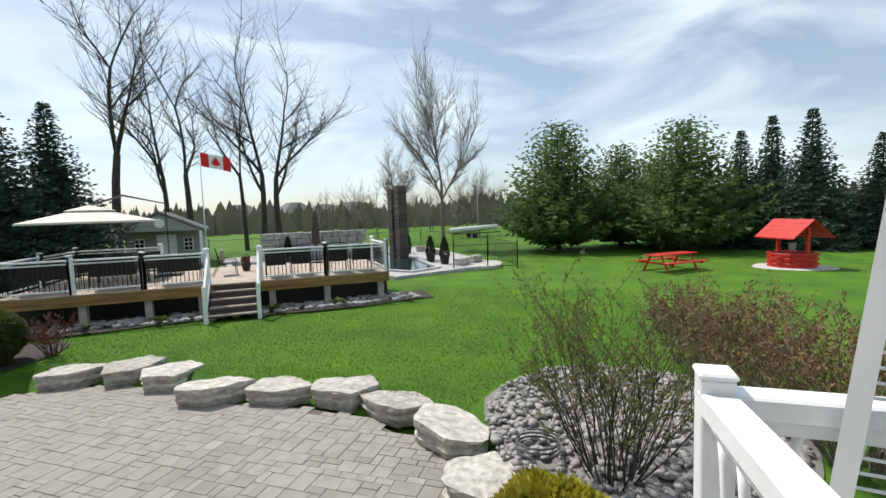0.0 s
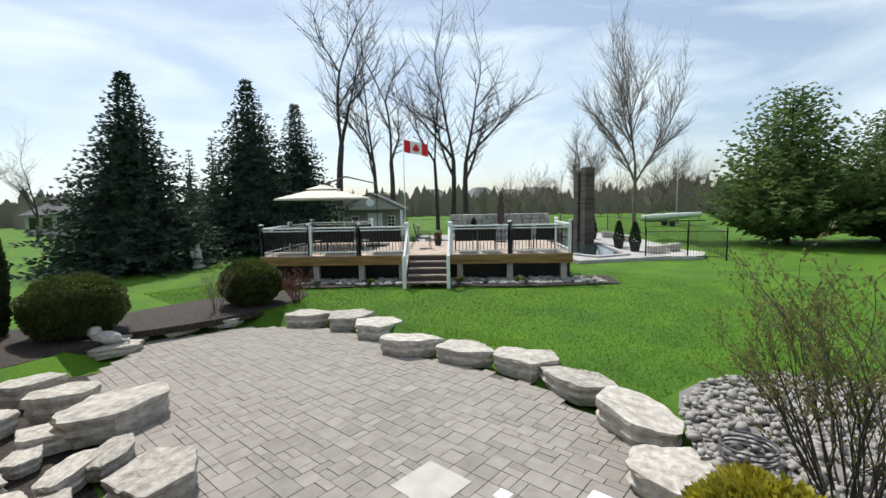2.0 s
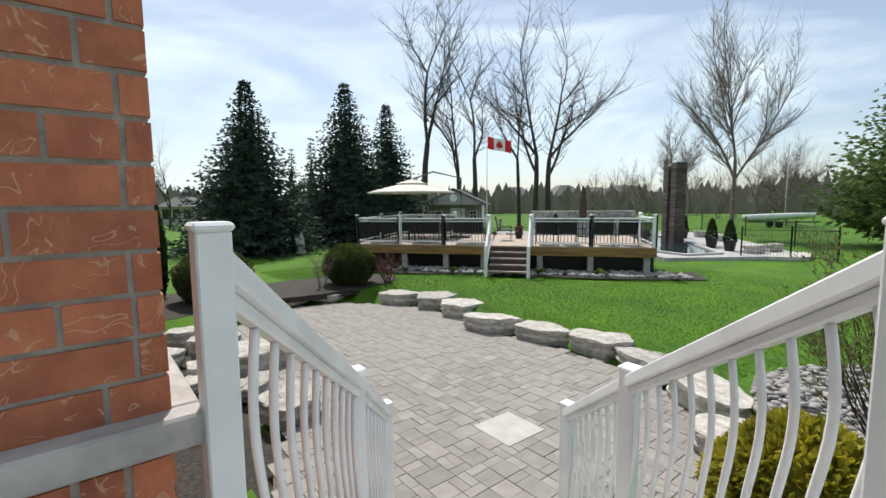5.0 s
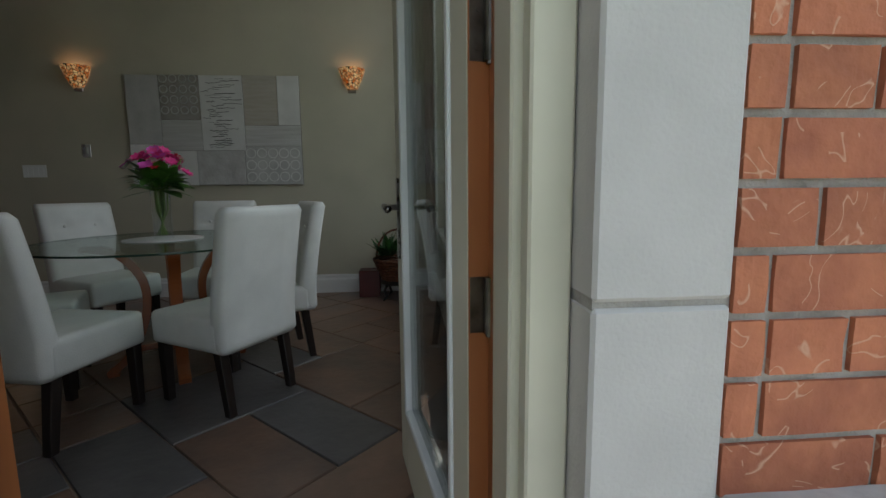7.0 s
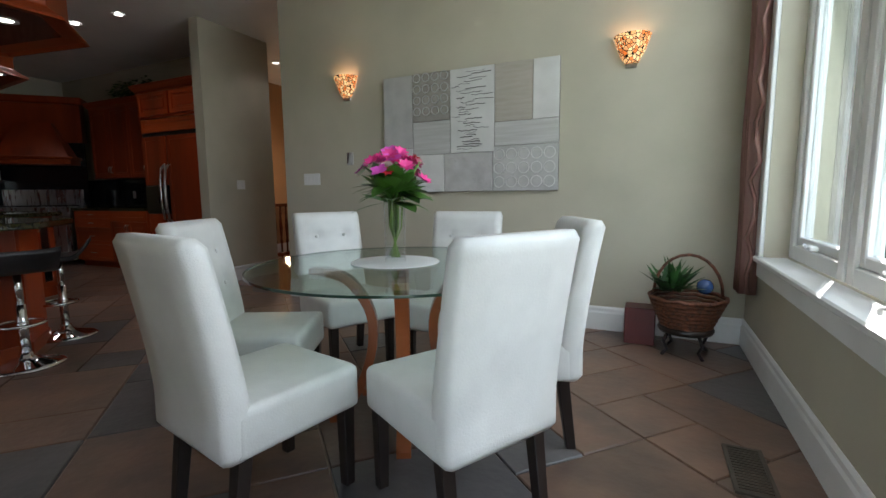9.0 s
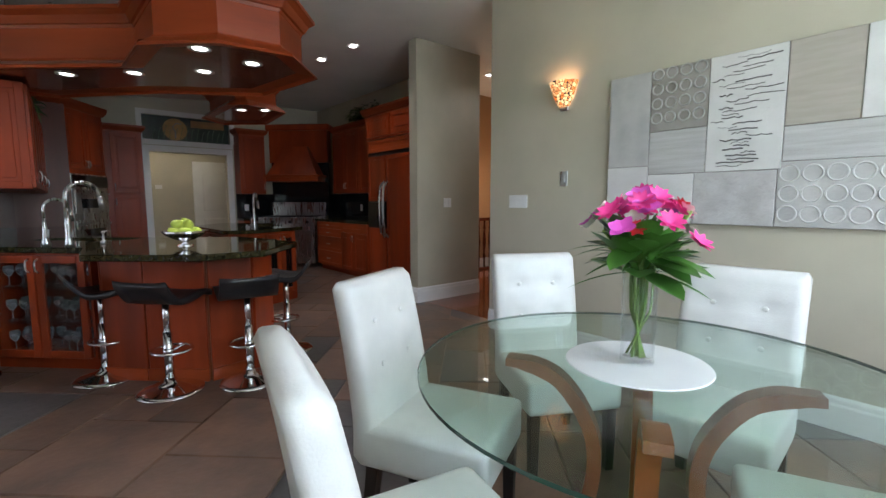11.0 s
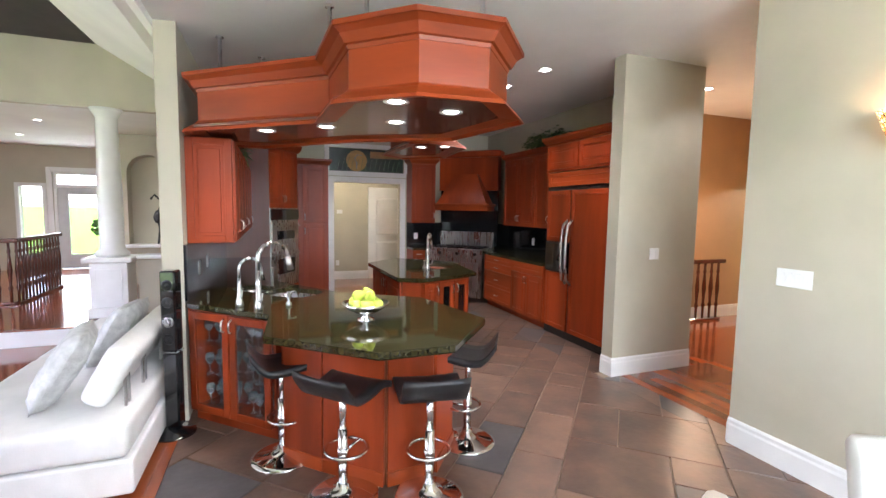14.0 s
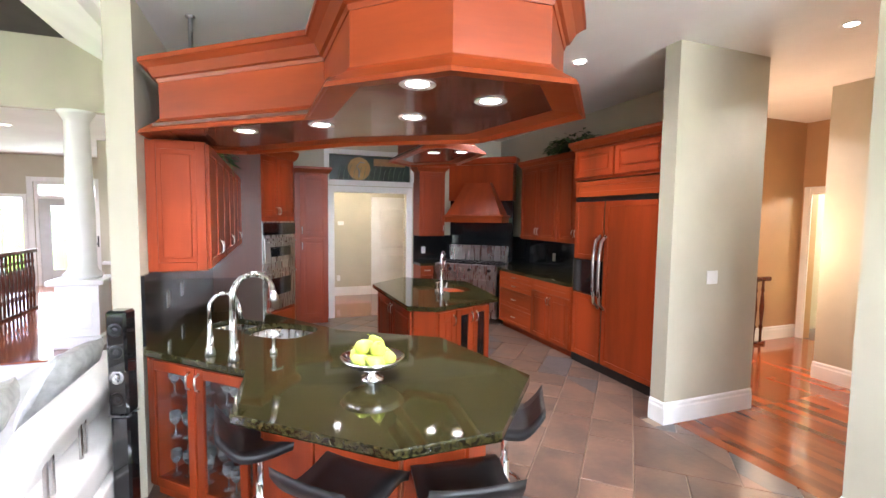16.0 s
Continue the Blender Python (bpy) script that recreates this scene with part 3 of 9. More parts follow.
tagged(link("door_wreath", bm, mat("wreath_green", (0.05, 0.16, 0.04), 0.8)), "small green leafy wreath hung on the front door", "wreath")

# foyer column, pedestal, niche ledge, balustrades
col = thing("column", pose(-9.0, -0.93, 0.195) @ scl(1.06, 1.06, 1.067), "round white column on a panelled pedestal", "column")
bm = B()
box(bm, -0.22, 0.22, -0.22, 0.22, 0, 0.12, 0.01)
box(bm, -0.19, 0.19, -0.19, 0.19, 0.12, 0.66, 0.005)
box(bm, -0.25, 0.25, -0.25, 0.25, 0.66, 0.72, 0.012)
box(bm, 0.19, 0.20, -0.13, 0.13, 0.2, 0.58, 0.004)
part("pedestal", bm, TRIM, col)
bm = B()
lathe(bm, [(0.17, 0.72), (0.18, 0.76), (0.14, 0.80), (0.125, 0.86), (0.13, 1.4), (0.11, 2.36), (0.12, 2.38), (0.15, 2.43), (0.17, 2.47)], 32)
part("shaft", bm, TRIM, col, "", True)
bm = B()
box(bm, -9.07, -8.94, -0.64, 0.26, 0.195, 0.93)
structure("wall_half", bm, WALL, "olive half wall beside the column", "wall")
bm = B()
box(bm, -9.12, -8.86, -0.64, 0.26, 0.93, 0.98, 0.01)
structure("trim_ledge", bm, TRIM, "white ledge on the half wall", "trim")
# wall with an arched niche beside the foyer
NX, NY = -11.5, -1.055
arch = [(-0.32, 0.92), (0.32, 0.92)] + [(0.32 * math.cos(a * math.pi / 12), 2.2 + 0.32 * math.sin(a * math.pi / 12)) for a in range(13)]
bm = B()
es = []
for loop in ([(-0.45, 0.195), (1.31, 0.195), (1.31, 2.86), (-0.45, 2.86)], arch):
    vs0 = [bm.verts.new((NX, NY + y, z)) for y, z in loop]
    es += [bm.edges.new((vs0[i], vs0[(i + 1) % len(vs0)])) for i in range(len(vs0))]
bmesh.ops.triangle_fill(bm, use_beauty=True, edges=es)
deep = [bm.verts.new((NX - 0.26, NY + y, z)) for y, z in arch]
for i in range(len(arch)):
    k = (i + 1) % len(arch)
    bm.faces.new((vs0[i], vs0[k], deep[k], deep[i]))
bm.faces.new(deep)
box(bm, NX - 0.40, NX - 0.27, NY - 0.45, NY + 1.31, 0.195, 2.86)
box(bm, NX - 0.27, NX, NY - 0.45, NY - 0.448, 0.195, 2.86)
structure("wall_niche", bm, WALL, "olive foyer wall with a deep arched niche", "wall")
bm = B()
box(bm, NX - 0.25, NX + 0.10, NY - 0.42, NY + 0.42, 0.87, 0.925, 0.01)
structure("trim_niche", bm, TRIM, "white ledge under the arched niche", "trim")
cx = NY + 0.12
fig = B()
tube(fig, [(NX - 0.05, cx, 0.925), (NX - 0.05, cx + 0.03, 1.2), (NX - 0.05, cx, 1.45), (NX - 0.05, cx + 0.07, 1.7), (NX - 0.05, cx - 0.04, 1.82), (NX - 0.05, cx - 0.1, 1.74)], 0.02, 8)
blob(fig, pose(NX - 0.05, cx, 1.42) @ scl(0.05, 0.07, 0.12), 2, 0.2)
tagged(link("metal_sculpture", fig, BLACK), "tall dark curling metal bird sculpture on the niche ledge", "sculpture")

REDWOOD = mat("dark_red_balusters", (0.09, 0.022, 0.012), 0.25, vary=0.15, coat=0.3)


def balustrade(x0, y0, x1, y1, z, count, label):
    t = thing("balustrade", pose(x0, y0, z), label, "railing")
    d = Vector((x1 - x0, y1 - y0, 0))
    ang = math.degrees(math.atan2(d.y, d.x))
    bm = B()
    box(bm, -0.05, d.length + 0.05, -0.035, 0.035, 0.88, 0.94, 0.015, pose(0, 0, 0, 0, 0, ang), 2)
    part("handrail", bm, REDWOOD, t)
    bm = B()
    box(bm, 0, d.length, -0.03, 0.03, 0.0, 0.04, 0.006, pose(0, 0, 0, 0, 0, ang))
    part("bottom_rail", bm, REDWOOD, t)
    me = None
    for i in range(count):
        p = d * ((i + 0.5) / count)
        if me is None:
            bm = B()
            lathe(bm, [(0.016, 0.04), (0.018, 0.2), (0.028, 0.24), (0.016, 0.28), (0.024, 0.42), (0.03, 0.5), (0.02, 0.66), (0.014, 0.72), (0.024, 0.75), (0.016, 0.79), (0.016, 0.88)], 10)
            ob = part("baluster", bm, REDWOOD, t, "", True)
            me = ob.data
        else:
            ob = new("baluster", me)
            ob.parent = t
        ob.location = p
    return t


balustrade(-6.95, 6.1, -6.95, 7.5, 0.0, 10, "dark red turned wooden stair balustrade in the hall")
balustrade(-10.05, -2.38, -11.6, -2.42, 0.195, 14, "dark red turned wooden balustrade in the foyer")
balustrade(-10.05, -2.38, -9.75, -4.6, 0.195, 18, "dark red turned wooden balustrade in the foyer")

# ---- glazed door standing open ----
dr = tagged(new("door_1"), "cream glazed patio door standing open into the room", "door", "", "structure")
dr.matrix_world = pose(-0.258, 0.266, 0, 0, 0, 99.4)
W, H = 0.86, 2.06
for nm, (a, b, c, d) in (("stile", (0.0, 0.11, 0.012, H)), ("stile", (W - 0.12, W, 0.012, H)), ("rail", (0.11, W - 0.12, 0.012, 0.24)), ("rail", (0.11, W - 0.12, H - 0.13, H))):
    bm = B()
    box(bm, a, b, -0.0225, 0.0225, c, d, 0.004)
    part(nm, bm, DOORWHITE, dr)
bm = B()
for (a, b, c, d) in ((0.11, 0.135, 0.24, H - 0.13), (W - 0.145, W - 0.12, 0.24, H - 0.13), (0.135, W - 0.145, 0.24, 0.265), (0.135, W - 0.145, H - 0.155, H - 0.13)):
    box(bm, a, b, -0.028, 0.028, c, d, 0.004)
part("glazing_bead", bm, TRIM, dr)
bm = B()
box(bm, 0.135, W - 0.145, -0.006, 0.006, 0.265, H - 0.155)
part("pane", bm, PANE, dr, "clear glass pane").visible_shadow = False
bm = B()
box(bm, -0.004, 0.0, -0.022, 0.022, 0.012, H)
part("hinge_edge", bm, DOORWOOD, dr, "bare reddish wood hinge edge")
BRONZE = mat("worn_bronze", (0.42, 0.40, 0.37), 0.28, 1.0, vary=0.25, scale=20)
for s in (-1, 1):
    bm = B()
    box(bm, W - 0.078, W - 0.042, s * 0.0225, s * 0.030, 0.78, 1.06, 0.004)
    lev = [(W - 0.06, s * 0.03, 0.96), (W - 0.06, s * 0.07, 0.96), (W - 0.10, s * 0.078, 0.965), (W - 0.16, s * 0.075, 0.955), (W - 0.185, s * 0.075, 0.96)]
    tube(bm, lev, 0.011, 8)
    part("door_handle", bm, BRONZE, dr, "bronze lever on a long backplate", True)
for z in (0.20, 0.765, 1.225, 1.86):
    bm = B()
    cyl(bm, (-0.014, -0.012, z), (-0.014, -0.012, z + 0.1), 0.009, n=12)
    cyl(bm, (-0.014, -0.012, z - 0.006), (-0.014, -0.012, z), 0.006, n=8)
    box(bm, -0.006, -0.001, -0.024, 0.02, z, z + 0.1)
    for k in range(3):
        cyl(bm, (-0.0075, 0.006 * (-1) ** k, z + 0.02 + 0.03 * k), (-0.005, 0.006 * (-1) ** k, z + 0.02 + 0.03 * k), 0.004, n=8)
    part("hinge", bm, mat("dark_hinge_metal", (0.16, 0.14, 0.12), 0.35, 1.0, vary=0.25, scale=20), dr, "dark metal butt hinge")
for nm, mt, bxs in (("jamb_wood", DOORWOOD, ((-0.243, -0.236, 0.207, 0.298, 0, 2.1), (-1.138, -1.082, 0.10, 0.298, 0, 2.06))),
                    ("jamb", DOORWHITE, ((-0.247, -0.174, 0.09, 0.205, -0.05, 2.12), (-0.232, -0.174, 0.05, 0.089, -0.05, 2.12),
                                         (-1.138, -1.088, 0.02, 0.099, -0.05, 2.12), (-1.08, -0.27, 0.02, 0.296, 2.06, 2.118)))):
    for b6 in bxs:
        bm = B()
        box(bm, *b6, 0.004)
        structure("door_" + nm, bm, mt, "cream and bare wood door jamb", "door frame")
bm = B()
box(bm, -1.14, -0.25, 0.0, 0.26, -0.05, 0.012, 0.006)
structure("door_threshold", bm, DOORWOOD, "worn brown wood door threshold", "threshold")
for z in (0.86, 1.02):
    bm = B()
    box(bm, -1.081, -1.078, 0.17, 0.21, z, z + 0.12, 0.001)
    for k in (0.02, 0.10):
        cyl(bm, (-1.078, 0.19, z + k), (-1.0765, 0.19, z + k), 0.004, n=8)
    structure("door_strike_plate", bm, BRONZE, "metal strike plate screwed to the wooden jamb", "strike plate")
bm = B()
box(bm, -1.34, -1.14, 0.0, 0.118, -0.05, 2.3)
structure("trim_stone_west", bm, STONETRIM, "grey stone door surround", "trim")

# ---- cabinets ----
def panel_door(t, w, h, m, glassed=False, handle="r", hz=0.5, mt=None, flat=False):
    """A framed door in the plane y = 0, front toward -y, at m inside its cabinet."""
    mt = mt or CHERRY
    bm = B()
    f = 0.058
    for (a, b, c, e) in ((0.002, f, 0.002, h - 0.002), (w - f, w - 0.002, 0.002, h - 0.002), (f, w - f, 0.002, f), (f, w - f, h - f, h - 0.002)):
        box(bm, a, b, -0.021, 0.0, c, e, 0.003)
    if not glassed:
        box(bm, f, w - f, -0.011, -0.002, f, h - f)
        if not flat and w > 0.2 and h > 0.2:
            box(bm, f + 0.025, w - f - 0.025, -0.018, -0.011, f + 0.025, h - f - 0.025, 0.006)
    ob = part("door", bm, mt, t)
    ob.matrix_basis = m
    if glassed:
        g = B()
        box(g, f, w - f, -0.012, -0.008, f, h - f)
        o = part("pane", g, CLEAR, ob)
        o.visible_shadow = False
    if handle:
        g = B()
        if handle in "lr":
            x = w - 0.03 if handle == "r" else 0.03
            z = h * hz
            tube(g, [(x, -0.02, z - 0.05), (x, -0.045, z - 0.035), (x, -0.05, z), (x, -0.045, z + 0.035), (x, -0.02, z + 0.05)], 0.0065, 6)
        else:
            x, z = w / 2, h / 2
            tube(g, [(x - 0.05, -0.02, z), (x - 0.035, -0.045, z), (x, -0.05, z), (x + 0.035, -0.045, z), (x + 0.05, -0.02, z)], 0.0065, 6)
        part("handle", g, STEEL, ob, "curved metal pull", True)
    return ob


def cabinet(name, m, w, d, h, fronts, label, z0=0.0, toe=0.09, crown=0.0, group="kitchen cabinets", hollow=False):
    t = thing(name, m, label, "cabinet", group)
    bm = B()
    if hollow:
        for b6 in ((0, 0.018, 0, d, z0 + toe, z0 + h), (w - 0.018, w, 0, d, z0 + toe, z0 + h), (0.018, w - 0.018, d - 0.012, d, z0 + toe, z0 + h),
                   (0.018, w - 0.018, 0, d - 0.012, z0 + toe, z0 + toe + 0.018), (0.018, w - 0.018, 0, d - 0.012, z0 + h - 0.018, z0 + h)):
            box(bm, *b6)
        box(bm, 0, w, 0.05, d, z0, z0 + toe)
    else:
        box(bm, 0, w, 0, d, z0 + toe, z0 + h)
        if toe:
            box(bm, 0, w, 0.06, d, z0, z0 + toe)
    part("body", bm, CHERRY, t)
    if crown:
        bm = B()
        sweep(bm, [(w, d), (w, 0), (0, 0), (0, d)][::-1], [(0, 0), (0.012, 0), (0.012, 0.02), (0.03, 0.03), (0.055, 0.07), (0.06, 0.075), (0.06, crown), (0, crown)])
        bmesh.ops.translate(bm, vec=(0, 0, z0 + h - 0.02), verts=bm.verts[:])
        part("crown_moulding", bm, CHERRY_H, t)
    for (x0, x1, a, b, kind, hd, hz) in fronts:
        panel_door(t, x1 - x0, b - a, pose(x0, 0, a), kind == "g", hd, hz, CHERRY if b - a > 0.3 else CHERRY_H, kind == "f")
    return t


def drawers(x0, x1, zs):
    return [(x0, x1, a, b, "f", "h", 0.5) for a, b in zip(zs, zs[1:])]


# north run: base units, wall units, refrigerator
cabinet("drawer_cabinet", pose(-9.05, 4.48, 0), 0.94, 0.62, 0.88, drawers(0.0, 0.94, (0.10, 0.36, 0.62, 0.76, 0.88)), "cherry wood drawer base cabinet with metal pulls")
cabinet("base_cabinet", pose(-8.11, 4.48, 0), 0.86, 0.62, 0.88, [(0, 0.43, 0.10, 0.72, "p", "r", 0.85), (0.43, 0.86, 0.10, 0.72, "p", "l", 0.85), (0, 0.86, 0.73, 0.88, "f", "", 0.5)], "cherry wood base cabinet with two doors")
cabinet("wall_cabinet", pose(-8.95, 4.78, 0), 0.95, 0.33, 1.10, [(0, 0.475, 1.38, 2.46, "p", "r", 0.12), (0.475, 0.95, 1.38, 2.46, "p", "l", 0.12)], "cherry wood wall cabinet with two doors", 1.38, 0, 0.11)
wc = cabinet("glass_wall_cabinet", pose(-7.99, 4.78, 0), 0.72, 0.33, 1.10, [(0, 0.40, 1.38, 2.46, "p", "r", 0.12), (0.40, 0.72, 1.38, 2.46, "g", "l", 0.12)], "cherry wood wall cabinet with a leaded glass door", 1.38, 0, 0.11, hollow=True)
bm = B()
for k in range(7):
    box(bm, 0.46, 0.66, -0.016, -0.012, 1.5 + 0.13 * k, 1.506 + 0.13 * k)
for k in range(3):
    box(bm, 0.48 + 0.07 * k, 0.484 + 0.07 * k, -0.016, -0.012, 1.44, 2.4)
part("leading", bm, BLACK, wc, "dark lead lattice")
fr = thing("refrigerator", pose(-7.23, 4.47, 0), "wood panelled double door refrigerator with steel handles", "refrigerator")
bm = B()
box(bm, 0.0, 1.36, 0.03, 0.64, 0.0, 2.13)
part("body", bm, BLACK, fr)
for nm, x0, x1, z0, z1, mt in (("freezer_door", 0.02, 0.50, 0.10, 0.84, CHERRY), ("freezer_door", 0.02, 0.50, 1.24, 1.90, CHERRY), ("fridge_door", 0.53, 1.32, 0.10, 1.90, CHERRY), ("grille_panel", 0.02, 1.32, 1.95, 2.13, CHERRY_H)):
    panel_door(fr, x1 - x0, z1 - z0, pose(x0, 0.03, z0), False, "", 0.5, mt, True).name = nm
bm = B()
box(bm, 0.02, 0.50, 0.0, 0.03, 0.85, 1.23, 0.006)
box(bm, 0.12, 0.40, 0.012, 0.03, 0.90, 1.12)
tube(bm, [(0.30, -0.01, 1.0), (0.33, -0.03, 1.03), (0.35, -0.01, 1.08)], 0.012)
part("ice_dispenser", bm, BLACK_G, fr, "black ice and water dispenser")
for x in (0.47, 0.56):
    bm = B()
    tube(bm, [(x, 0.012, 0.72), (x, -0.05, 0.78), (x, -0.075, 0.95), (x, -0.08, 1.12), (x, -0.075, 1.3), (x, -0.05, 1.46), (x, 0.012, 1.52)], 0.017, 10)
    part("handle", bm, STEEL, fr, "long bowed steel handle", True)
cabinet("bridge_cabinet", pose(-7.23, 4.47, 0), 1.36, 0.64, 0.36, [(0.02, 0.66, 2.17, 2.47, "p", "", 0.5), (0.69, 1.33, 2.17, 2.47, "p", "", 0.5)], "cherry wood cabinet above the refrigerator", 2.14, 0, 0.11)
bm = B()
box(bm, -5.86, -5.80, 4.47, 5.12, 0, 2.5)
tagged(link("end_panel", bm, BLACK), "narrow dark filler panel beside the refrigerator", "panel")
bm = B()
prism(bm, [(-7.25, 4.45), (-7.25, 5.12), (-10.35, 5.12), (-10.35, 3.42), (-9.92, 3.42), (-9.92, 3.62), (-9.09, 4.45)], 0.88, 0.92)
tagged(link("worktop_north", bm, GRANITE), "dark granite worktop along the kitchen wall", "worktop")
bm = B()
box(bm, -9.9, -7.25, 5.09, 5.118, 0.92, 1.38)
box(bm, -10.348, -10.32, 3.42, 4.5, 0.92, 1.38)
structure("trim_backsplash", bm, BLACKSTONE, "black stone backsplash", "backsplash")
# corner range and hood, turned forty-five degrees
rg = thing("range", pose(-9.86, 3.68, 0, 0, 0, 45), "stainless steel gas range set across the corner", "range")
bm = B()
box(bm, 0.02, 1.06, 0.0, 0.6, 0.08, 0.90)
part("body", bm, STEEL, rg)
bm = B()
box(bm, 0.0, 1.08, -0.05, 0.6, 0.78, 0.94, 0.012)
part("control_panel", bm, STEEL, rg)
bm = B()
box(bm, 0.0, 1.08, 0.56, 0.62, 0.94, 1.22, 0.01)
part("backguard", bm, STEEL, rg, "tall polished steel backguard")
for k in range(6):
    bm = B()
    x = 0.12 + 0.168 * k
    cyl(bm, (x, -0.05, 0.86), (x, -0.085, 0.86), 0.03, 0.026, 14)
    part("knob", bm, BLACK if k % 2 else STEEL, rg, "round control knob")
for i in range(3):
    bm = B()
    x0 = 0.05 + 0.335 * i
    for k in range(4):
        box(bm, x0, x0 + 0.31, 0.04 + 0.15 * k, 0.055 + 0.15 * k, 0.945, 0.965)
        box(bm, x0 + 0.1 * k, x0 + 0.1 * k + 0.012, 0.04, 0.505, 0.945, 0.965)
    part("grate", bm, BLACK, rg, "black iron pan grate")
bm = B()
box(bm, 0.08, 1.0, -0.015, 0.0, 0.2, 0.7, 0.006)
part("oven_door", bm, STEEL, rg)
hd = thing("range_hood", pose(-9.86, 3.68, 0, 0, 0, 45), "tapered cherry wood range hood with moulded base", "hood")
bm = B()
prism(bm, [(0.02, 0.25), (1.06, 0.25), (1.06, 0.78), (0.02, 0.78)], 1.62, 1.72)
box(bm, -0.01, 1.09, 0.22, 0.78, 1.70, 1.75, 0.012)
part("base_moulding", bm, CHERRY_H, hd)
bm = B()
lo = [(0.05, 0.27, 1.75), (1.03, 0.27, 1.75), (1.03, 0.78, 1.75), (0.05, 0.78, 1.75)]
hi = [(0.32, 0.5, 2.3), (0.76, 0.5, 2.3), (0.76, 0.78, 2.3), (0.32, 0.78, 2.3)]
a = [bm.verts.new(c) for c in lo]
b = [bm.verts.new(c) for c in hi]
for i in range(4):
    bm.faces.new((a[i], a[(i + 1) % 4], b[(i + 1) % 4], b[i]))
bm.faces.new(b)
bm.faces.new(a[::-1])
part("tapered_hood", bm, CHERRY, hd)
bm = B()
box(bm, -0.05, 1.13, 0.62, 0.82, 2.0, 2.66)
box(bm, -0.10, 1.18, 0.56, 0.86, 2.62, 2.74, 0.02)
part("back_panel", bm, CHERRY, hd)
bm = B()
box(bm, -0.05, 1.13, 0.66, 0.7, 0.95, 2.0)
part("black_splash", bm, BLACKSTONE, hd, "glossy black stone splashback")
cabinet("corner_wall_cabinet", pose(-10.02, 3.42, 0, 0, 0, 90), 0.46, 0.33, 1.10, [(0, 0.46, 1.38, 2.46, "p", "r", 0.12)], "cherry wood wall cabinet beside the doorway", 1.38, 0, 0.11)
cabinet("corner_base_cabinet", pose(-9.95, 3.43, 0, 0, 0, 90), 0.24, 0.4, 0.88, [(0, 0.24, 0.10, 0.72, "p", "r", 0.85), (0, 0.24, 0.73, 0.88, "f", "h", 0.5)], "narrow cherry wood base cabinet beside the doorway")
# tall larder, oven tower, wall units on the divider
cabinet("tall_larder", pose(-9.98, 1.42, 0, 0, 0, 90), 0.50, 0.36, 2.36, [(0.08, 0.48, 0.12, 1.36, "p", "l", 0.9), (0.08, 0.48, 1.38, 2.32, "p", "l", 0.1)], "tall cherry wood larder cabinet beside the doorway", 0, 0.1, 0.11)
ot = thing("oven_tower", pose(-8.90, 0.95, 0, 0, 0, 148), "cherry wood tower with built-in double oven", "oven")
bm = B()
box(bm, 0, 0.88, 0.02, 0.62, 0.0, 2.5)
part("body", bm, CHERRY, ot)
bm = B()
box(bm, 0.05, 0.83, -0.012, 0.02, 0.42, 1.62, 0.006)
part("oven_frame", bm, STEEL, ot)
bm = B()
box(bm, 0.05, 0.83, -0.03, -0.012, 1.44, 1.6, 0.005)
part("control_panel", bm, BLACK_G, ot, "black glass oven display panel")
for z0, z1 in ((0.56, 0.98), (1.08, 1.40)):
    bm = B()
    box(bm, 0.07, 0.81, -0.035, -0.012, z0, z1, 0.008)
    od = part("oven_door", bm, STEEL, ot)
    bm = B()
    box(bm, 0.2, 0.68, -0.038, -0.034, z0 + 0.07, z1 - 0.12)
    part("oven_window", bm, BLACK_G, od)
    bm = B()
    tube(bm, [(0.12, -0.035, z1 - 0.05), (0.13, -0.075, z1 - 0.05), (0.75, -0.075, z1 - 0.05), (0.76, -0.035, z1 - 0.05)], 0.012)
    part("oven_handle", bm, STEEL, od)
for x0, hd_ in ((0.03, "r"), (0.44, "l")):
    panel_door(ot, 0.41, 0.78, pose(x0, 0.02, 1.68), False, hd_, 0.1)
panel_door(ot, 0.82, 0.27, pose(0.03, 0.02, 0.12), False, "h", 0.5, CHERRY_H, True)
bm = B()
sweep(bm, [(0, 0.6), (0, 0.02), (0.88, 0.02), (0.88, 0.6)], [(0, 2.48), (0.012, 2.48), (0.03, 2.5), (0.055, 2.55), (0.06, 2.6), (0, 2.6)])
part("crown_moulding", bm, CHERRY_H, ot)
bm = B()
box(bm, -8.93, -8.885, 0.40, 0.98, 0.0, 2.5)
o = part("side_panel", bm, mat("plum_panel", (0.16, 0.045, 0.03), 0.35, vary=0.1, stretch=(1, 1, 0.15), coat=0.3), ot, "plain dark cherry side panel")
o.matrix_parent_inverse = ot.matrix_basis.inverted()
for k in range(3):
    cabinet("wall_cabinet", pose(-6.0 - 0.96 * k, 0.73, 0, 0, 0, 180), 0.95, 0.33, 0.82, [(0, 0.47, 1.35, 2.15, "p", "r", 0.14), (0.47, 0.94, 1.35, 2.15, "p", "l", 0.14)], "cherry wood wall cabinet on the divider wall", 1.34, 0, 0.0)
e = tagged(new("cabinet_end"), "framed cherry wood end panel of the wall cabinets", "panel")
e.matrix_world = pose(-5.995, 0.40, 1.34, 0, 0, 90)
panel_door(e, 0.33, 0.82, pose(0, 0, 0), False, "", 0.5)
bm = B()
box(bm, -8.88, -5.80, 0.402, 0.42, 0.92, 1.34)
structure("trim_backsplash_south", bm, BLACKSTONE, "black stone backsplash behind the bar sink", "backsplash")

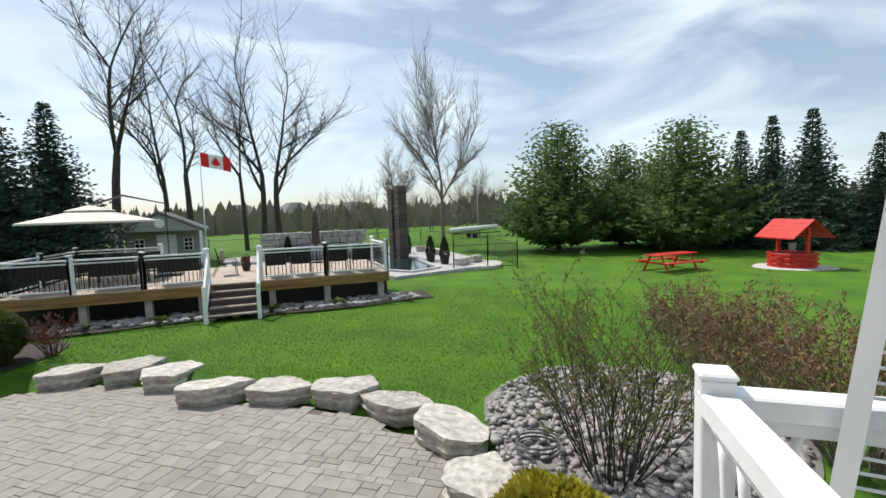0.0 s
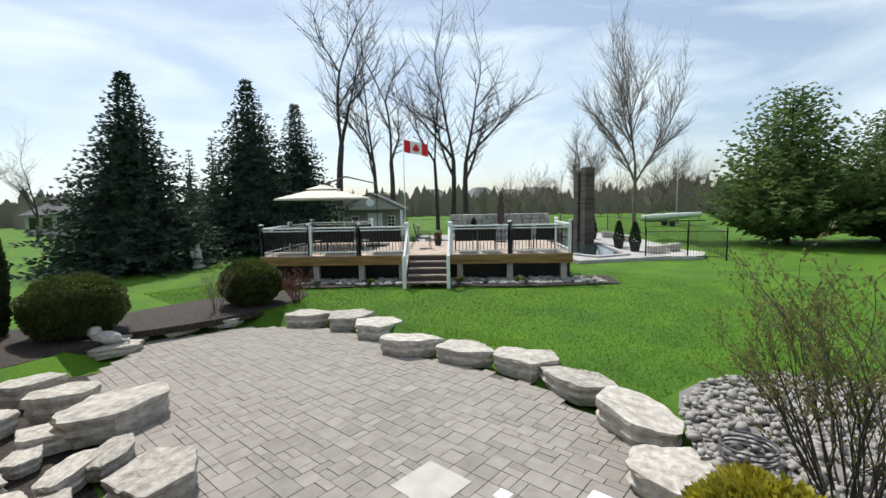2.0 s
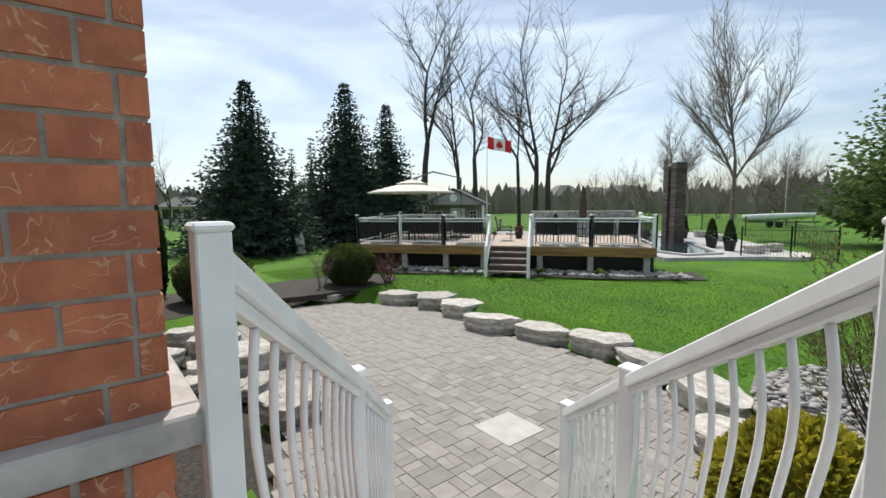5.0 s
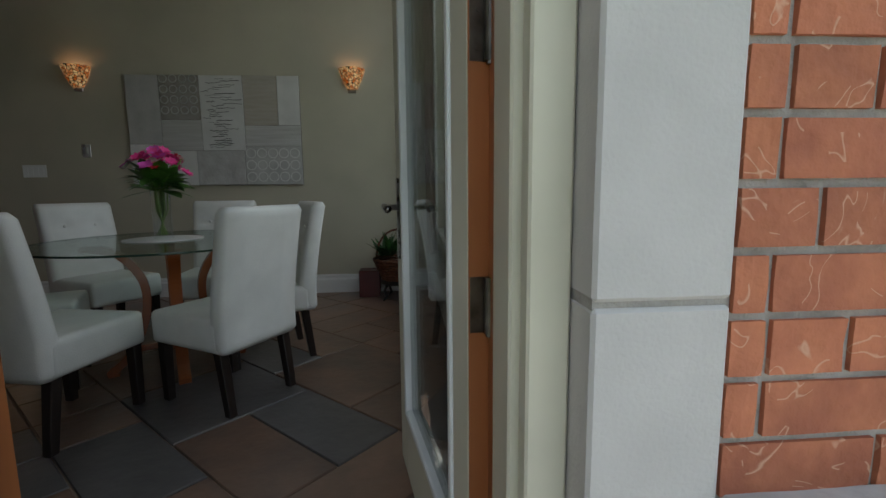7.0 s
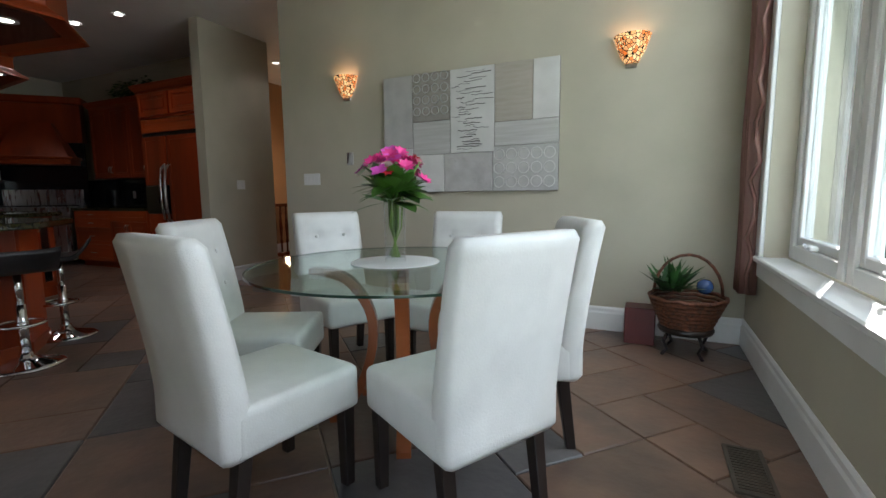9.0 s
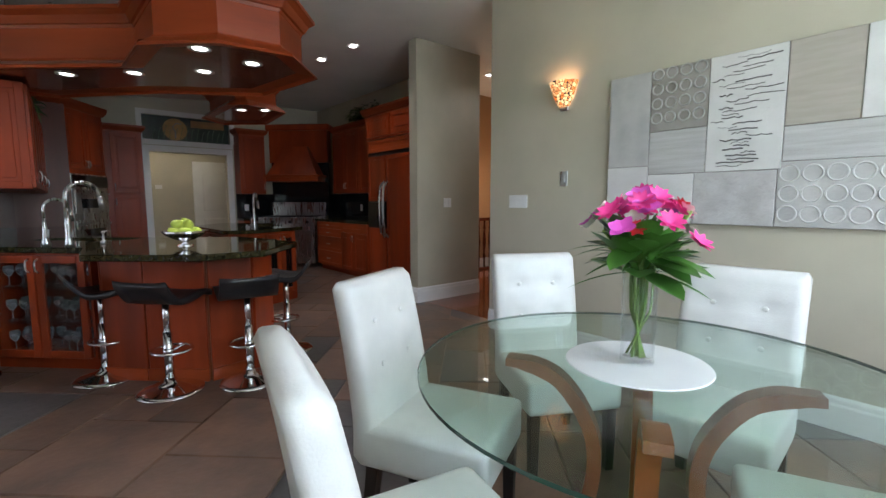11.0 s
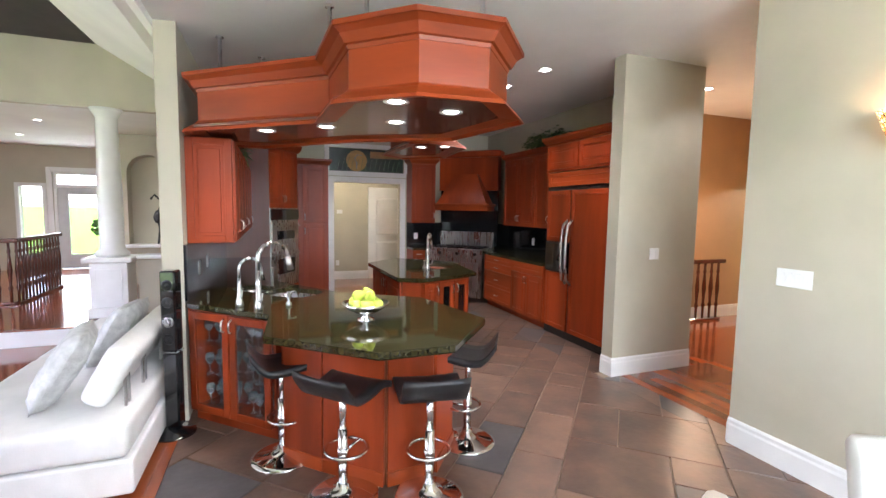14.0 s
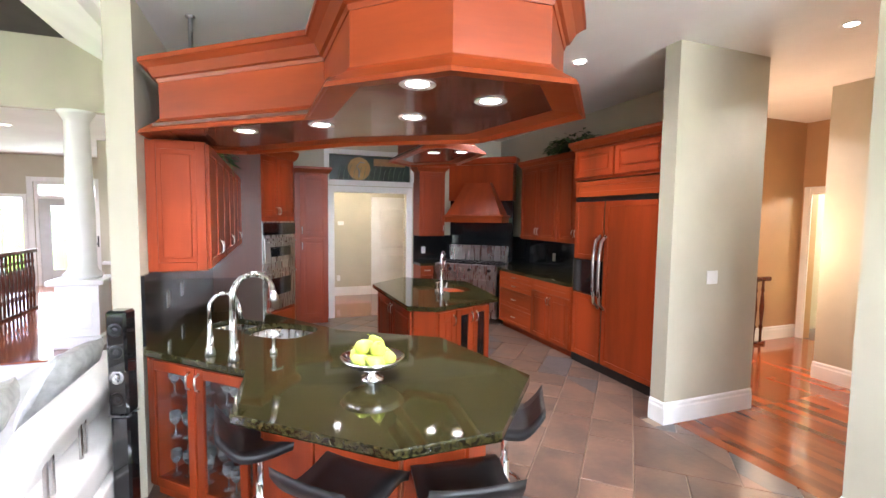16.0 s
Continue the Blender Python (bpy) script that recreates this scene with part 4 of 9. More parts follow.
# peninsula
PEN = [(-5.75, 0.42), (-5.18, 0.99), (-4.66, 0.96), (-4.18, 1.50), (-4.18, 1.91), (-4.66, 2.32), (-5.46, 2.14), (-5.85, 1.55), (-6.6, 1.06), (-8.88, 1.06), (-8.88, 0.42)]


def oval(x, y, rx, ry, turn=0.0, n=28, power=0.62):
    out = []
    for i in range(n):
        c, q = math.cos(2 * math.pi * i / n), math.sin(2 * math.pi * i / n)
        u, w = rx * math.copysign(abs(c) ** power, c), ry * math.copysign(abs(q) ** power, q)
        out.append((x + u * math.cos(turn) - w * math.sin(turn), y + u * math.sin(turn) + w * math.cos(turn)))
    return out


def worktop(name, pts, label, holes=(), z=0.92, th=0.042):
    bm = B()
    for zz in (z, z - th):
        es = []
        for loop in (pts, *holes):
            vs = [bm.verts.new((x, y, zz)) for x, y in loop]
            es += [bm.edges.new((vs[i], vs[(i + 1) % len(vs)])) for i in range(len(vs))]
        bmesh.ops.triangle_fill(bm, use_beauty=True, edges=es)
    sweep(bm, pts, [(-0.012, z), (-0.004, z - 0.002), (0.0, z - 0.008), (0.0, z - th + 0.006), (-0.006, z - th), (-0.012, z - th)], True)
    for loop in holes:
        sweep(bm, loop, [(0, z), (0, z - th)], True)
    return tagged(link(name, bm, GRANITE), label, "worktop")


SINK_A = [oval(-5.96, 1.17, 0.23, 0.18, 0.85), oval(-6.24, 0.87, 0.17, 0.15, 0.85)]
SINK_B = [oval(-7.35, 2.95, 0.26, 0.17, 0.1)]


def sink(loops, label, z=0.88):
    c = Vector(loops[0][0])
    t = thing("sink", pose(c.x, c.y, z), label, "sink")
    for loop in loops:
        o = sum((Vector(p) for p in loop), Vector((0, 0))) / len(loop)
        bm = B()
        rings = [[bm.verts.new(((o + (Vector(p) - o) * k - c).x, (o + (Vector(p) - o) * k - c).y, dz)) for p in loop] for k, dz in ((1.05, 0.0), (0.99, 0.0), (0.97, -0.02), (0.94, -0.15), (0.86, -0.17), (0.1, -0.175))]
        n = len(loop)
        for a, b in zip(rings, rings[1:]):
            for i in range(n):
                bm.faces.new((a[i], a[(i + 1) % n], b[(i + 1) % n], b[i]))
        bm.faces.new(rings[-1])
        bmesh.ops.recalc_face_normals(bm, faces=bm.faces[:])
        part("bowl", bm, STEEL, t, "brushed steel bowl", True)
    return t


worktop("peninsula_worktop", PEN, "polished dark green speckled granite breakfast bar top", SINK_A)
gcab = cabinet("glass_display_cabinet", pose(-5.80, 0.42, 0, 0, 0, 46), 0.84, 0.42, 0.878, [(0.03, 0.42, 0.10, 0.86, "g", "r", 0.9), (0.43, 0.81, 0.10, 0.86, "g", "l", 0.9)], "cherry wood display cabinet with glass doors and shelves", hollow=True)
for z in (0.34, 0.60):
    bm = B()
    box(bm, 0.02, 0.82, 0.03, 0.40, z, z + 0.008)
    part("shelf", bm, CLEAR, gcab, "clear glass shelf")
# curved bar front in flat facets
bar = thing("breakfast_bar", pose(0, 0, 0), "faceted cherry wood base of the breakfast bar", "cabinet", "kitchen cabinets")
BARP = [(-5.30, 1.10), (-5.02, 1.08), (-4.80, 1.30), (-4.52, 1.62), (-4.55, 1.92), (-4.86, 2.16), (-5.45, 2.05), (-5.80, 1.50), (-5.55, 1.10)]
bm = B()
prism(bm, BARP, 0.0, 0.878)
part("core", bm, CHERRY_IN, bar)
for i in range(6):
    p, q = Vector(BARP[i]), Vector(BARP[i + 1])
    d = q - p
    ang = math.degrees(math.atan2(d.y, d.x))
    bm = B()
    box(bm, 0.004, d.length - 0.004, -0.022, 0.0, 0.0, 0.876, 0.004, pose(p.x, p.y, 0, 0, 0, ang))
    part("front_panel", bm, CHERRY, bar)
    bm = B()
    box(bm, 0.0, d.length, -0.034, -0.022, 0.0, 0.09, 0.004, pose(p.x, p.y, 0, 0, 0, ang))
    part("plinth", bm, CHERRY_H, bar)
cabinet("sink_cabinet", pose(-6.62, 1.04, 0, 0, 0, 180), 2.24, 0.62, 0.878, [(0.02 + 0.55 * k, 0.56 + 0.55 * k, 0.1, 0.86, "p", "r", 0.9) for k in range(4)], "cherry wood base cabinets under the bar sink")

# island
ISL = [(-7.88, 2.19), (-6.52, 2.22), (-6.38, 2.45), (-6.68, 3.2), (-7.80, 3.33), (-8.37, 2.68)]
worktop("island_worktop", ISL, "polished dark green granite island top", SINK_B)
isl = thing("island", pose(0, 0, 0), "cherry wood kitchen island with glass doors and drawers", "island")
ISB = [(-7.84, 2.26), (-6.56, 2.29), (-6.46, 2.46), (-6.74, 3.13), (-7.78, 3.26), (-8.28, 2.68)]
bm = B()
prism(bm, ISB, 0.0, 0.878)
part("core", bm, CHERRY, isl)
for (i, splits) in ((0, ((0.02, 0.62, "p"), (0.64, 1.24, "p"))), (2, ((0.03, 0.24, "p"), (0.25, 0.47, "g"), (0.48, 0.70, "g"))), (1, ())):
    p, q = Vector(ISB[i]), Vector(ISB[i + 1])
    ang = math.degrees(math.atan2((q - p).y, (q - p).x))
    for (x0, x1, kd) in splits:
        o = panel_door(isl, x1 - x0, 0.74, pose(p.x, p.y, 0, 0, 0, ang) @ pose(x0, -0.002, 0.11), kd == "g", "r" if x0 < 0.3 else "l", 0.88)
        if kd == "g":
            # black sheet over the solid core stands in for an unlit interior
            bm = B()
            box(bm, 0.05, x1 - x0 - 0.05, -0.006, -0.001, 0.05, 0.69)
            part("dark_inside", bm, BLACK_G, o)


# sinks and taps
def tap(m, h, reach, label, r=0.014):
    t = thing("tap", m, label, "tap")
    bm = B()
    lathe(bm, [(0.028, 0), (0.028, 0.02), (0.02, 0.05), (r * 1.2, 0.16), (r, h * 0.6)], 16)
    pts = [(0, 0, h * 0.6)] + [(reach / 2 - reach / 2 * math.cos(a * math.pi / 10), 0, h - reach / 2 + (reach / 2) * math.sin(a * math.pi / 10)) for a in range(11)]
    tube(bm, pts, r, 12)
    part("spout", bm, STEEL, t, "", True)
    bm = B()
    cyl(bm, (reach, 0, h - reach / 2 + 0.01), (reach + 0.02, 0, h - reach / 2 - 0.09), r * 1.1, r * 1.5)
    part("spray_head", bm, STEEL, t, "", True)
    bm = B()
    tube(bm, [(0, -0.02, 0.06), (0, -0.05, 0.07), (0, -0.06, 0.12)], 0.007)
    part("lever", bm, STEEL, t, "", True)
    return t


sink(SINK_A, "double bowl brushed steel sink set into the granite")
sink(SINK_B, "single bowl brushed steel sink set into the island")
tap(pose(-5.36, 0.92, 0.92, 0, 0, 115), 0.46, 0.22, "tall brushed steel gooseneck kitchen tap beside the sink", 0.016)
tap(pose(-5.51, 0.79, 0.92, 0, 0, 110), 0.34, 0.15, "slim brushed steel filtered water tap", 0.010)
tap(pose(-7.02, 2.72, 0.92, 0, 0, 150), 0.42, 0.2, "tall brushed steel gooseneck tap on the island", 0.014)
for x, y in ((-5.44, 1.12), (-7.15, 2.72)):
    sd = thing("soap_dispenser", pose(x, y, 0.92, 0, 0, 120), "small steel soap pump on the worktop", "soap dispenser")
    bm = B()
    lathe(bm, [(0.02, 0), (0.02, 0.02), (0.01, 0.03), (0.01, 0.08), (0.016, 0.085), (0.016, 0.1)], 12)
    part("pump", bm, STEEL, sd, "", True)
    bm = B()
    tube(bm, [(0, 0, 0.095), (0.05, 0, 0.1), (0.06, 0, 0.09)], 0.006)
    part("nozzle", bm, STEEL, sd, "", True)


# hanging canopies
def canopy(name, pts, z0, z1, label, rods, closed=False):
    """A moulded wooden canopy: base flare, frieze, crown, recessed underside."""
    t = thing(name, pose(0, 0, 0), label, "canopy")
    order = pts
    bm = B()
    sweep(bm, order, [(-0.13, z0 + 0.03), (-0.02, z0 + 0.02), (0.0, z0), (0.01, z0), (0.0, z0 + 0.02), (-0.035, z0 + 0.045), (-0.075, z0 + 0.075), (-0.085, z0 + 0.09), (-0.13, z0 + 0.09)], True)
    part("base_moulding", bm, CHERRY_H, t)
    bm = B()
    sweep(bm, order, [(-0.13, z0 + 0.09), (-0.09, z0 + 0.09), (-0.09, z1 - 0.12), (-0.13, z1 - 0.12)], True)
    part("frieze", bm, CHERRY_H, t)
    bm = B()
    sweep(bm, order, [(-0.13, z1 - 0.12), (-0.085, z1 - 0.12), (-0.08, z1 - 0.10), (-0.065, z1 - 0.095), (-0.06, z1 - 0.085), (-0.04, z1 - 0.05), (-0.01, z1 - 0.028), (0.0, z1 - 0.025), (0.0, z1), (-0.13, z1)], True)
    part("crown_moulding", bm, CHERRY_H, t)
    cx, cy = sum(p[0] for p in pts) / len(pts), sum(p[1] for p in pts) / len(pts)
    # the underside's shade is put into a darker cherry colour
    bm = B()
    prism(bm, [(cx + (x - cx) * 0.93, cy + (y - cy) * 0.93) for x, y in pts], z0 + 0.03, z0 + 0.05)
    part("soffit", bm, mat("shaded_cherry_soffit", (0.13, 0.032, 0.014), 0.22, vary=0.15, coat=0.4), t, "polished cherry underside, coloured darker for shade")
    for x, y, zt in rods:
        bm = B()
        cyl(bm, (x, y, z0 + 0.05), (x, y, zt), 0.014)
        cyl(bm, (x, y, zt - 0.012), (x, y, zt), 0.03)
        part("hanging_rod", bm, STEEL, t, "grey metal hanging rod", True)


def ceil_z(x, y):
    return 2.82 + (x + 12.6) / 12.97 * 0.16 * (1 - (y - 0.1) / 4.1) + 0.30 * (y - 0.1) / 4.1


CAN1 = [(-5.72, 0.44), (-4.99, 1.28), (-4.41, 1.31), (-4.08, 1.65), (-4.05, 2.09), (-4.45, 2.43), (-5.25, 2.30), (-5.70, 1.60), (-6.45, 0.95), (-6.45, 0.44)]
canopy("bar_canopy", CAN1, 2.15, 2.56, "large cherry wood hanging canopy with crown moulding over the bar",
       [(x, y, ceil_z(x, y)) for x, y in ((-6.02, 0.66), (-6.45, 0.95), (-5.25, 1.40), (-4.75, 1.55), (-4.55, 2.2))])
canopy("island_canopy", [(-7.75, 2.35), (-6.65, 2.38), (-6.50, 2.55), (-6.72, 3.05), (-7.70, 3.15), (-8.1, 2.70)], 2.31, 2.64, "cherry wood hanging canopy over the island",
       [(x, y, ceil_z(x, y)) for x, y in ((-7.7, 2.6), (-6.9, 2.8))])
for x, y in ((-4.34, 1.623), (-4.45, 1.97), (-4.865, 1.76), (-5.228, 1.372), (-5.585, 0.99)):
    downlight(x, y, 2.176, 3.2, "canopy lights")
for x, y in ((-7.0, 2.62), (-6.85, 2.85)):
    downlight(x, y, 2.336, 3.2, "canopy lights")
for x, y in ((-6.18, 3.70), (-6.90, 3.63), (-8.8, 3.2), (-8.8, 1.9)):
    downlight(x, y, ceil_z(x, y) - 0.004, 4.6, "ceiling lights")
for x, y in ((-4.85, 5.03), (-6.08, 5.92)):
    downlight(x, y, 3.116, 4.5, "ceiling lights")
for x, y in ((-10.5, -2.2), (-12.4, -3.2), (-10.2, -0.5), (-13.2, -2.2)):
    downlight(x, y, 2.856, 5, "ceiling lights")
# point lights without fixtures, added to brighten the rooms beyond the kitchen
lamp = new("hall_fill", bpy.data.lights.new("hall_fill", "POINT"))
lamp.data.energy, lamp.data.color, lamp.data.shadow_soft_size = 1.9, (1.0, 0.66, 0.40), 0.12
lamp.location = (-6.3, 6.3, 1.5)
lamp = new("back_hall_fill", bpy.data.lights.new("back_hall_fill", "POINT"))
lamp.data.energy, lamp.data.color, lamp.data.shadow_soft_size = 2.0, (1.0, 0.86, 0.62), 0.12
lamp.location = (-11.3, 2.2, 2.6)
lamp = new("bath_fill", bpy.data.lights.new("bath_fill", "POINT"))
lamp.data.energy, lamp.data.color, lamp.data.shadow_soft_size = 4, (1.0, 0.85, 0.62), 0.1
lamp.location = (-6.2, 9.6, 2.3)

# ---- bar stools ----
def bar_stool(m, turn, seat_z=0.63):
    t = thing("bar_stool", m, "black leather swivel bar stool with chrome pedestal", "stool", "stools at the bar")
    bm = B()
    lathe(bm, [(0.20, 0.0), (0.20, 0.008), (0.17, 0.02), (0.09, 0.04), (0.04, 0.065), (0.035, 0.09)], 36)
    part("base", bm, CHROME, t, "round domed chrome foot", True)
    bm = B()
    cyl(bm, (0, 0, 0.08), (0, 0, 0.40), 0.028, n=20)
    cyl(bm, (0, 0, 0.40), (0, 0, seat_z - 0.03), 0.021, n=20)
    part("pole", bm, CHROME, t, "chrome pole", True)
    bm = B()
    tube(bm, [(0.0, -0.03, 0.26)] + [(0.12 * math.sin(a), -0.13 + 0.12 * -math.cos(a) + 0.1, 0.27) for a in [k * math.pi / 9 - math.pi * 0.0 for k in range(19)]] + [(0, 0.03, 0.26)], 0.010, 8)
    cyl(bm, (0, 0, 0.24), (0, 0, 0.29), 0.033, n=16)
    part("footrest", bm, CHROME, t, "curved chrome footrest", True)
    bm = B()
    n = 16
    top, bot = [], []
    for i in range(n + 1):
        u = i / n
        y = -0.20 + 0.40 * u
        z = 0.035 * math.sin((u - 0.15) * math.pi * 1.1) * -1 + (0.10 * max(0, (u - 0.72) / 0.28) ** 1.6) + (0.045 * max(0, (0.22 - u) / 0.22) ** 1.5 * -1) + 0.03
        w = 0.195 - 0.015 * u
        ring_t = [bm.verts.new((x * w, y, seat_z + z + 0.012 * abs(x) ** 2)) for x in (-1, -0.6, 0, 0.6, 1)]
        ring_b = [bm.verts.new((x * w * 0.97, y, seat_z + z - 0.028)) for x in (-1, -0.6, 0, 0.6, 1)]
        top.append(ring_t)
        bot.append(ring_b)
    for i in range(n):
        for k in range(4):
            bm.faces.new((top[i][k], top[i][k + 1], top[i + 1][k + 1], top[i + 1][k]))
            bm.faces.new((bot[i][k + 1], bot[i][k], bot[i + 1][k], bot[i + 1][k + 1]))
        bm.faces.new((top[i][0], top[i + 1][0], bot[i + 1][0], bot[i][0]))
        bm.faces.new((top[i + 1][4], top[i][4], bot[i][4], bot[i + 1][4]))
    for i in (0, n):
        for k in range(4):
            bm.faces.new((top[i][k], bot[i][k], bot[i][k + 1], top[i][k + 1]) if i == 0 else (top[i][k + 1], bot[i][k + 1], bot[i][k], top[i][k]))
    bmesh.ops.recalc_face_normals(bm, faces=bm.faces[:])
    seat = part("seat", bm, LEATHER_B, t, "black leather scoop seat", True)
    seat.rotation_euler[2] = radians(turn)
    return t


bar_stool(pose(-5.04, 1.06, 0, 0, 0, 186), 0)
bar_stool(pose(-4.50, 1.37, 0, 0, 0, 222), 0)
bar_stool(pose(-4.33, 1.825, 0, 0, 0, 262), 0)
bar_stool(pose(-4.83, 2.28, 0, 0, 0, -30), 0)

# fruit bowl with green pears
fb = thing("fruit_bowl", pose(-4.87, 1.57, 0.92), "silver pedestal fruit bowl on the granite", "bowl")
bm = B()
lathe(bm, [(0.055, 0), (0.055, 0.008), (0.02, 0.02), (0.02, 0.035), (0.06, 0.045), (0.12, 0.075), (0.155, 0.11), (0.15, 0.11), (0.115, 0.08), (0.05, 0.053), (0.001, 0.05)], 32, cap=False)
part("bowl", bm, CHROME, fb, "", True)
PEAR = mat("green_pear", (0.52, 0.60, 0.09), 0.4, second=(0.40, 0.52, 0.06), scale=12, bump=0.05, spread=0.1)
rnd = random.Random(4)
spots = [(0.075 * math.cos(a), 0.075 * math.sin(a), 0.10) for a in [k * 1.05 for k in range(6)]] + [(0.045 * math.cos(a), 0.045 * math.sin(a), 0.155) for a in (0.4, 2.5, 4.6)] + [(0, 0, 0.09)]
for x, y, z in spots:
    bm = B()
    lathe(bm, [(0.004, -0.04), (0.026, -0.034), (0.038, -0.012), (0.035, 0.012), (0.022, 0.034), (0.015, 0.048), (0.004, 0.054)], 14)
    tube(bm, [(0, 0, 0.05), (0.004, 0, 0.062), (0.010, 0, 0.07)], 0.002, 5)
    p = tagged(link("pear", bm, PEAR, None, "", True), "green pear in the silver fruit bowl", "pear", "pears in the bowl")
    p.matrix_world = pose(-4.87 + x, 1.57 + y, 0.92 + z, rnd.uniform(-80, 80), rnd.uniform(-60, 60), rnd.uniform(0, 360))

# glassware behind the glass doors
bm = B()
lathe(bm, [(0.03, 0.0), (0.03, 0.003), (0.004, 0.008), (0.004, 0.07), (0.02, 0.085), (0.034, 0.115), (0.03, 0.155), (0.028, 0.155), (0.032, 0.115), (0.018, 0.088), (0.001, 0.08)], 14, cap=False)
MGLASS = mat("glassware", (0.75, 0.78, 0.80), 0.05, vary=0.02)
gb = MGLASS.node_tree.nodes["Principled BSDF"]
gb.inputs["Transmission Weight"].default_value = 0.75
wg = tagged(link("wine_glass", bm, MGLASS, None, "", True), "clear stemmed wine glass inside the display cabinet", "glass", "glassware in the cabinet")
base_m = pose(-5.80, 0.42, 0, 0, 0, 46)
first = True
for z in (0.11, 0.35, 0.61):
    for i in range(9):
        if 3 < i < 5:
            continue
        for j in range(2):
            mm = base_m @ pose(0.09 + i * 0.083, 0.10 + j * 0.11 + 0.02 * (i % 2), z)
            if first:
                wg.matrix_world = mm
                first = False
            else:
                copy_thing(wg, mm)

# ---- dining table ----
tb = thing("dining_table", pose(-1.76, 2.21, 0), "round glass dining table with curved wooden legs", "table")
bm = B()
lathe(bm, [(0.672, 0.738), (0.678, 0.744), (0.672, 0.750)], 72)
part("tabletop", bm, TABLEGLASS, tb, "clear round glass top", False)
bm = B()
lathe(bm, [(0.6785, 0.739), (0.6795, 0.744), (0.6785, 0.749)], 72, cap=False)
part("glass_edge", bm, mat("green_glass_edge", (0.02, 0.05, 0.035), 0.1), tb, "dark green glass rim", True)
for k in range(4):
    a = k * math.pi / 2 + 0.5
    bm = B()
    prof = [(0.30, 0.0), (0.34, 0.02), (0.25, 0.10), (0.17, 0.26), (0.14, 0.42), (0.16, 0.55), (0.24, 0.67), (0.33, 0.715), (0.42, 0.725)]
    fine = []
    for i in range(len(prof) - 1):
        p = [Vector(prof[max(0, min(len(prof) - 1, i + o))]) for o in (-1, 0, 1, 2)]
        for q in (0.0, 0.25, 0.5, 0.75):
            fine.append(0.5 * (2 * p[1] + (p[2] - p[0]) * q + (2 * p[0] - 5 * p[1] + 4 * p[2] - p[3]) * q * q + (3 * p[1] - p[0] - 3 * p[2] + p[3]) * q ** 3))
    prof = fine + [Vector(prof[-1])]
    last = len(prof) - 1
    L = []
    for i, (r, z) in enumerate(prof):
        th = 0.042 if 2 < i < last - 2 else 0.03
        d = prof[min(i + 1, last)] - prof[max(i - 1, 0)]
        nrm = Vector((-d.y, d.x)).normalized()
        row = []
        for s, w in ((-1, -1), (-1, 1), (1, 1), (1, -1)):
            rr, zz = r + nrm.x * th / 2 * s, max(0.0, min(0.737, z + nrm.y * th / 2 * s))
            row.append(bm.verts.new((rr * math.cos(a) - w * 0.03 * math.sin(a), rr * math.sin(a) + w * 0.03 * math.cos(a), zz)))
        L.append(row)
    for p, q in zip(L, L[1:]):
        for i in range(4):
            bm.faces.new((p[i], p[(i + 1) % 4], q[(i + 1) % 4], q[i]))
    bm.faces.new(L[0][::-1])
    bm.faces.new(L[-1])
    bmesh.ops.recalc_face_normals(bm, faces=bm.faces[:])
    part("leg", bm, TEAK, tb, "curved reddish wooden leg", False)
for z in (0.12,):
    bm = B()
    box(bm, -0.2, 0.2, -0.025, 0.025, z, z + 0.035, 0.005, pose(0, 0, 0, 0, 0, math.degrees(0.5)))
    box(bm, -0.2, 0.2, -0.025, 0.025, z + 0.036, z + 0.07, 0.005, pose(0, 0, 0, 0, 0, math.degrees(0.5) + 90))
    part("cross_brace", bm, TEAK, tb)
pm = B()
lathe(pm, [(0.205, 0.751), (0.207, 0.753), (0.205, 0.756)], 48, pose(-1.80, 2.22, 0))
tagged(link("placemat", pm, TRIM), "round white placemat under the vase", "placemat")

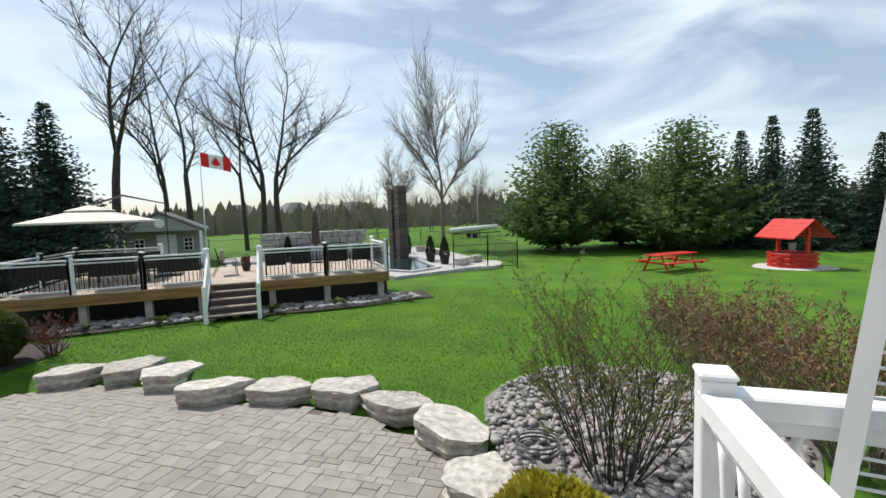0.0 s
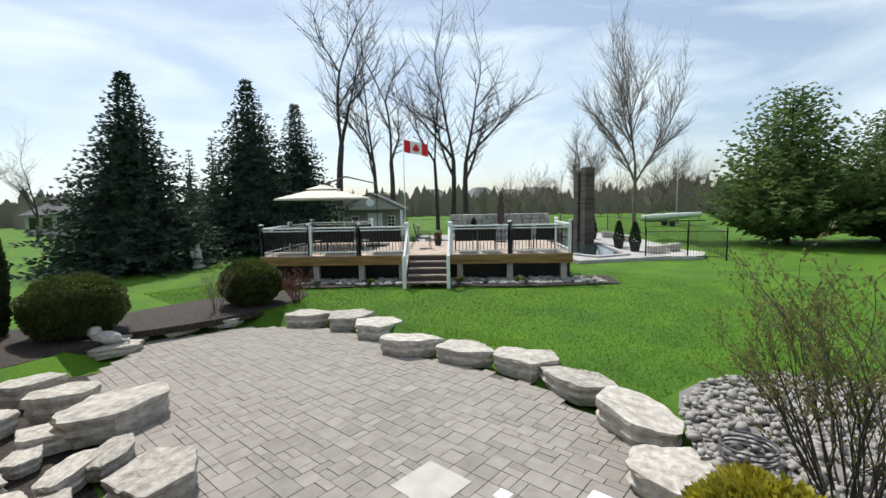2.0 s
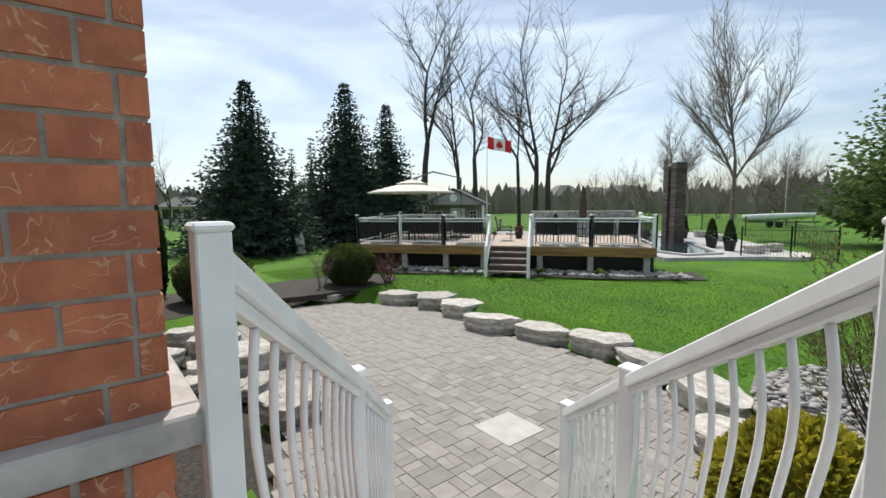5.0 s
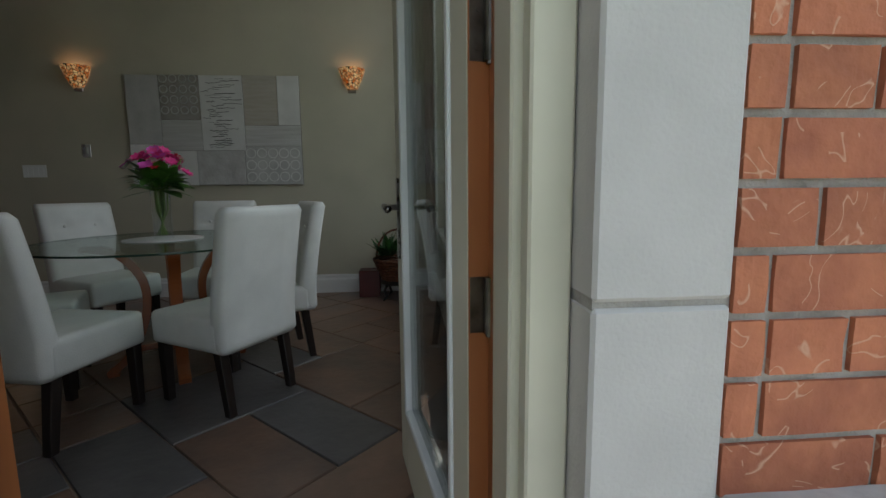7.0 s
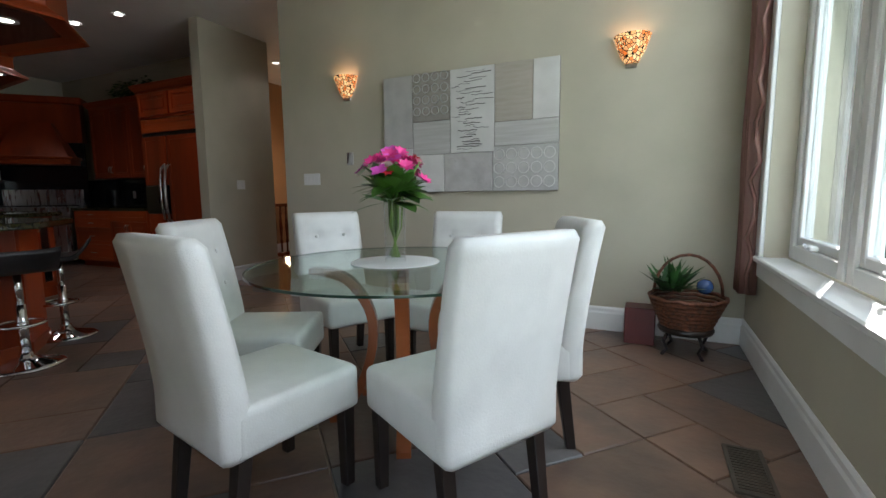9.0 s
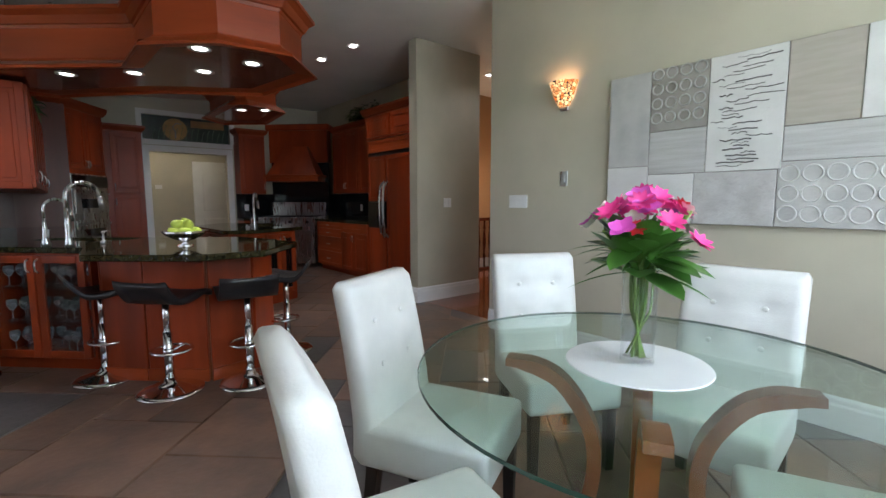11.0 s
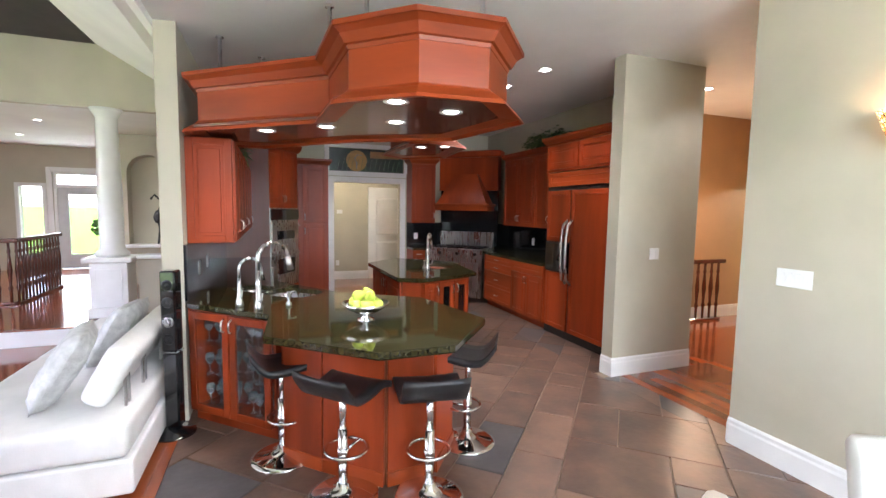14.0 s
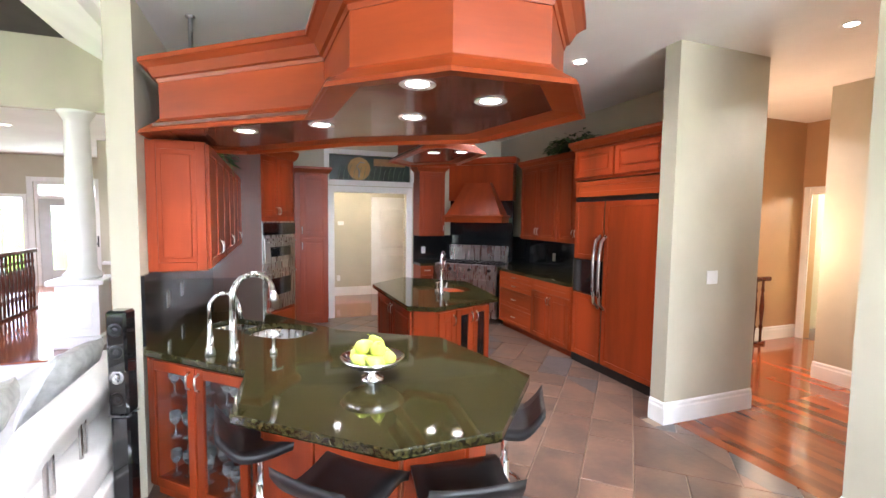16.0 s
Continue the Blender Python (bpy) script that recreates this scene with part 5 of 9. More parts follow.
# ---- chairs ----
def dining_chair(m):
    t = thing("dining_chair", m, "white leather parsons dining chair with dark wooden legs", "chair", "chairs round the table")
    bm = B()
    box(bm, -0.225, 0.225, -0.03, 0.44, 0.30, 0.455, 0.028, None, 3)
    for v in bm.verts:
        if v.co.z > 0.44:
            v.co.z += 0.018 * (1 - (v.co.x / 0.23) ** 2)
    part("seat", bm, LEATHER_W, t, "", True)
    bm = B()
    n = 26
    rings = []
    tufts = [(sx * 0.095, z) for sx in (-1, 1) for z in (0.80, 0.64)]
    fronts = [0.93 - 1.86 * k / 16 for k in range(17)]

    def lie(z):
        u = (z - 0.30) / 0.655
        return -0.02 - 0.12 * max(0, u - 0.2) ** 1.3, 0.052 - 0.012 * u

    def dimple(x, z):
        d = sum(0.016 * math.exp(-((x - tx) ** 2 + (z - tz) ** 2) / 0.0012) for tx, tz in tufts)
        d += 0.005 * math.exp(-min(abs(z - tz) for tx, tz in tufts) ** 2 / 0.00008) * (1 if abs(x) < 0.19 else 0)
        return d
    for i in range(n + 1):
        u = i / n
        z = 0.30 + 0.655 * u
        y, th = lie(z)
        w = 0.223 + 0.004 * u
        if i in (0, n):
            w, th = w - 0.012, th - 0.016
        ring = [bm.verts.new((sx * w, y + sy * th, z)) for sx, sy in ((-1, -0.55), (-0.93, -1), (-0.45, -1), (0, -1), (0.45, -1), (0.93, -1), (1, -0.55), (1, 0.55))]
        ring += [bm.verts.new((sx * w, y + (1 + 0.16 * (1 - sx * sx)) * th - dimple(sx * w, z), z)) for sx in fronts]
        ring.append(bm.verts.new((-w, y + 0.55 * th, z)))
        rings.append(ring)
    k0 = len(rings[0])
    for a, b in zip(rings, rings[1:]):
        for k in range(k0):
            bm.faces.new((a[k], a[(k + 1) % k0], b[(k + 1) % k0], b[k]))
    bm.faces.new(rings[0][::-1])
    bm.faces.new(rings[-1])
    bmesh.ops.recalc_face_normals(bm, faces=bm.faces[:])
    part("backrest", bm, LEATHER_W, t, "", True)
    for tx, tz in tufts:
        y, th = lie(tz)
        bm = B()
        blob(bm, pose(tx, y + 1.13 * th - 0.014, tz) @ scl(0.012, 0.006, 0.012), 2, 0.0)
        part("button", bm, LEATHER_W, t, "covered tufting button", True)
    for sx in (-1, 1):
        for y0, y1 in ((0.005, -0.035), (0.40, 0.40)):
            bm = B()
            vs = box(bm, sx * 0.185 - 0.024, sx * 0.185 + 0.024, y0 - 0.024, y0 + 0.024, 0.0, 0.305, 0.003)
            for v in bm.verts:
                if v.co.z < 0.1:
                    v.co.x = sx * 0.185 + (v.co.x - sx * 0.185) * 0.8
                    v.co.y = y1 + (v.co.y - y0) * 0.8
            part("leg", bm, LEGWOOD, t, "dark wooden leg")
    return t


ch = dining_chair(pose(-1.14, 1.68, 0, 0, 0, 60))
for x, y, a in ((-1.97, 1.33, -12), (-2.58, 1.88, -64), (-2.63, 2.81, -119), (-1.79, 3.03, 184), (-1.10, 2.41, 115)):
    copy_thing(ch, pose(x, y, 0, 0, 0, a))

# ---- vase of flowers ----
vs_ = thing("vase", pose(-1.80, 2.22, 0.757), "tall clear glass vase filled with water and stems", "vase")
bm = B()
lathe(bm, [(0.044, 0.0), (0.048, 0.004), (0.049, 0.10), (0.051, 0.29), (0.048, 0.29), (0.046, 0.10), (0.044, 0.02), (0.001, 0.018)], 32, cap=False)
part("glass_body", bm, CLEAR, vs_, "", True)
LEAF = mat("glossy_leaf", (0.075, 0.20, 0.03), 0.35, second=(0.05, 0.13, 0.02), scale=14, spread=0.25)
STEMG = mat("flower_stem", (0.16, 0.26, 0.05), 0.5)
bq = thing("bouquet", pose(-1.80, 2.22, 0.757), "bouquet of pink and white flowers with green leaves", "flowers")
bm = B()
rnd = random.Random(11)
tips = []
for k in range(16):
    a, r = rnd.uniform(0, 6.28), rnd.uniform(0.01, 0.032)
    h = rnd.uniform(0.33, 0.46)
    s = rnd.uniform(0.05, 0.15)
    a2 = a + rnd.uniform(-0.4, 0.4)
    tip = Vector((s * math.cos(a2), s * math.sin(a2), h))
    tips.append(tip)
    tube(bm, [(r * math.cos(a + 3), r * math.sin(a + 3), 0.02), (r * math.cos(a), r * math.sin(a), 0.16), (1.2 * r * math.cos(a2), 1.2 * r * math.sin(a2), 0.29), tip], 0.0042, 6)
part("stem_bundle", bm, STEMG, bq, "pale green stems", True)


def leaf(bm, base, direction, length, width, droop=0.3):
    d = Vector(direction).normalized()
    side = d.cross(Vector((0, 0, 1))).normalized()
    rows = []
    for i in range(6):
        u = i / 5
        p = Vector(base) + d * length * u + Vector((0, 0, -droop * length * u * u))
        w = width * math.sin(math.pi * min(1, u * 0.92 + 0.08)) ** 0.8
        rows.append((bm.verts.new(p - side * w), bm.verts.new(p + Vector((0, 0, -w * 0.3))), bm.verts.new(p + side * w)))
    for a, b in zip(rows, rows[1:]):
        for k in (0, 1):
            bm.faces.new((a[k], a[k + 1], b[k + 1], b[k]))


for k in range(96):
    a = k * 2.4
    bm = B()
    up = rnd.uniform(-0.15, 1.5)
    big = k % 5 < 2
    leaf(bm, (0.03 * math.cos(a), 0.03 * math.sin(a), rnd.uniform(0.27, 0.36)), (math.cos(a), math.sin(a), up), rnd.uniform(0.13, 0.20) if big else rnd.uniform(0.12, 0.19), 0.042 if big else 0.009, 0.25)
    part("leaf", bm, LEAF, bq, "broad green leaf" if big else "narrow dark green leaf", True)
PINK = mat("hot_pink_petal", (0.85, 0.06, 0.32), 0.5, second=(0.75, 0.03, 0.24), scale=20, spread=0.2)
MAGENTA = mat("magenta_petal", (0.68, 0.10, 0.50), 0.5, spread=0.2)
IVORY = mat("ivory_petal", (0.82, 0.68, 0.62), 0.5, second=(0.86, 0.82, 0.74), scale=25, spread=0.15)
CORAL = mat("coral_red_petal", (0.75, 0.04, 0.06), 0.5, spread=0.1)
for k in range(34):
    a = rnd.uniform(0, 6.28)
    r = 0.165 * math.sqrt(rnd.random())
    h = 0.49 - 3.2 * r * r + rnd.uniform(-0.045, 0.03)
    mt = rnd.choice((PINK, IVORY, MAGENTA, IVORY, IVORY, PINK, PINK, CORAL))
    bm = B()
    c = Vector((r * math.cos(a), r * math.sin(a), h))
    nd = Vector((math.cos(a) * 0.7, math.sin(a) * 0.7, 0.8)).normalized()
    q = nd.to_track_quat("Z", "Y").to_matrix().to_4x4()
    pl = 14 if mt in (PINK, CORAL) else 6
    rad = 0.043 if mt in (PINK, MAGENTA) else 0.034
    for j in range(pl):
        b = 2 * math.pi * j / pl
        sub = B()
        leaf(sub, (0, 0, 0), (math.cos(b), math.sin(b), 0.35 + 0.25 * (j % 2)), rad, rad * (0.22 if pl > 8 else 0.42), 0.1)
        bmesh.ops.transform(sub, matrix=Matrix.Translation(c) @ q, verts=sub.verts[:])
        me = bpy.data.meshes.new("tmp")
        sub.to_mesh(me)
        sub.free()
        bm.from_mesh(me)
        bpy.data.meshes.remove(me)
    part("flower", bm, mt, bq, {PINK: "hot pink gerbera bloom", IVORY: "ivory alstroemeria bloom", MAGENTA: "magenta orchid bloom", CORAL: "coral red bloom"}[mt], True)

# ---- wall art: a panel of textured patches ----
art = thing("wall_art", pose(-2.97, 4.045, 1.09), "wide abstract canvas of grey, white and beige textured patches", "painting")
AW, AH = 1.58, 1.02
bm = B()
box(bm, 0.0, AW, -0.012, 0.014, 0.0, AH)
part("canvas", bm, mat("canvas_edge", (0.30, 0.28, 0.25), 0.8), art)
PATCH = {
    "plain": mat("art_grey_wash", (0.50, 0.49, 0.47), 0.6, second=(0.40, 0.39, 0.38), scale=7, bump=0.3, bump_scale=60),
    "dark": mat("art_taupe", (0.26, 0.24, 0.21), 0.5, second=(0.34, 0.32, 0.29), scale=8, bump=0.4),
    "white": mat("art_white", (0.66, 0.65, 0.63), 0.6, second=(0.58, 0.57, 0.55), scale=6, bump=0.3),
    "beige": mat("art_beige", (0.40, 0.36, 0.30), 0.6, second=(0.46, 0.42, 0.36), scale=5, bump=0.5, bump_scale=90, stretch=(1, 1, 6)),
    "grey": mat("art_grey", (0.42, 0.40, 0.39), 0.5, second=(0.52, 0.51, 0.50), scale=9, bump=0.9, bump_scale=30),
    "brushed": mat("art_brushed", (0.56, 0.55, 0.54), 0.6, second=(0.44, 0.43, 0.41), scale=4, bump=0.6, bump_scale=30, stretch=(0.6, 1, 10)),
}
for u0, u1, v0, v1, k in ((0, .19, 0, .62, "plain"), (.19, .42, 0, .40, "dark"), (.42, .67, 0, .68, "white"), (.67, .87, 0, .45, "beige"), (.87, 1, 0, .45, "white"),
                          (.19, .42, .40, .68, "brushed"), (0, .19, .62, 1, "white"), (.19, .38, .68, 1, "white"), (.38, .66, .68, 1, "grey"), (.67, 1, .45, .64, "brushed"), (.66, 1, .64, 1, "plain")):
    bm = B()
    e = 0.004 if k in ("white", "grey") else 0.0
    box(bm, u0 * AW + 0.002, u1 * AW - 0.002, -0.020 - e, -0.0125, (1 - v1) * AH + 0.002, (1 - v0) * AH - 0.002, 0.003)
    part("patch", bm, PATCH[k], art, k + " textured patch")
SILVER = mat("art_silver", (0.55, 0.54, 0.52), 0.35, 0.6, vary=0.1)


def ring_bm(x, z, r, t, y):
    bm = B()
    pts = [(x + r * math.cos(k * math.pi / 9), y, z + r * math.sin(k * math.pi / 9)) for k in range(19)]
    tube(bm, pts, t, 6, cap=False)
    return bm


for i in range(4):
    for j in range(4):
        part("ring", ring_bm(0.345 + 0.088 * i, 0.985 - 0.095 * j, 0.034, 0.006, -0.022), SILVER, art, "raised silver ring", True)
for i in range(5):
    for j in range(3):
        part("ring", ring_bm(1.10 + 0.103 * i, 0.30 - 0.112 * j, 0.044, 0.005, -0.021), PATCH["white"], art, "raised white ring", True)
rnd = random.Random(3)
for k in range(34):
    bm = B()
    z, x, w = 0.36 + 0.019 * k, 0.68 + rnd.uniform(0, 0.2), rnd.uniform(0.06, 0.2)
    w = min(w, 1.05 - x)
    pts = [(x + w * i / 5, -0.0265, z + rnd.uniform(-0.006, 0.006)) for i in range(6)]
    tube(bm, pts, rnd.uniform(0.0015, 0.004), 4)
    part("dash", bm, mat("art_dark_stroke", (0.10, 0.095, 0.09), 0.6), art, "dark brushed dash")

# ---- wall sconces with mosaic glass ----
mos = bpy.data.materials.new("mosaic_glass")
mos.use_nodes = True
mn, ml = mos.node_tree.nodes, mos.node_tree.links
mb = mn["Principled BSDF"]
vor = mn.new("ShaderNodeTexVoronoi")
vor.inputs["Scale"].default_value = 42
edge = mn.new("ShaderNodeTexVoronoi")
edge.feature = "DISTANCE_TO_EDGE"
edge.inputs["Scale"].default_value = 42
cut = mn.new("ShaderNodeMath")
cut.operation = "GREATER_THAN"
cut.inputs[1].default_value = 0.07
mtc = mn.new("ShaderNodeTexCoord")
ramp = mn.new("ShaderNodeValToRGB")
ramp.color_ramp.elements[0].color, ramp.color_ramp.elements[1].color = (0.75, 0.16, 0.02, 1), (1.0, 0.66, 0.30, 1)
sepc = mn.new("ShaderNodeSeparateColor")
mulc = mn.new("ShaderNodeMixRGB")
mulc.blend_type = "MULTIPLY"
mulc.inputs["Fac"].default_value = 1.0
for nd in (vor, edge):
    ml.new(mtc.outputs["Object"], nd.inputs["Vector"])
ml.new(vor.outputs["Color"], sepc.inputs["Color"])
ml.new(sepc.outputs["Red"], ramp.inputs["Fac"])
ml.new(edge.outputs["Distance"], cut.inputs[0])
ml.new(ramp.outputs["Color"], mulc.inputs["Color1"])
ml.new(cut.outputs[0], mulc.inputs["Color2"])
ml.new(mulc.outputs["Color"], mb.inputs["Base Color"])
ml.new(mulc.outputs["Color"], mb.inputs["Emission Color"])
mb.inputs["Emission Strength"].default_value = 0.14
mb.inputs["Roughness"].default_value = 0.25
for x in (-3.39, -0.89):
    t = thing("wall_sconce", pose(x, 4.06, 1.99), "lit amber mosaic glass half-cone wall sconce", "sconce", "sconces")
    bm = B()
    rings = [[bm.verts.new((r * math.cos(math.pi + math.pi * i / 14), r * 0.9 * math.sin(math.pi + math.pi * i / 14) - 0.004, z)) for i in range(15)] for r, z in ((0.045, 0.0), (0.075, 0.05), (0.10, 0.11), (0.128, 0.19))]
    for a, b in zip(rings, rings[1:]):
        for i in range(14):
            bm.faces.new((a[i], a[i + 1], b[i + 1], b[i]))
    bm.faces.new(rings[0])
    part("shade", bm, mos, t, "amber mosaic glass shade", True)
    bm = B()
    box(bm, -0.04, 0.04, -0.012, 0.0, -0.03, 0.10, 0.004)
    part("bracket", bm, BRONZE, t)
    lamp = new("sconce_light", bpy.data.lights.new("sconce_light", "POINT"))
    lamp.data.energy, lamp.data.color, lamp.data.shadow_soft_size = 0.17, (1.0, 0.68, 0.38), 0.03
    lamp.location = (x, 4.0, 2.14)


# ---- switches, outlets ----
def plate(name, m, w, h, n, label, mt=None):
    t = thing(name, m, label, "switch")
    bm = B()
    box(bm, -w / 2, w / 2, -0.006, 0.0, -h / 2, h / 2, 0.002)
    part("plate", bm, mt or TRIM, t)
    for k in range(n):
        bm = B()
        x = (k - (n - 1) / 2) * w / max(n, 1) * 0.9
        box(bm, x - 0.016, x + 0.016, -0.010, -0.006, -0.033, 0.033, 0.002)
        part("rocker", bm, mt or TRIM, t)


plate("light_switch", pose(-3.86, 4.06, 1.235), 0.21, 0.115, 4, "white four gang rocker light switch")
plate("wall_control", pose(-3.38, 4.06, 1.42), 0.075, 0.12, 1, "small brushed metal wall control plate", STEEL)
plate("light_switch", pose(-5.51, 4.62, 1.22, 0, 0, 90), 0.125, 0.115, 2, "white two gang light switch on the wall end")
plate("outlet", pose(-7.6, 5.09, 1.12), 0.075, 0.12, 1, "white wall outlet on the backsplash")
plate("outlet", pose(-8.5, 5.09, 1.12), 0.075, 0.12, 1, "white wall outlet on the backsplash")
plate("outlet", pose(-10.32, 3.6, 1.12, 0, 0, 90), 0.075, 0.12, 1, "white wall outlet on the backsplash")
plate("outlet", pose(-6.4, 0.42, 1.1, 0, 0, 180), 0.075, 0.12, 1, "wall outlet on the black backsplash", STEEL)
plate("outlet", pose(-6.9, 0.42, 1.1, 0, 0, 180), 0.075, 0.12, 1, "wall outlet on the black backsplash", STEEL)
plate("thermostat", pose(-12.46, 2.45, 1.55, 0, 0, 90), 0.13, 0.085, 0, "small white wall thermostat in the back hall")
plate("outlet", pose(-12.46, 2.4, 0.38, 0, 0, 90), 0.075, 0.12, 1, "white wall outlet near the floor")

# ---- back hall door, transom picture ----
bd = tagged(new("door_back_hall"), "white arched panel door at the end of the back hall", "door", "", "structure")
bd.matrix_world = pose(-12.455, 3.18, 0, 0, 0, 90)
bm = B()
box(bm, -0.08, 0.86, -0.03, 0.0, 0.0, 2.12, 0.004)
part("door_frame", bm, TRIM, bd)
for z0, z1, arch in ((0.16, 0.86, 0.0), (1.02, 1.82, 0.07)):
    bm = B()
    pts = [(0.10, z0), (0.70, z0), (0.70, z1)] + [(0.40 + 0.30 * math.cos(a * math.pi / 10), z1 + arch * math.sin(a * math.pi / 10)) for a in range(1, 10)] + [(0.10, z1)]
    a = [bm.verts.new((x, -0.031, z)) for x, z in pts]
    b = [bm.verts.new((0.40 + (x - 0.40) * 0.88, -0.045, (z0 + z1) / 2 + (z - (z0 + z1) / 2) * 0.93)) for x, z in pts]
    n = len(pts)
    for i in range(n):
        bm.faces.new((a[i], a[(i + 1) % n], b[(i + 1) % n], b[i]))
    bm.faces.new(b)
    bmesh.ops.recalc_face_normals(bm, faces=bm.faces[:])
    part("door_panel", bm, TRIM, bd)
tp = thing("stained_glass_panel", pose(-10.42, 1.98, 2.30, 0, 0, 90), "dark stained glass transom with a heron among reeds", "glass panel")
bm = B()
box(bm, 0, 1.38, -0.01, 0.01, 0, 0.42)
part("dark_ground", bm, mat("stained_dark", (0.02, 0.03, 0.025), 0.2, second=(0.03, 0.06, 0.04), scale=9), tp)
bm = B()
lathe(bm, [(0.19, 0.0), (0.19, 0.004)], 28, pose(0.50, -0.012, 0.20, 90, 0, 0))
part("golden_sun", bm, mat("stained_gold", (0.45, 0.25, 0.05), 0.3), tp, "golden glass disc")
bm = B()
box(bm, 0.75, 1.30, -0.014, -0.010, 0.26, 0.38)
part("amber_strip", bm, mat("stained_amber", (0.35, 0.17, 0.04), 0.3), tp)
for k in range(14):
    bm = B()
    x = 0.15 + 0.085 * k
    tube(bm, [(x, -0.014, 0.02), (x + 0.02, -0.014, 0.12 + 0.02 * (k % 4)), (x + 0.05, -0.014, 0.2 + 0.03 * (k % 3))], 0.005, 5)
    part("reed", bm, mat("stained_green", (0.06, 0.12, 0.05), 0.3), tp)
bm = B()
tube(bm, [(0.5, -0.016, 0.06), (0.5, -0.016, 0.17), (0.46, -0.016, 0.24), (0.52, -0.016, 0.31), (0.60, -0.016, 0.30)], 0.014, 6, 0.006)
part("bird_shape", bm, mat("stained_grey", (0.22, 0.24, 0.26), 0.3), tp, "grey glass bird shape")

# ---- trailing plants on the cabinets ----
IVY = mat("ivy_leaf", (0.03, 0.095, 0.02), 0.5, spread=0.2, vary=0.3, scale=20)


def trailing_plant(m, r, n, label, seed):
    t = thing("trailing_plant", m, label, "plant")
    rn = random.Random(seed)
    bm = B()
    for k in range(9):
        a = k * 0.7
        tube(bm, [(0, 0, 0.02), (r * 0.6 * math.cos(a), r * 0.5 * math.sin(a), 0.12), (r * math.cos(a), r * 0.7 * math.sin(a), 0.02 - 0.08 * (k % 3))], 0.004, 5)
    part("vines", bm, STEMG, t)
    bm = B()
    for k in range(n):
        a, q = rn.uniform(0, 6.28), rn.uniform(0.1, 1) ** 0.6
        leaf(bm, (r * q * math.cos(a), r * 0.7 * q * math.sin(a), rn.uniform(0.0, 0.2) * (1.2 - q) + rn.uniform(-0.06, 0.06)), (math.cos(a + rn.uniform(-1, 1)), math.sin(a + rn.uniform(-1, 1)), rn.uniform(-0.5, 0.5)), rn.uniform(0.05, 0.09), 0.02, 0.3)
    part("foliage", bm, IVY, t, "dense small dark green leaves")
    bm = B()
    lathe(bm, [(0.06, -0.03), (0.08, 0.05), (0.001, 0.04)], 14)
    part("pot", bm, BLACK, t)


trailing_plant(pose(-7.75, 4.86, 2.62), 0.46, 520, "dark green ivy trailing on top of the wall cabinets", 5)
trailing_plant(pose(-7.55, 0.60, 2.20), 0.26, 120, "dark green ivy on top of the divider cabinets", 6)

# ---- sofa, pillows, speaker, lamp ----
sf = thing("sofa", pose(-7.7, -0.72, 0), "white leather sofa with adjustable headrests and chrome brackets", "sofa")
for nm, b6, bv in (("base", (0, 2.86, 0.0, 1.0, 0.04, 0.24), 0.02), ("seat_cushion", (0.0, 1.40, 0.0, 0.98, 0.245, 0.44), 0.05), ("seat_cushion", (1.41, 2.86, 0.0, 0.98, 0.245, 0.44), 0.05)):
    bm = B()
    box(bm, *b6, bv, None, 3)
    part(nm, bm, LEATHER_W, sf, "", True)
for x0, x1 in ((0.1, 1.35), (1.42, 2.70)):
    bm = B()
    box(bm, x0, x1, -0.075, 0.075, -0.17, 0.19, 0.07, pose(0, 0.84, 0.64, -28, 0, 0), 4)
    part("headrest", bm, LEATHER_W, sf, "rounded white leather headrest", True)
    for xx in (x0 + 0.25, x0 + 0.75, x1 - 0.15):
        for o in (-0.03, 0.03):
            bm = B()
            box(bm, xx + o - 0.012, xx + o + 0.012, 0.90, 0.915, 0.43, 0.66, 0.002)
            part("bracket", bm, STEEL, sf, "flat chrome headrest bracket")
PIL = mat("silver_crushed_fabric", (0.42, 0.42, 0.41), 0.55, second=(0.62, 0.62, 0.60), scale=16, bump=1.0, bump_scale=24)
for x, y, a, rx in ((-5.35, -0.18, 12, -32), (-6.1, -0.1, -8, -30)):
    bm = B()
    vs = bmesh.ops.create_grid(bm, x_segments=14, y_segments=14, size=0.25)["verts"]
    ret = bmesh.ops.extrude_face_region(bm, geom=bm.faces[:])
    tops = {v for v in ret["geom"] if isinstance(v, bmesh.types.BMVert)}
    for v in bm.verts:
        k = (1 - (v.co.x / 0.25) ** 4) * (1 - (v.co.y / 0.25) ** 4)
        v.co.z = (0.085 if v in tops else -0.085) * max(0.0, k) ** 0.6 + 0.012 * noise.noise(v.co * 18)
    bmesh.ops.recalc_face_normals(bm, faces=bm.faces[:])
    p = tagged(link("throw_pillow", bm, PIL, None, "", True), "silvery crushed fabric throw pillow on the sofa", "pillow", "pillows on the sofa")
    p.matrix_world = pose(x, y, 0.66, 90 + rx, 0, a)
sp = thing("tower_speaker", pose(-5.62, 0.34, 0, 0, 0, 75), "slim black tower loudspeaker on a round base", "speaker")
bm = B()
lathe(bm, [(0.14, 0.0), (0.14, 0.012), (0.06, 0.03), (0.04, 0.05)], 28)
part("base", bm, BLACK_G, sp, "", True)
bm = B()
box(bm, -0.05, 0.05, -0.035, 0.06, 0.05, 0.60, 0.012)
part("lower_column", bm, BLACK_G, sp)
bm = B()
box(bm, -0.052, 0.052, -0.04, 0.062, 0.606, 1.18, 0.012)
part("cabinet", bm, BLACK_G, sp)
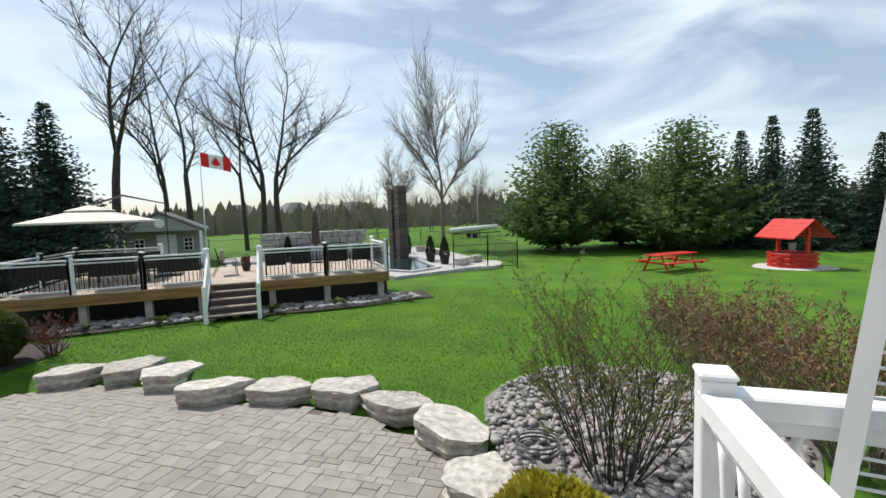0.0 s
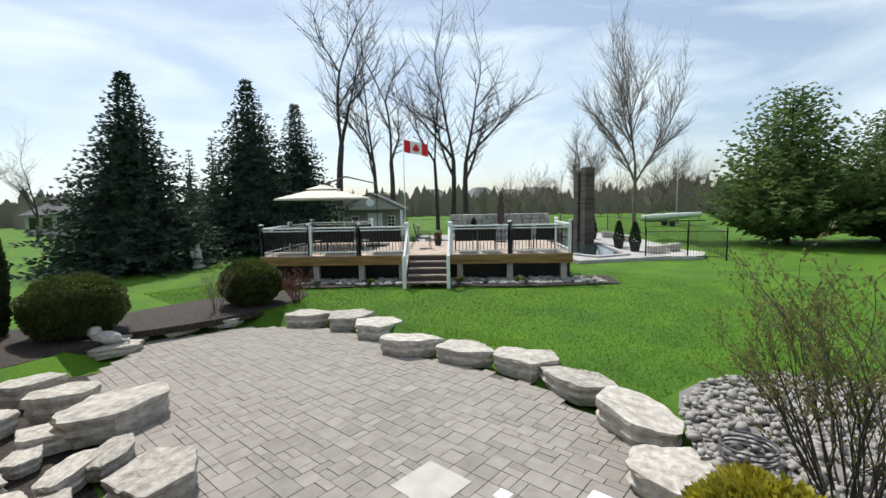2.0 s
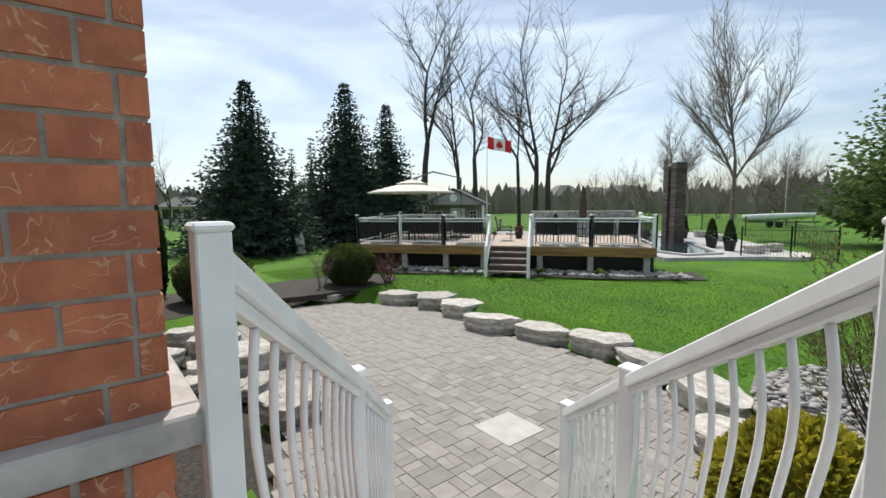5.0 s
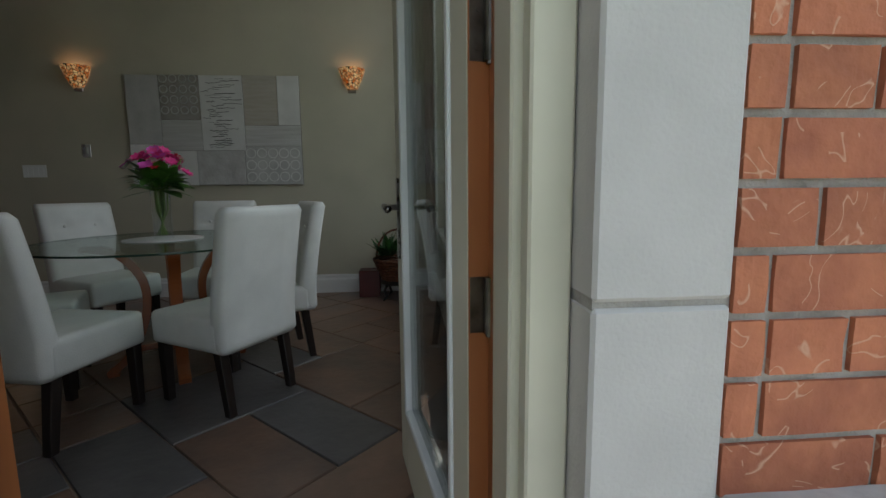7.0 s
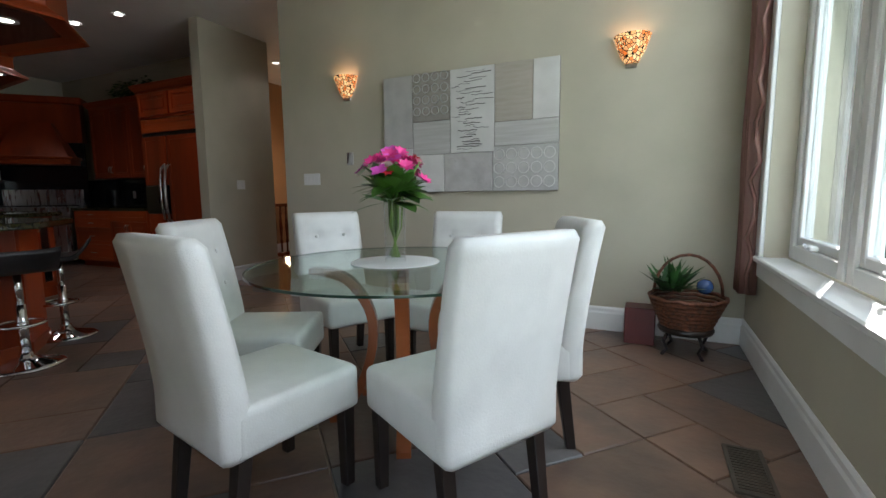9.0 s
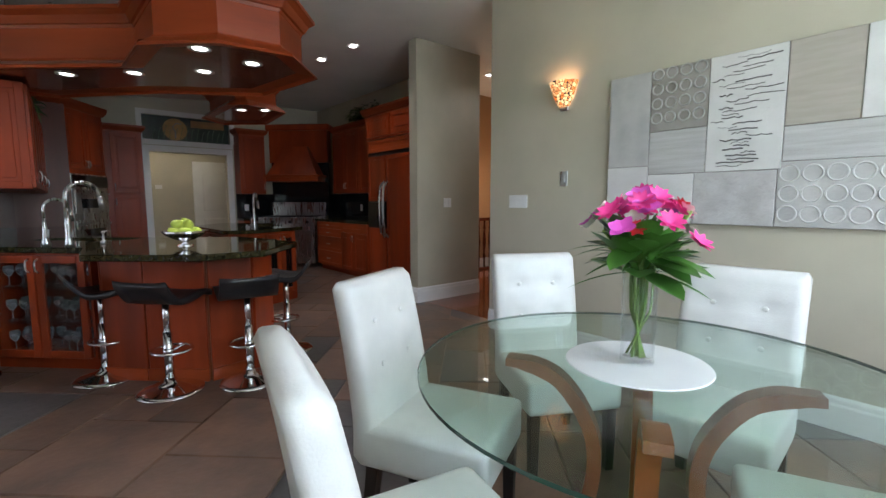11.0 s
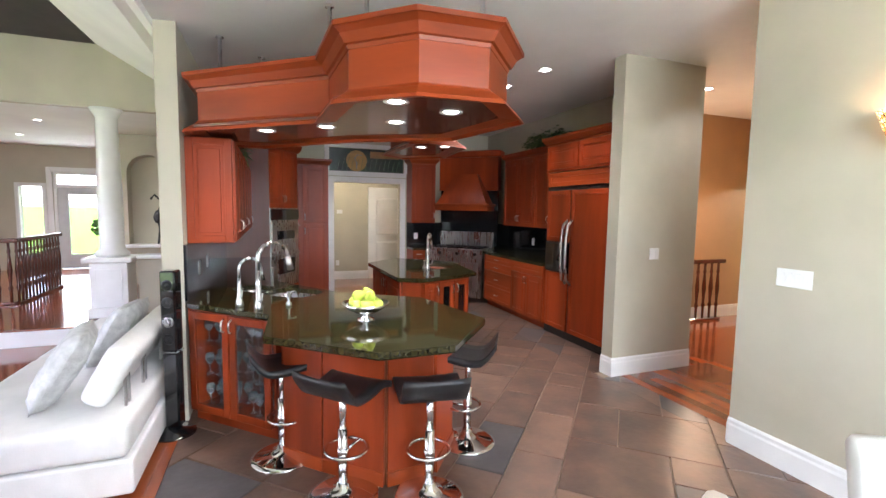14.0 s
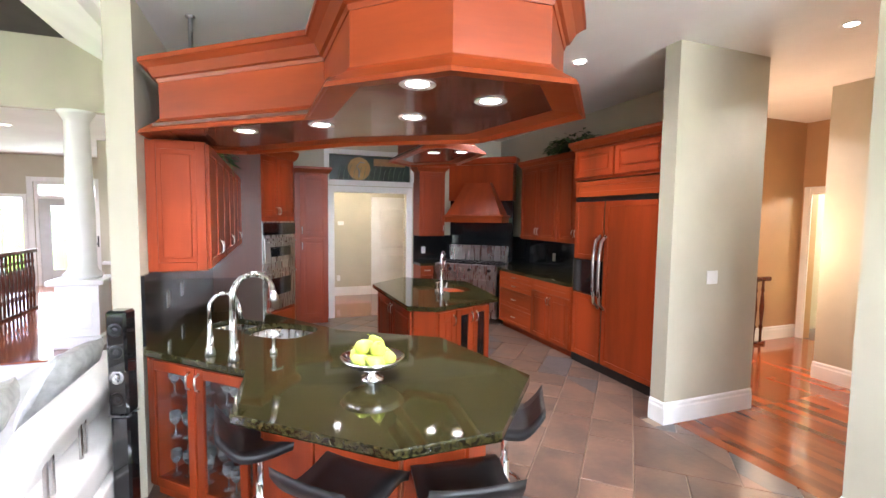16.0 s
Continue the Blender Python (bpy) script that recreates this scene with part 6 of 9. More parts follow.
for z in (0.70, 0.82, 0.96, 1.08):
    bm = B()
    lathe(bm, [(0.038, 0.0), (0.034, 0.006), (0.02, -0.004), (0.012, 0.002), (0.001, 0.004)], 20, pose(0, -0.041, z, 90, 0, 0))
    part("driver", bm, STEEL if z == 0.82 else BLACK, sp, "round speaker driver", True)
bm = B()
box(bm, -0.053, 0.053, -0.041, 0.063, 0.60, 0.606)
part("silver_ring", bm, STEEL, sp)
tl = thing("table_lamp", pose(-7.9, 0.05, 0.0), "table lamp with cream drum shade on a side table", "lamp")
bm = B()
lathe(bm, [(0.13, 0.92), (0.17, 1.16)], 24, cap=False)
part("shade", bm, mat("lampshade", (0.72, 0.66, 0.55), 0.8), tl, "cream fabric shade", True)
bm = B()
lathe(bm, [(0.08, 0.60), (0.09, 0.63), (0.03, 0.68), (0.05, 0.78), (0.02, 0.88), (0.015, 0.96)], 16)
part("base", bm, BRONZE, tl, "", True)
bm = B()
box(bm, -0.25, 0.25, -0.18, 0.18, 0.56, 0.60, 0.006)
for sx in (-0.22, 0.22):
    for sy in (-0.15, 0.15):
        box(bm, sx - 0.02, sx + 0.02, sy - 0.02, sy + 0.02, 0, 0.56)
part("side_table", bm, LEGWOOD, tl)
ct = thing("coffee_table", pose(-6.3, -1.75, 0), "dark coffee table with scrolled iron legs", "table")
bm = B()
box(bm, -0.55, 0.55, -0.35, 0.35, 0.40, 0.44, 0.01)
part("tabletop", bm, LEGWOOD, ct)
for sx in (-1, 1):
    for sy in (-1, 1):
        bm = B()
        tube(bm, [(sx * 0.5, sy * 0.3, 0.40)] + [(sx * (0.5 - 0.06 * math.sin(k * 0.7)), sy * 0.3, 0.40 - 0.04 * k) for k in range(1, 11)], 0.012, 8)
        part("iron_leg", bm, BLACK, ct, "scrolled black iron leg", True)

# ---- corner of the dining room ----
CURT = mat("mauve_silk", (0.22, 0.10, 0.085), 0.4, second=(0.30, 0.16, 0.13), scale=5, stretch=(6, 6, 0.4), bump=0.15)


def curtain(x, y0, y1, z0, z1, seed, label):
    t = thing("curtain", pose(x, (y0 + y1) / 2, z0), label, "curtain", "curtains")
    bm = B()
    n, k = 60, 12
    w = y1 - y0
    rows = []
    for j in range(k + 1):
        u = j / k
        rows.append([bm.verts.new((-0.05 + 0.045 * math.sin(i / n * 26 + seed + 0.5 * math.sin(u * 5)) + 0.012 * noise.noise(Vector((i * 0.2, u * 4, seed))),
                                   -w / 2 + w * i / n * (0.8 + 0.2 * u), u * (z1 - z0))) for i in range(n + 1)])
    for a, b in zip(rows, rows[1:]):
        for i in range(n):
            bm.faces.new((a[i], a[i + 1], b[i + 1], b[i]))
    ret = bmesh.ops.extrude_face_region(bm, geom=bm.faces[:])
    bmesh.ops.translate(bm, vec=(-0.004, 0, 0), verts=[v for v in ret["geom"] if isinstance(v, bmesh.types.BMVert)])
    part("cloth", bm, CURT, t, "", True)
    bm = B()
    pts = [(-0.06 - 0.02 * math.sin(q * 2.4), w / 2 * 0.75 - 0.03 * math.sin(q * 1.9) - w, 0.02 + (z1 - z0) * q / 22) for q in range(23)]
    tube(bm, pts, 0.014, 6)
    part("ruffle", bm, CURT, t, "ruffled edge trim", True)


curtain(-0.10, 3.72, 3.98, 0.42, 2.95, 0.0, "mauve silk curtain gathered beside the window")
curtain(-0.10, 0.60, 1.04, 0.42, 2.95, 2.0, "mauve silk curtain gathered beside the door")
cr = thing("curtain_rod", pose(-0.17, 2.32, 2.96), "dark metal curtain rod above the window", "curtain rod")
bm = B()
cyl(bm, (0, -1.72, 0), (0, 1.68, 0), 0.014)
part("rod", bm, BRONZE, cr, "", True)
for s in (-1.2, 1.2):
    bm = B()
    box(bm, 0.0, 0.07, s - 0.012, s + 0.012, -0.012, 0.012)
    part("bracket", bm, BRONZE, cr)
WICK = mat("wicker", (0.16, 0.055, 0.025), 0.6, vary=0.3, scale=40, bump=0.8, bump_scale=60)
pb = thing("plant_basket", pose(-0.48, 3.72, 0.0), "handled wicker basket of plants on a small dark stand", "basket")
bm = B()
for k in range(8):
    z0 = 0.20 + 0.026 * k
    r = 0.15 + 0.011 * k
    tube(bm, [(r * math.cos(a * math.pi / 10), r * math.sin(a * math.pi / 10), z0 + 0.004 * (-1) ** a) for a in range(21)], 0.013, 6, cap=False)
part("woven_basket", bm, WICK, pb, "woven reddish wicker", True)
bm = B()
tube(bm, [(0.2 * math.cos(a * math.pi / 12), 0, 0.40 + 0.26 * math.sin(a * math.pi / 12)) for a in range(13)], 0.010, 8)
part("basket_handle", bm, WICK, pb, "", True)
bm = B()
lathe(bm, [(0.16, 0.15), (0.17, 0.17), (0.16, 0.19)], 20)
for k in range(4):
    a = k * math.pi / 2 + 0.6
    tube(bm, [(0.12 * math.cos(a), 0.12 * math.sin(a), 0.16), (0.16 * math.cos(a), 0.16 * math.sin(a), 0.09), (0.13 * math.cos(a), 0.13 * math.sin(a), 0.04), (0.17 * math.cos(a), 0.17 * math.sin(a), 0.0)], 0.012, 6)
part("stand", bm, LEGWOOD, pb, "small carved dark wood stand", True)
rnd = random.Random(8)
bm = B()
for k in range(90):
    a, e = rnd.uniform(0, 6.28), rnd.uniform(0.3, 1.4)
    leaf(bm, (-0.10 + rnd.uniform(-0.06, 0.06), rnd.uniform(-0.08, 0.08), 0.42), (math.cos(a) * math.cos(e), math.sin(a) * math.cos(e), math.sin(e)), rnd.uniform(0.12, 0.30), 0.014, 0.2)
part("plant", bm, IVY, pb, "dark green spiky leaves", True)
bm = B()
blob(bm, pose(0.09, -0.08, 0.47) @ scl(0.05, 0.05, 0.05), 2, 0.0)
part("blue_ornament", bm, mat("blue_ceramic", (0.04, 0.08, 0.2), 0.15), pb, "round blue glazed ornament", True)
bm = B()
box(bm, -0.86, -0.66, 3.78, 3.96, 0.0, 0.26, 0.006)
tagged(link("storage_box", bm, mat("dark_red_lacquer", (0.10, 0.012, 0.010), 0.35)), "small dark red box against the wall", "box")
vt = thing("floor_vent", pose(-0.34, 2.36, 0.0), "bronze slotted floor register set in the tiles", "vent")
bm = B()
for b6 in ((-0.07, 0.07, -0.17, -0.155), (-0.07, 0.07, 0.155, 0.17), (-0.07, -0.055, -0.155, 0.155), (0.055, 0.07, -0.155, 0.155)):
    box(bm, *b6, 0.0005, 0.010, 0.001)
part("frame", bm, mat("dark_bronze", (0.07, 0.055, 0.04), 0.5, vary=0.2), vt)
for k in range(16):
    bm = B()
    box(bm, -0.055, 0.055, -0.15 + 0.0195 * k, -0.14 + 0.0195 * k, 0.0005, 0.005)
    part("slat", bm, MATS["dark_bronze"], vt)
# bathroom beyond the hall
vn = thing("vanity", pose(-6.9, 10.05, 0), "dark wood bathroom vanity with stone top", "vanity")
bm = B()
box(bm, 0, 1.3, 0.0, 0.55, 0.08, 0.82)
part("body", bm, LEGWOOD, vn)
bm = B()
box(bm, -0.02, 1.32, -0.02, 0.55, 0.82, 0.86, 0.006)
part("top", bm, mat("beige_stone", (0.45, 0.38, 0.28), 0.2, vary=0.15), vn)
bm = B()
tube(bm, [(0.65, 0.4, 0.86), (0.65, 0.4, 1.0), (0.65, 0.3, 1.02), (0.65, 0.26, 0.98)], 0.014)
part("tap", bm, BRONZE, vn, "", True)
bm = B()
box(bm, -6.95, -5.7, 10.58, 10.595, 1.05, 1.95, 0.0)
tagged(link("wall_mirror", bm, mat("mirror_silver", (0.9, 0.9, 0.9), 0.02, 1.0, vary=0.0)), "large frameless bathroom wall mirror above the vanity", "mirror")
# ---- outside: materials ----
GRASS = mat("lawn_grass", (0.085, 0.185, 0.012), 0.9, second=(0.045, 0.115, 0.009), scale=0.8, bump=1.6, bump_scale=45, fine=0.6, spec=0.2)
BLADE = mat("grass_blade", (0.105, 0.23, 0.016), 0.7, second=(0.07, 0.17, 0.012), scale=0.7, spec=0.3)
PAVER = mat("concrete_paver", (0.295, 0.275, 0.25), 0.9, second=(0.225, 0.205, 0.185), scale=5, bump=0.5, bump_scale=70, spread=0.14, fine=0.12)
JOINT = mat("joint_sand", (0.13, 0.11, 0.09), 0.95, vary=0.2, scale=30)
ROCK = mat("limestone_boulder", (0.54, 0.51, 0.46), 0.9, second=(0.29, 0.265, 0.235), scale=4.5, bump=1.6, bump_scale=11, spread=0.15, fine=0.25)
PEBBLE = mat("river_pebble", (0.42, 0.40, 0.38), 0.7, second=(0.28, 0.26, 0.25), scale=9, spread=0.2, world_space=True)
MULCH = mat("dark_mulch", (0.045, 0.035, 0.028), 0.95, vary=0.4, scale=18, bump=1.5, bump_scale=60, fine=0.4)
BARK = mat("grey_bark", (0.058, 0.047, 0.040), 0.9, vary=0.3, scale=6, stretch=(1, 1, 0.3), bump=0.8, bump_scale=20)
TWIG = mat("pale_twig", (0.20, 0.165, 0.14), 0.9, vary=0.2)
SPRUCE = mat("spruce_needles", (0.050, 0.082, 0.054), 0.8, second=(0.024, 0.046, 0.032), scale=1.6, fine=0.25)
SPRUCE_BL = mat("blue_spruce_needles", (0.085, 0.125, 0.085), 0.75, second=(0.040, 0.068, 0.046), scale=1.6, fine=0.25)
PINE = mat("pine_needles", (0.16, 0.23, 0.065), 0.75, second=(0.075, 0.13, 0.042), scale=0.9, fine=0.3)
CEDAR = mat("cedar_foliage", (0.028, 0.055, 0.014), 0.8, second=(0.013, 0.030, 0.008), scale=3, fine=0.3)
BOX = mat("boxwood_leaf", (0.085, 0.11, 0.022), 0.6, second=(0.035, 0.055, 0.012), scale=4, fine=0.3)
YELLOW = mat("golden_cedar", (0.46, 0.40, 0.03), 0.6, second=(0.20, 0.20, 0.02), scale=7, fine=0.3)
RUST = mat("barberry_leaf", (0.16, 0.055, 0.045), 0.8, second=(0.10, 0.05, 0.035), scale=6, fine=0.3)
BUDS = mat("spring_buds", (0.20, 0.22, 0.05), 0.8, second=(0.13, 0.12, 0.05), scale=6, fine=0.3)
REDPAINT = mat("red_paint", (0.55, 0.022, 0.012), 0.45, vary=0.12, scale=5, fine=0.08)
DECKWOOD = mat("treated_lumber", (0.30, 0.17, 0.055), 0.7, vary=0.2, scale=3, stretch=(0.3, 0.3, 3), fine=0.1)
DECKTOP = mat("deck_boards", (0.42, 0.33, 0.26), 0.7, vary=0.15, scale=3)
DARKMESH = mat("black_sling", (0.012, 0.012, 0.014), 0.7, vary=0.1)
IRON = mat("black_iron", (0.012, 0.012, 0.012), 0.45, vary=0.1)
FABRIC = mat("cream_canvas", (0.66, 0.62, 0.54), 0.9, vary=0.06, scale=2)



def leafy(m, share):
    """Lets part of the light shine through thin leaves and needles."""
    n, l = m.node_tree.nodes, m.node_tree.links
    b = n["Principled BSDF"]
    tr = n.new("ShaderNodeBsdfTranslucent")
    l.new(b.inputs["Base Color"].links[0].from_socket, tr.inputs["Color"])
    mx = n.new("ShaderNodeMixShader")
    mx.inputs["Fac"].default_value = share
    l.new(b.outputs["BSDF"], mx.inputs[1])
    l.new(tr.outputs["BSDF"], mx.inputs[2])
    l.new(mx.outputs["Shader"], n["Material Output"].inputs["Surface"])


for leaf_mat, share in ((SPRUCE, 0.15), (SPRUCE_BL, 0.25), (PINE, 0.45), (CEDAR, 0.3), (BOX, 0.4), (YELLOW, 0.4), (RUST, 0.3), (BUDS, 0.4), (BLADE, 0.45)):
    leafy(leaf_mat, share)

# ---- ground ----
def ground_z(x, y):
    k = math.hypot(x - 4.2, y - 5.0) + 1e-6
    if inside(x, y, PATIO) or inside(x - (x - 4.2) / k * 0.55, y - (y - 5.0) / k * 0.55, PATIO):
        return PATIO_Z - 0.12
    if x < 2.7 and 0.3 < y < 9.9:
        return PATIO_Z - 0.08
    far = math.hypot(x - 4, y - 4)
    return LAWN_Z + 0.035 * noise.noise(Vector((x * 0.12, y * 0.12, 0))) * min(1, far / 12) - (0.1 if far < 2 else 0)


bm = B()
xs = [-600, -300, -150, -80, -40, -20] + [-10 + 0.5 * i for i in range(61)] + [22, 25, 29, 34, 40, 50, 65, 80, 110, 160, 260, 420, 700]
ys = [-600, -300, -150, -80, -40, -22, -14] + [-8 + 0.5 * i for i in range(51)] + [19, 22, 25, 29, 34, 40, 50, 65, 80, 110, 160, 260, 420, 700]
grid = [[bm.verts.new((x, y, ground_z(x, y) if -10 < x < 30 and -14 < y < 30 else LAWN_Z)) for x in xs] for y in ys]
for j in range(len(ys) - 1):
    for i in range(len(xs) - 1):
        bm.faces.new((grid[j][i], grid[j][i + 1], grid[j + 1][i + 1], grid[j + 1][i]))
structure("ground", bm, GRASS, "mown green lawn with soft light and dark patches", "lawn", True)
# grass blades on the nearer lawn
rs = np.random.RandomState(5)
gx, gy = rs.uniform(5.2, 17.5, 190000), rs.uniform(-2.0, 16.0, 190000)
verts, faces = [], []
for x, y in zip(gx, gy):
    if inside(x, y, PATIO) or (x - 7.2) ** 2 + (y + 0.9) ** 2 < 4.0 or rs.rand() < (x - 5) / 17:
        continue
    z = ground_z(x, y) - 0.004
    a, h, w = rs.uniform(0, 6.28), rs.uniform(0.02, 0.05), 0.008
    i = len(verts)
    verts += [(x - w * math.cos(a), y - w * math.sin(a), z), (x + w * math.cos(a), y + w * math.sin(a), z), (x + 0.03 * math.sin(a * 3), y + 0.03 * math.cos(a * 3), z + h)]
    faces.append((i, i + 1, i + 2))
me = bpy.data.meshes.new("grass_blades")
me.from_pydata(verts, [], faces)
me.materials.append(BLADE)
tagged(new("grass_blades", me), "short green lawn grass blades", "grass", "", "stuff")

# patio bed, planting beds
bm = B()
prism(bm, PATIO, PATIO_Z - 0.14, PATIO_Z - 0.012)
structure("patio_bed", bm, JOINT, "dark sand bed of the paved patio", "patio")


def bed(name, cx, cy, rx, ry, z, mt, label, seed, n=26):
    bm = B()
    c = bm.verts.new((cx, cy, z + 0.04))
    ring = []
    for i in range(n):
        a = 2 * math.pi * i / n
        k = 1 + 0.18 * noise.noise(Vector((math.cos(a) * 1.3, math.sin(a) * 1.3, seed)))
        ring.append(bm.verts.new((cx + rx * k * math.cos(a), cy + ry * k * math.sin(a), z)))
    low = [bm.verts.new((v.co.x, v.co.y, z - 0.15)) for v in ring]
    for i in range(n):
        bm.faces.new((c, ring[i], ring[(i + 1) % n]))
        bm.faces.new((ring[i], low[i], low[(i + 1) % n], ring[(i + 1) % n]))
    structure(name, bm, mt, label, "planting bed")


bed("ground_bed_shrubs", 5.6, 11.9, 2.9, 1.4, LAWN_Z + 0.03, MULCH, "dark mulched bed under the shrubs", 1.0)
bed("ground_bed_west", 1.4, 11.8, 2.4, 1.7, LAWN_Z + 0.02, MULCH, "dark mulched bed under the hedge", 2.0)
bed("ground_bed_corner", 1.3, 11.0, 1.7, 0.8, LAWN_Z + 0.024, MULCH, "dark mulched bed between hedge and rockery", 4.0)
bed("ground_bed_pebbles", 7.2, -1.0, 2.2, 2.0, LAWN_Z + 0.02, mat("pebble_bed", (0.2, 0.19, 0.18), 0.9, bump=0.8), "bed filled with grey pebbles", 3.0)

# pebbles
bm = B()
rnd = random.Random(21)
ball = B()
bmesh.ops.create_icosphere(ball, subdivisions=1, radius=1.0)
tv = [v.co.copy() for v in ball.verts]
tf = [[v.index for v in f.verts] for f in ball.faces]
ball.free()
pv, pf = [], []
for k in range(1500):
    a, r = rnd.uniform(0, 6.28), 2.1 * rnd.random() ** 0.5
    x, y = 7.2 + r * math.cos(a), -1.0 + 1.9 * r / 2.1 * math.sin(a)
    if inside(x, y, PATIO):
        continue
    s = rnd.uniform(0.03, 0.075)
    m = pose(x, y, LAWN_Z + 0.05 + rnd.uniform(0, 0.03), rnd.uniform(-25, 25), rnd.uniform(-25, 25), rnd.uniform(0, 360)) @ scl(s * rnd.uniform(1, 1.5), s, s * 0.6)
    i = len(pv)
    pv += [tuple(m @ v) for v in tv]
    pf += [[i + q for q in f] for f in tf]
me = bpy.data.meshes.new("pebbles")
me.from_pydata(pv, [], pf)
me.materials.append(PEBBLE)
for p in me.polygons:
    p.use_smooth = True
tagged(new("pebbles", me), "rounded grey and white river pebbles", "pebbles", "", "stuff")


# ---- boulders ----
def boulder(x, y, z, sx, sy, sz, turn, seed, label="flat grey limestone boulder edging the patio", group="patio boulders"):
    """A split limestone slab: ragged outline, near-flat top, rough broken sides."""
    rn = random.Random(int(seed * 100))
    n = 30
    corners = rn.randint(5, 7)
    ca = sorted((2 * math.pi * (c + rn.uniform(-0.28, 0.28)) / corners for c in range(corners)))
    cr = [rn.uniform(0.86, 1.12) for c in ca]
    outline = []
    for k in range(n):
        a = 2 * math.pi * k / n
        for c in range(corners):
            a0, a1 = ca[c], ca[(c + 1) % corners] + (2 * math.pi if c == corners - 1 else 0)
            aa = a if a >= ca[0] else a + 2 * math.pi
            if a0 <= aa <= a1:
                p = Vector((math.cos(a0), math.sin(a0))) * cr[c]
                q = Vector((math.cos(a1), math.sin(a1))) * cr[(c + 1) % corners]
                d = Vector((math.cos(aa), math.sin(aa)))
                e = q - p
                den = d.x * e.y - d.y * e.x
                r = (p.x * e.y - p.y * e.x) / den if abs(den) > 1e-6 else 1.0
                outline.append((aa, r * (1 + 0.05 * noise.noise(Vector((a * 3.0, seed, 0.5))) + 0.025 * noise.noise(Vector((a * 9.0, seed, 2.5))))))
                break
    bm = B()
    rings = []
    tilt_x, tilt_y = rn.uniform(-0.09, 0.09), rn.uniform(-0.09, 0.09)
    for lv, (k, h) in enumerate(((0.84, 0.0), (0.90, 0.22), (0.97, 0.45), (0.90, 0.60), (1.0, 0.86), (0.985, 1.0), (0.72, 1.02), (0.42, 1.02))):
        row = []
        for m, (a, r) in enumerate(outline):
            g = noise.noise(Vector((math.cos(a) * 2.2, math.sin(a) * 2.2, h * 2.6 + seed)))
            f = noise.noise(Vector((math.cos(a) * 6.0, math.sin(a) * 6.0, h * 7 + seed)))
            q = r * k * (1 + (0.07 * g + 0.04 * f if lv < 5 else 0.02 * f))
            px, py = q * math.cos(a), q * math.sin(a)
            top = 0.0
            if lv >= 5:
                top = 0.09 * noise.noise(Vector((px * 1.8, py * 1.8, seed))) + 0.05 * noise.noise(Vector((px * 5, py * 5, seed))) + tilt_x * px + tilt_y * py
            row.append(bm.verts.new((px, py, h + top)))
        rings.append(row)
    for r0, r1 in zip(rings, rings[1:]):
        for m in range(len(r0)):
            bm.faces.new((r0[m], r0[(m + 1) % len(r0)], r1[(m + 1) % len(r0)], r1[m]))
    bm.faces.new(rings[-1])
    bmesh.ops.recalc_face_normals(bm, faces=bm.faces[:])
    ob = tagged(link("boulder", bm, ROCK), label, "boulder", group)
    ob.matrix_world = pose(x, y, z, 0, 0, turn) @ scl(sx, sy, sz)
    return ob


STONES = [(6.92, 9.24, 0.61, -50), (7.33, 8.19, 0.59, -50), (7.36, 7.09, 0.55, -52), (6.96, 5.76, 0.61, -66), (7.30, 4.57, 0.64, -72), (7.42, 3.41, 0.59, -84), (7.17, 2.34, 0.60, -93), (6.53, 1.28, 0.64, -123), (5.53, 0.52, 0.50, -152)]
for i, (x, y, half, turn) in enumerate(STONES):
    boulder(x, y, PATIO_Z - 0.05, half * 1.10, 0.40 + 0.05 * (i % 3), (0.35 if i < 3 else 0.31) + 0.04 * (i % 2), turn, i * 3.7 + 1)
for i, (x, y, sx, sy, sz, a) in enumerate(((1.67, 8.88, 0.50, 0.32, 0.36, -20), (2.00, 7.79, 0.50, 0.34, 0.40, -5), (2.40, 6.73, 0.72, 0.42, 0.40, 5), (1.12, 7.85, 0.36, 0.30, 0.30, -20), (0.81, 6.14, 0.50, 0.36, 0.22, -40), (1.65, 6.77, 0.42, 0.26, 0.26, -5), (2.16, 4.65, 0.50, 0.42, 0.34, 10), (1.37, 6.45, 0.34, 0.20, 0.18, 40), (1.64, 5.62, 0.42, 0.22, 0.22, 45), (2.04, 5.67, 0.40, 0.20, 0.22, 45), (1.28, 5.06, 0.36, 0.24, 0.16, 40), (0.96, 5.55, 0.42, 0.26, 0.14, -20), (0.89, 9.70, 0.50, 0.36, 0.30, -20), (3.06, 10.59, 0.72, 0.30, 0.22, -15))):
    boulder(x, y, PATIO_Z - 0.05, sx, sy, sz, a, 50 + i * 2.3, "grey limestone boulder stacked beside the house", "rockery")
for i, (x, y, s, a) in enumerate(((4.6, 11.0, 0.55, 10), (5.5, 10.75, 0.5, -15), (3.6, 11.1, 0.5, 20))):
    boulder(x, y, PATIO_Z + 0.02, s, 0.3, 0.2, a, 80 + i)

bm = B()
sg = [[bm.verts.new((0.33 + 0.25 * i, 3.2 + 0.3 * j, ground_z(0.33 + 0.25 * i, 3.2 + 0.3 * j) + 0.012)) for i in range(12)] for j in range(23)]
for j in range(22):
    for i in range(11):
        bm.faces.new((sg[j][i], sg[j][i + 1], sg[j + 1][i + 1], sg[j + 1][i]))
structure("ground_bed_rockery", bm, MULCH, "dark soil between the rockery boulders", "soil")

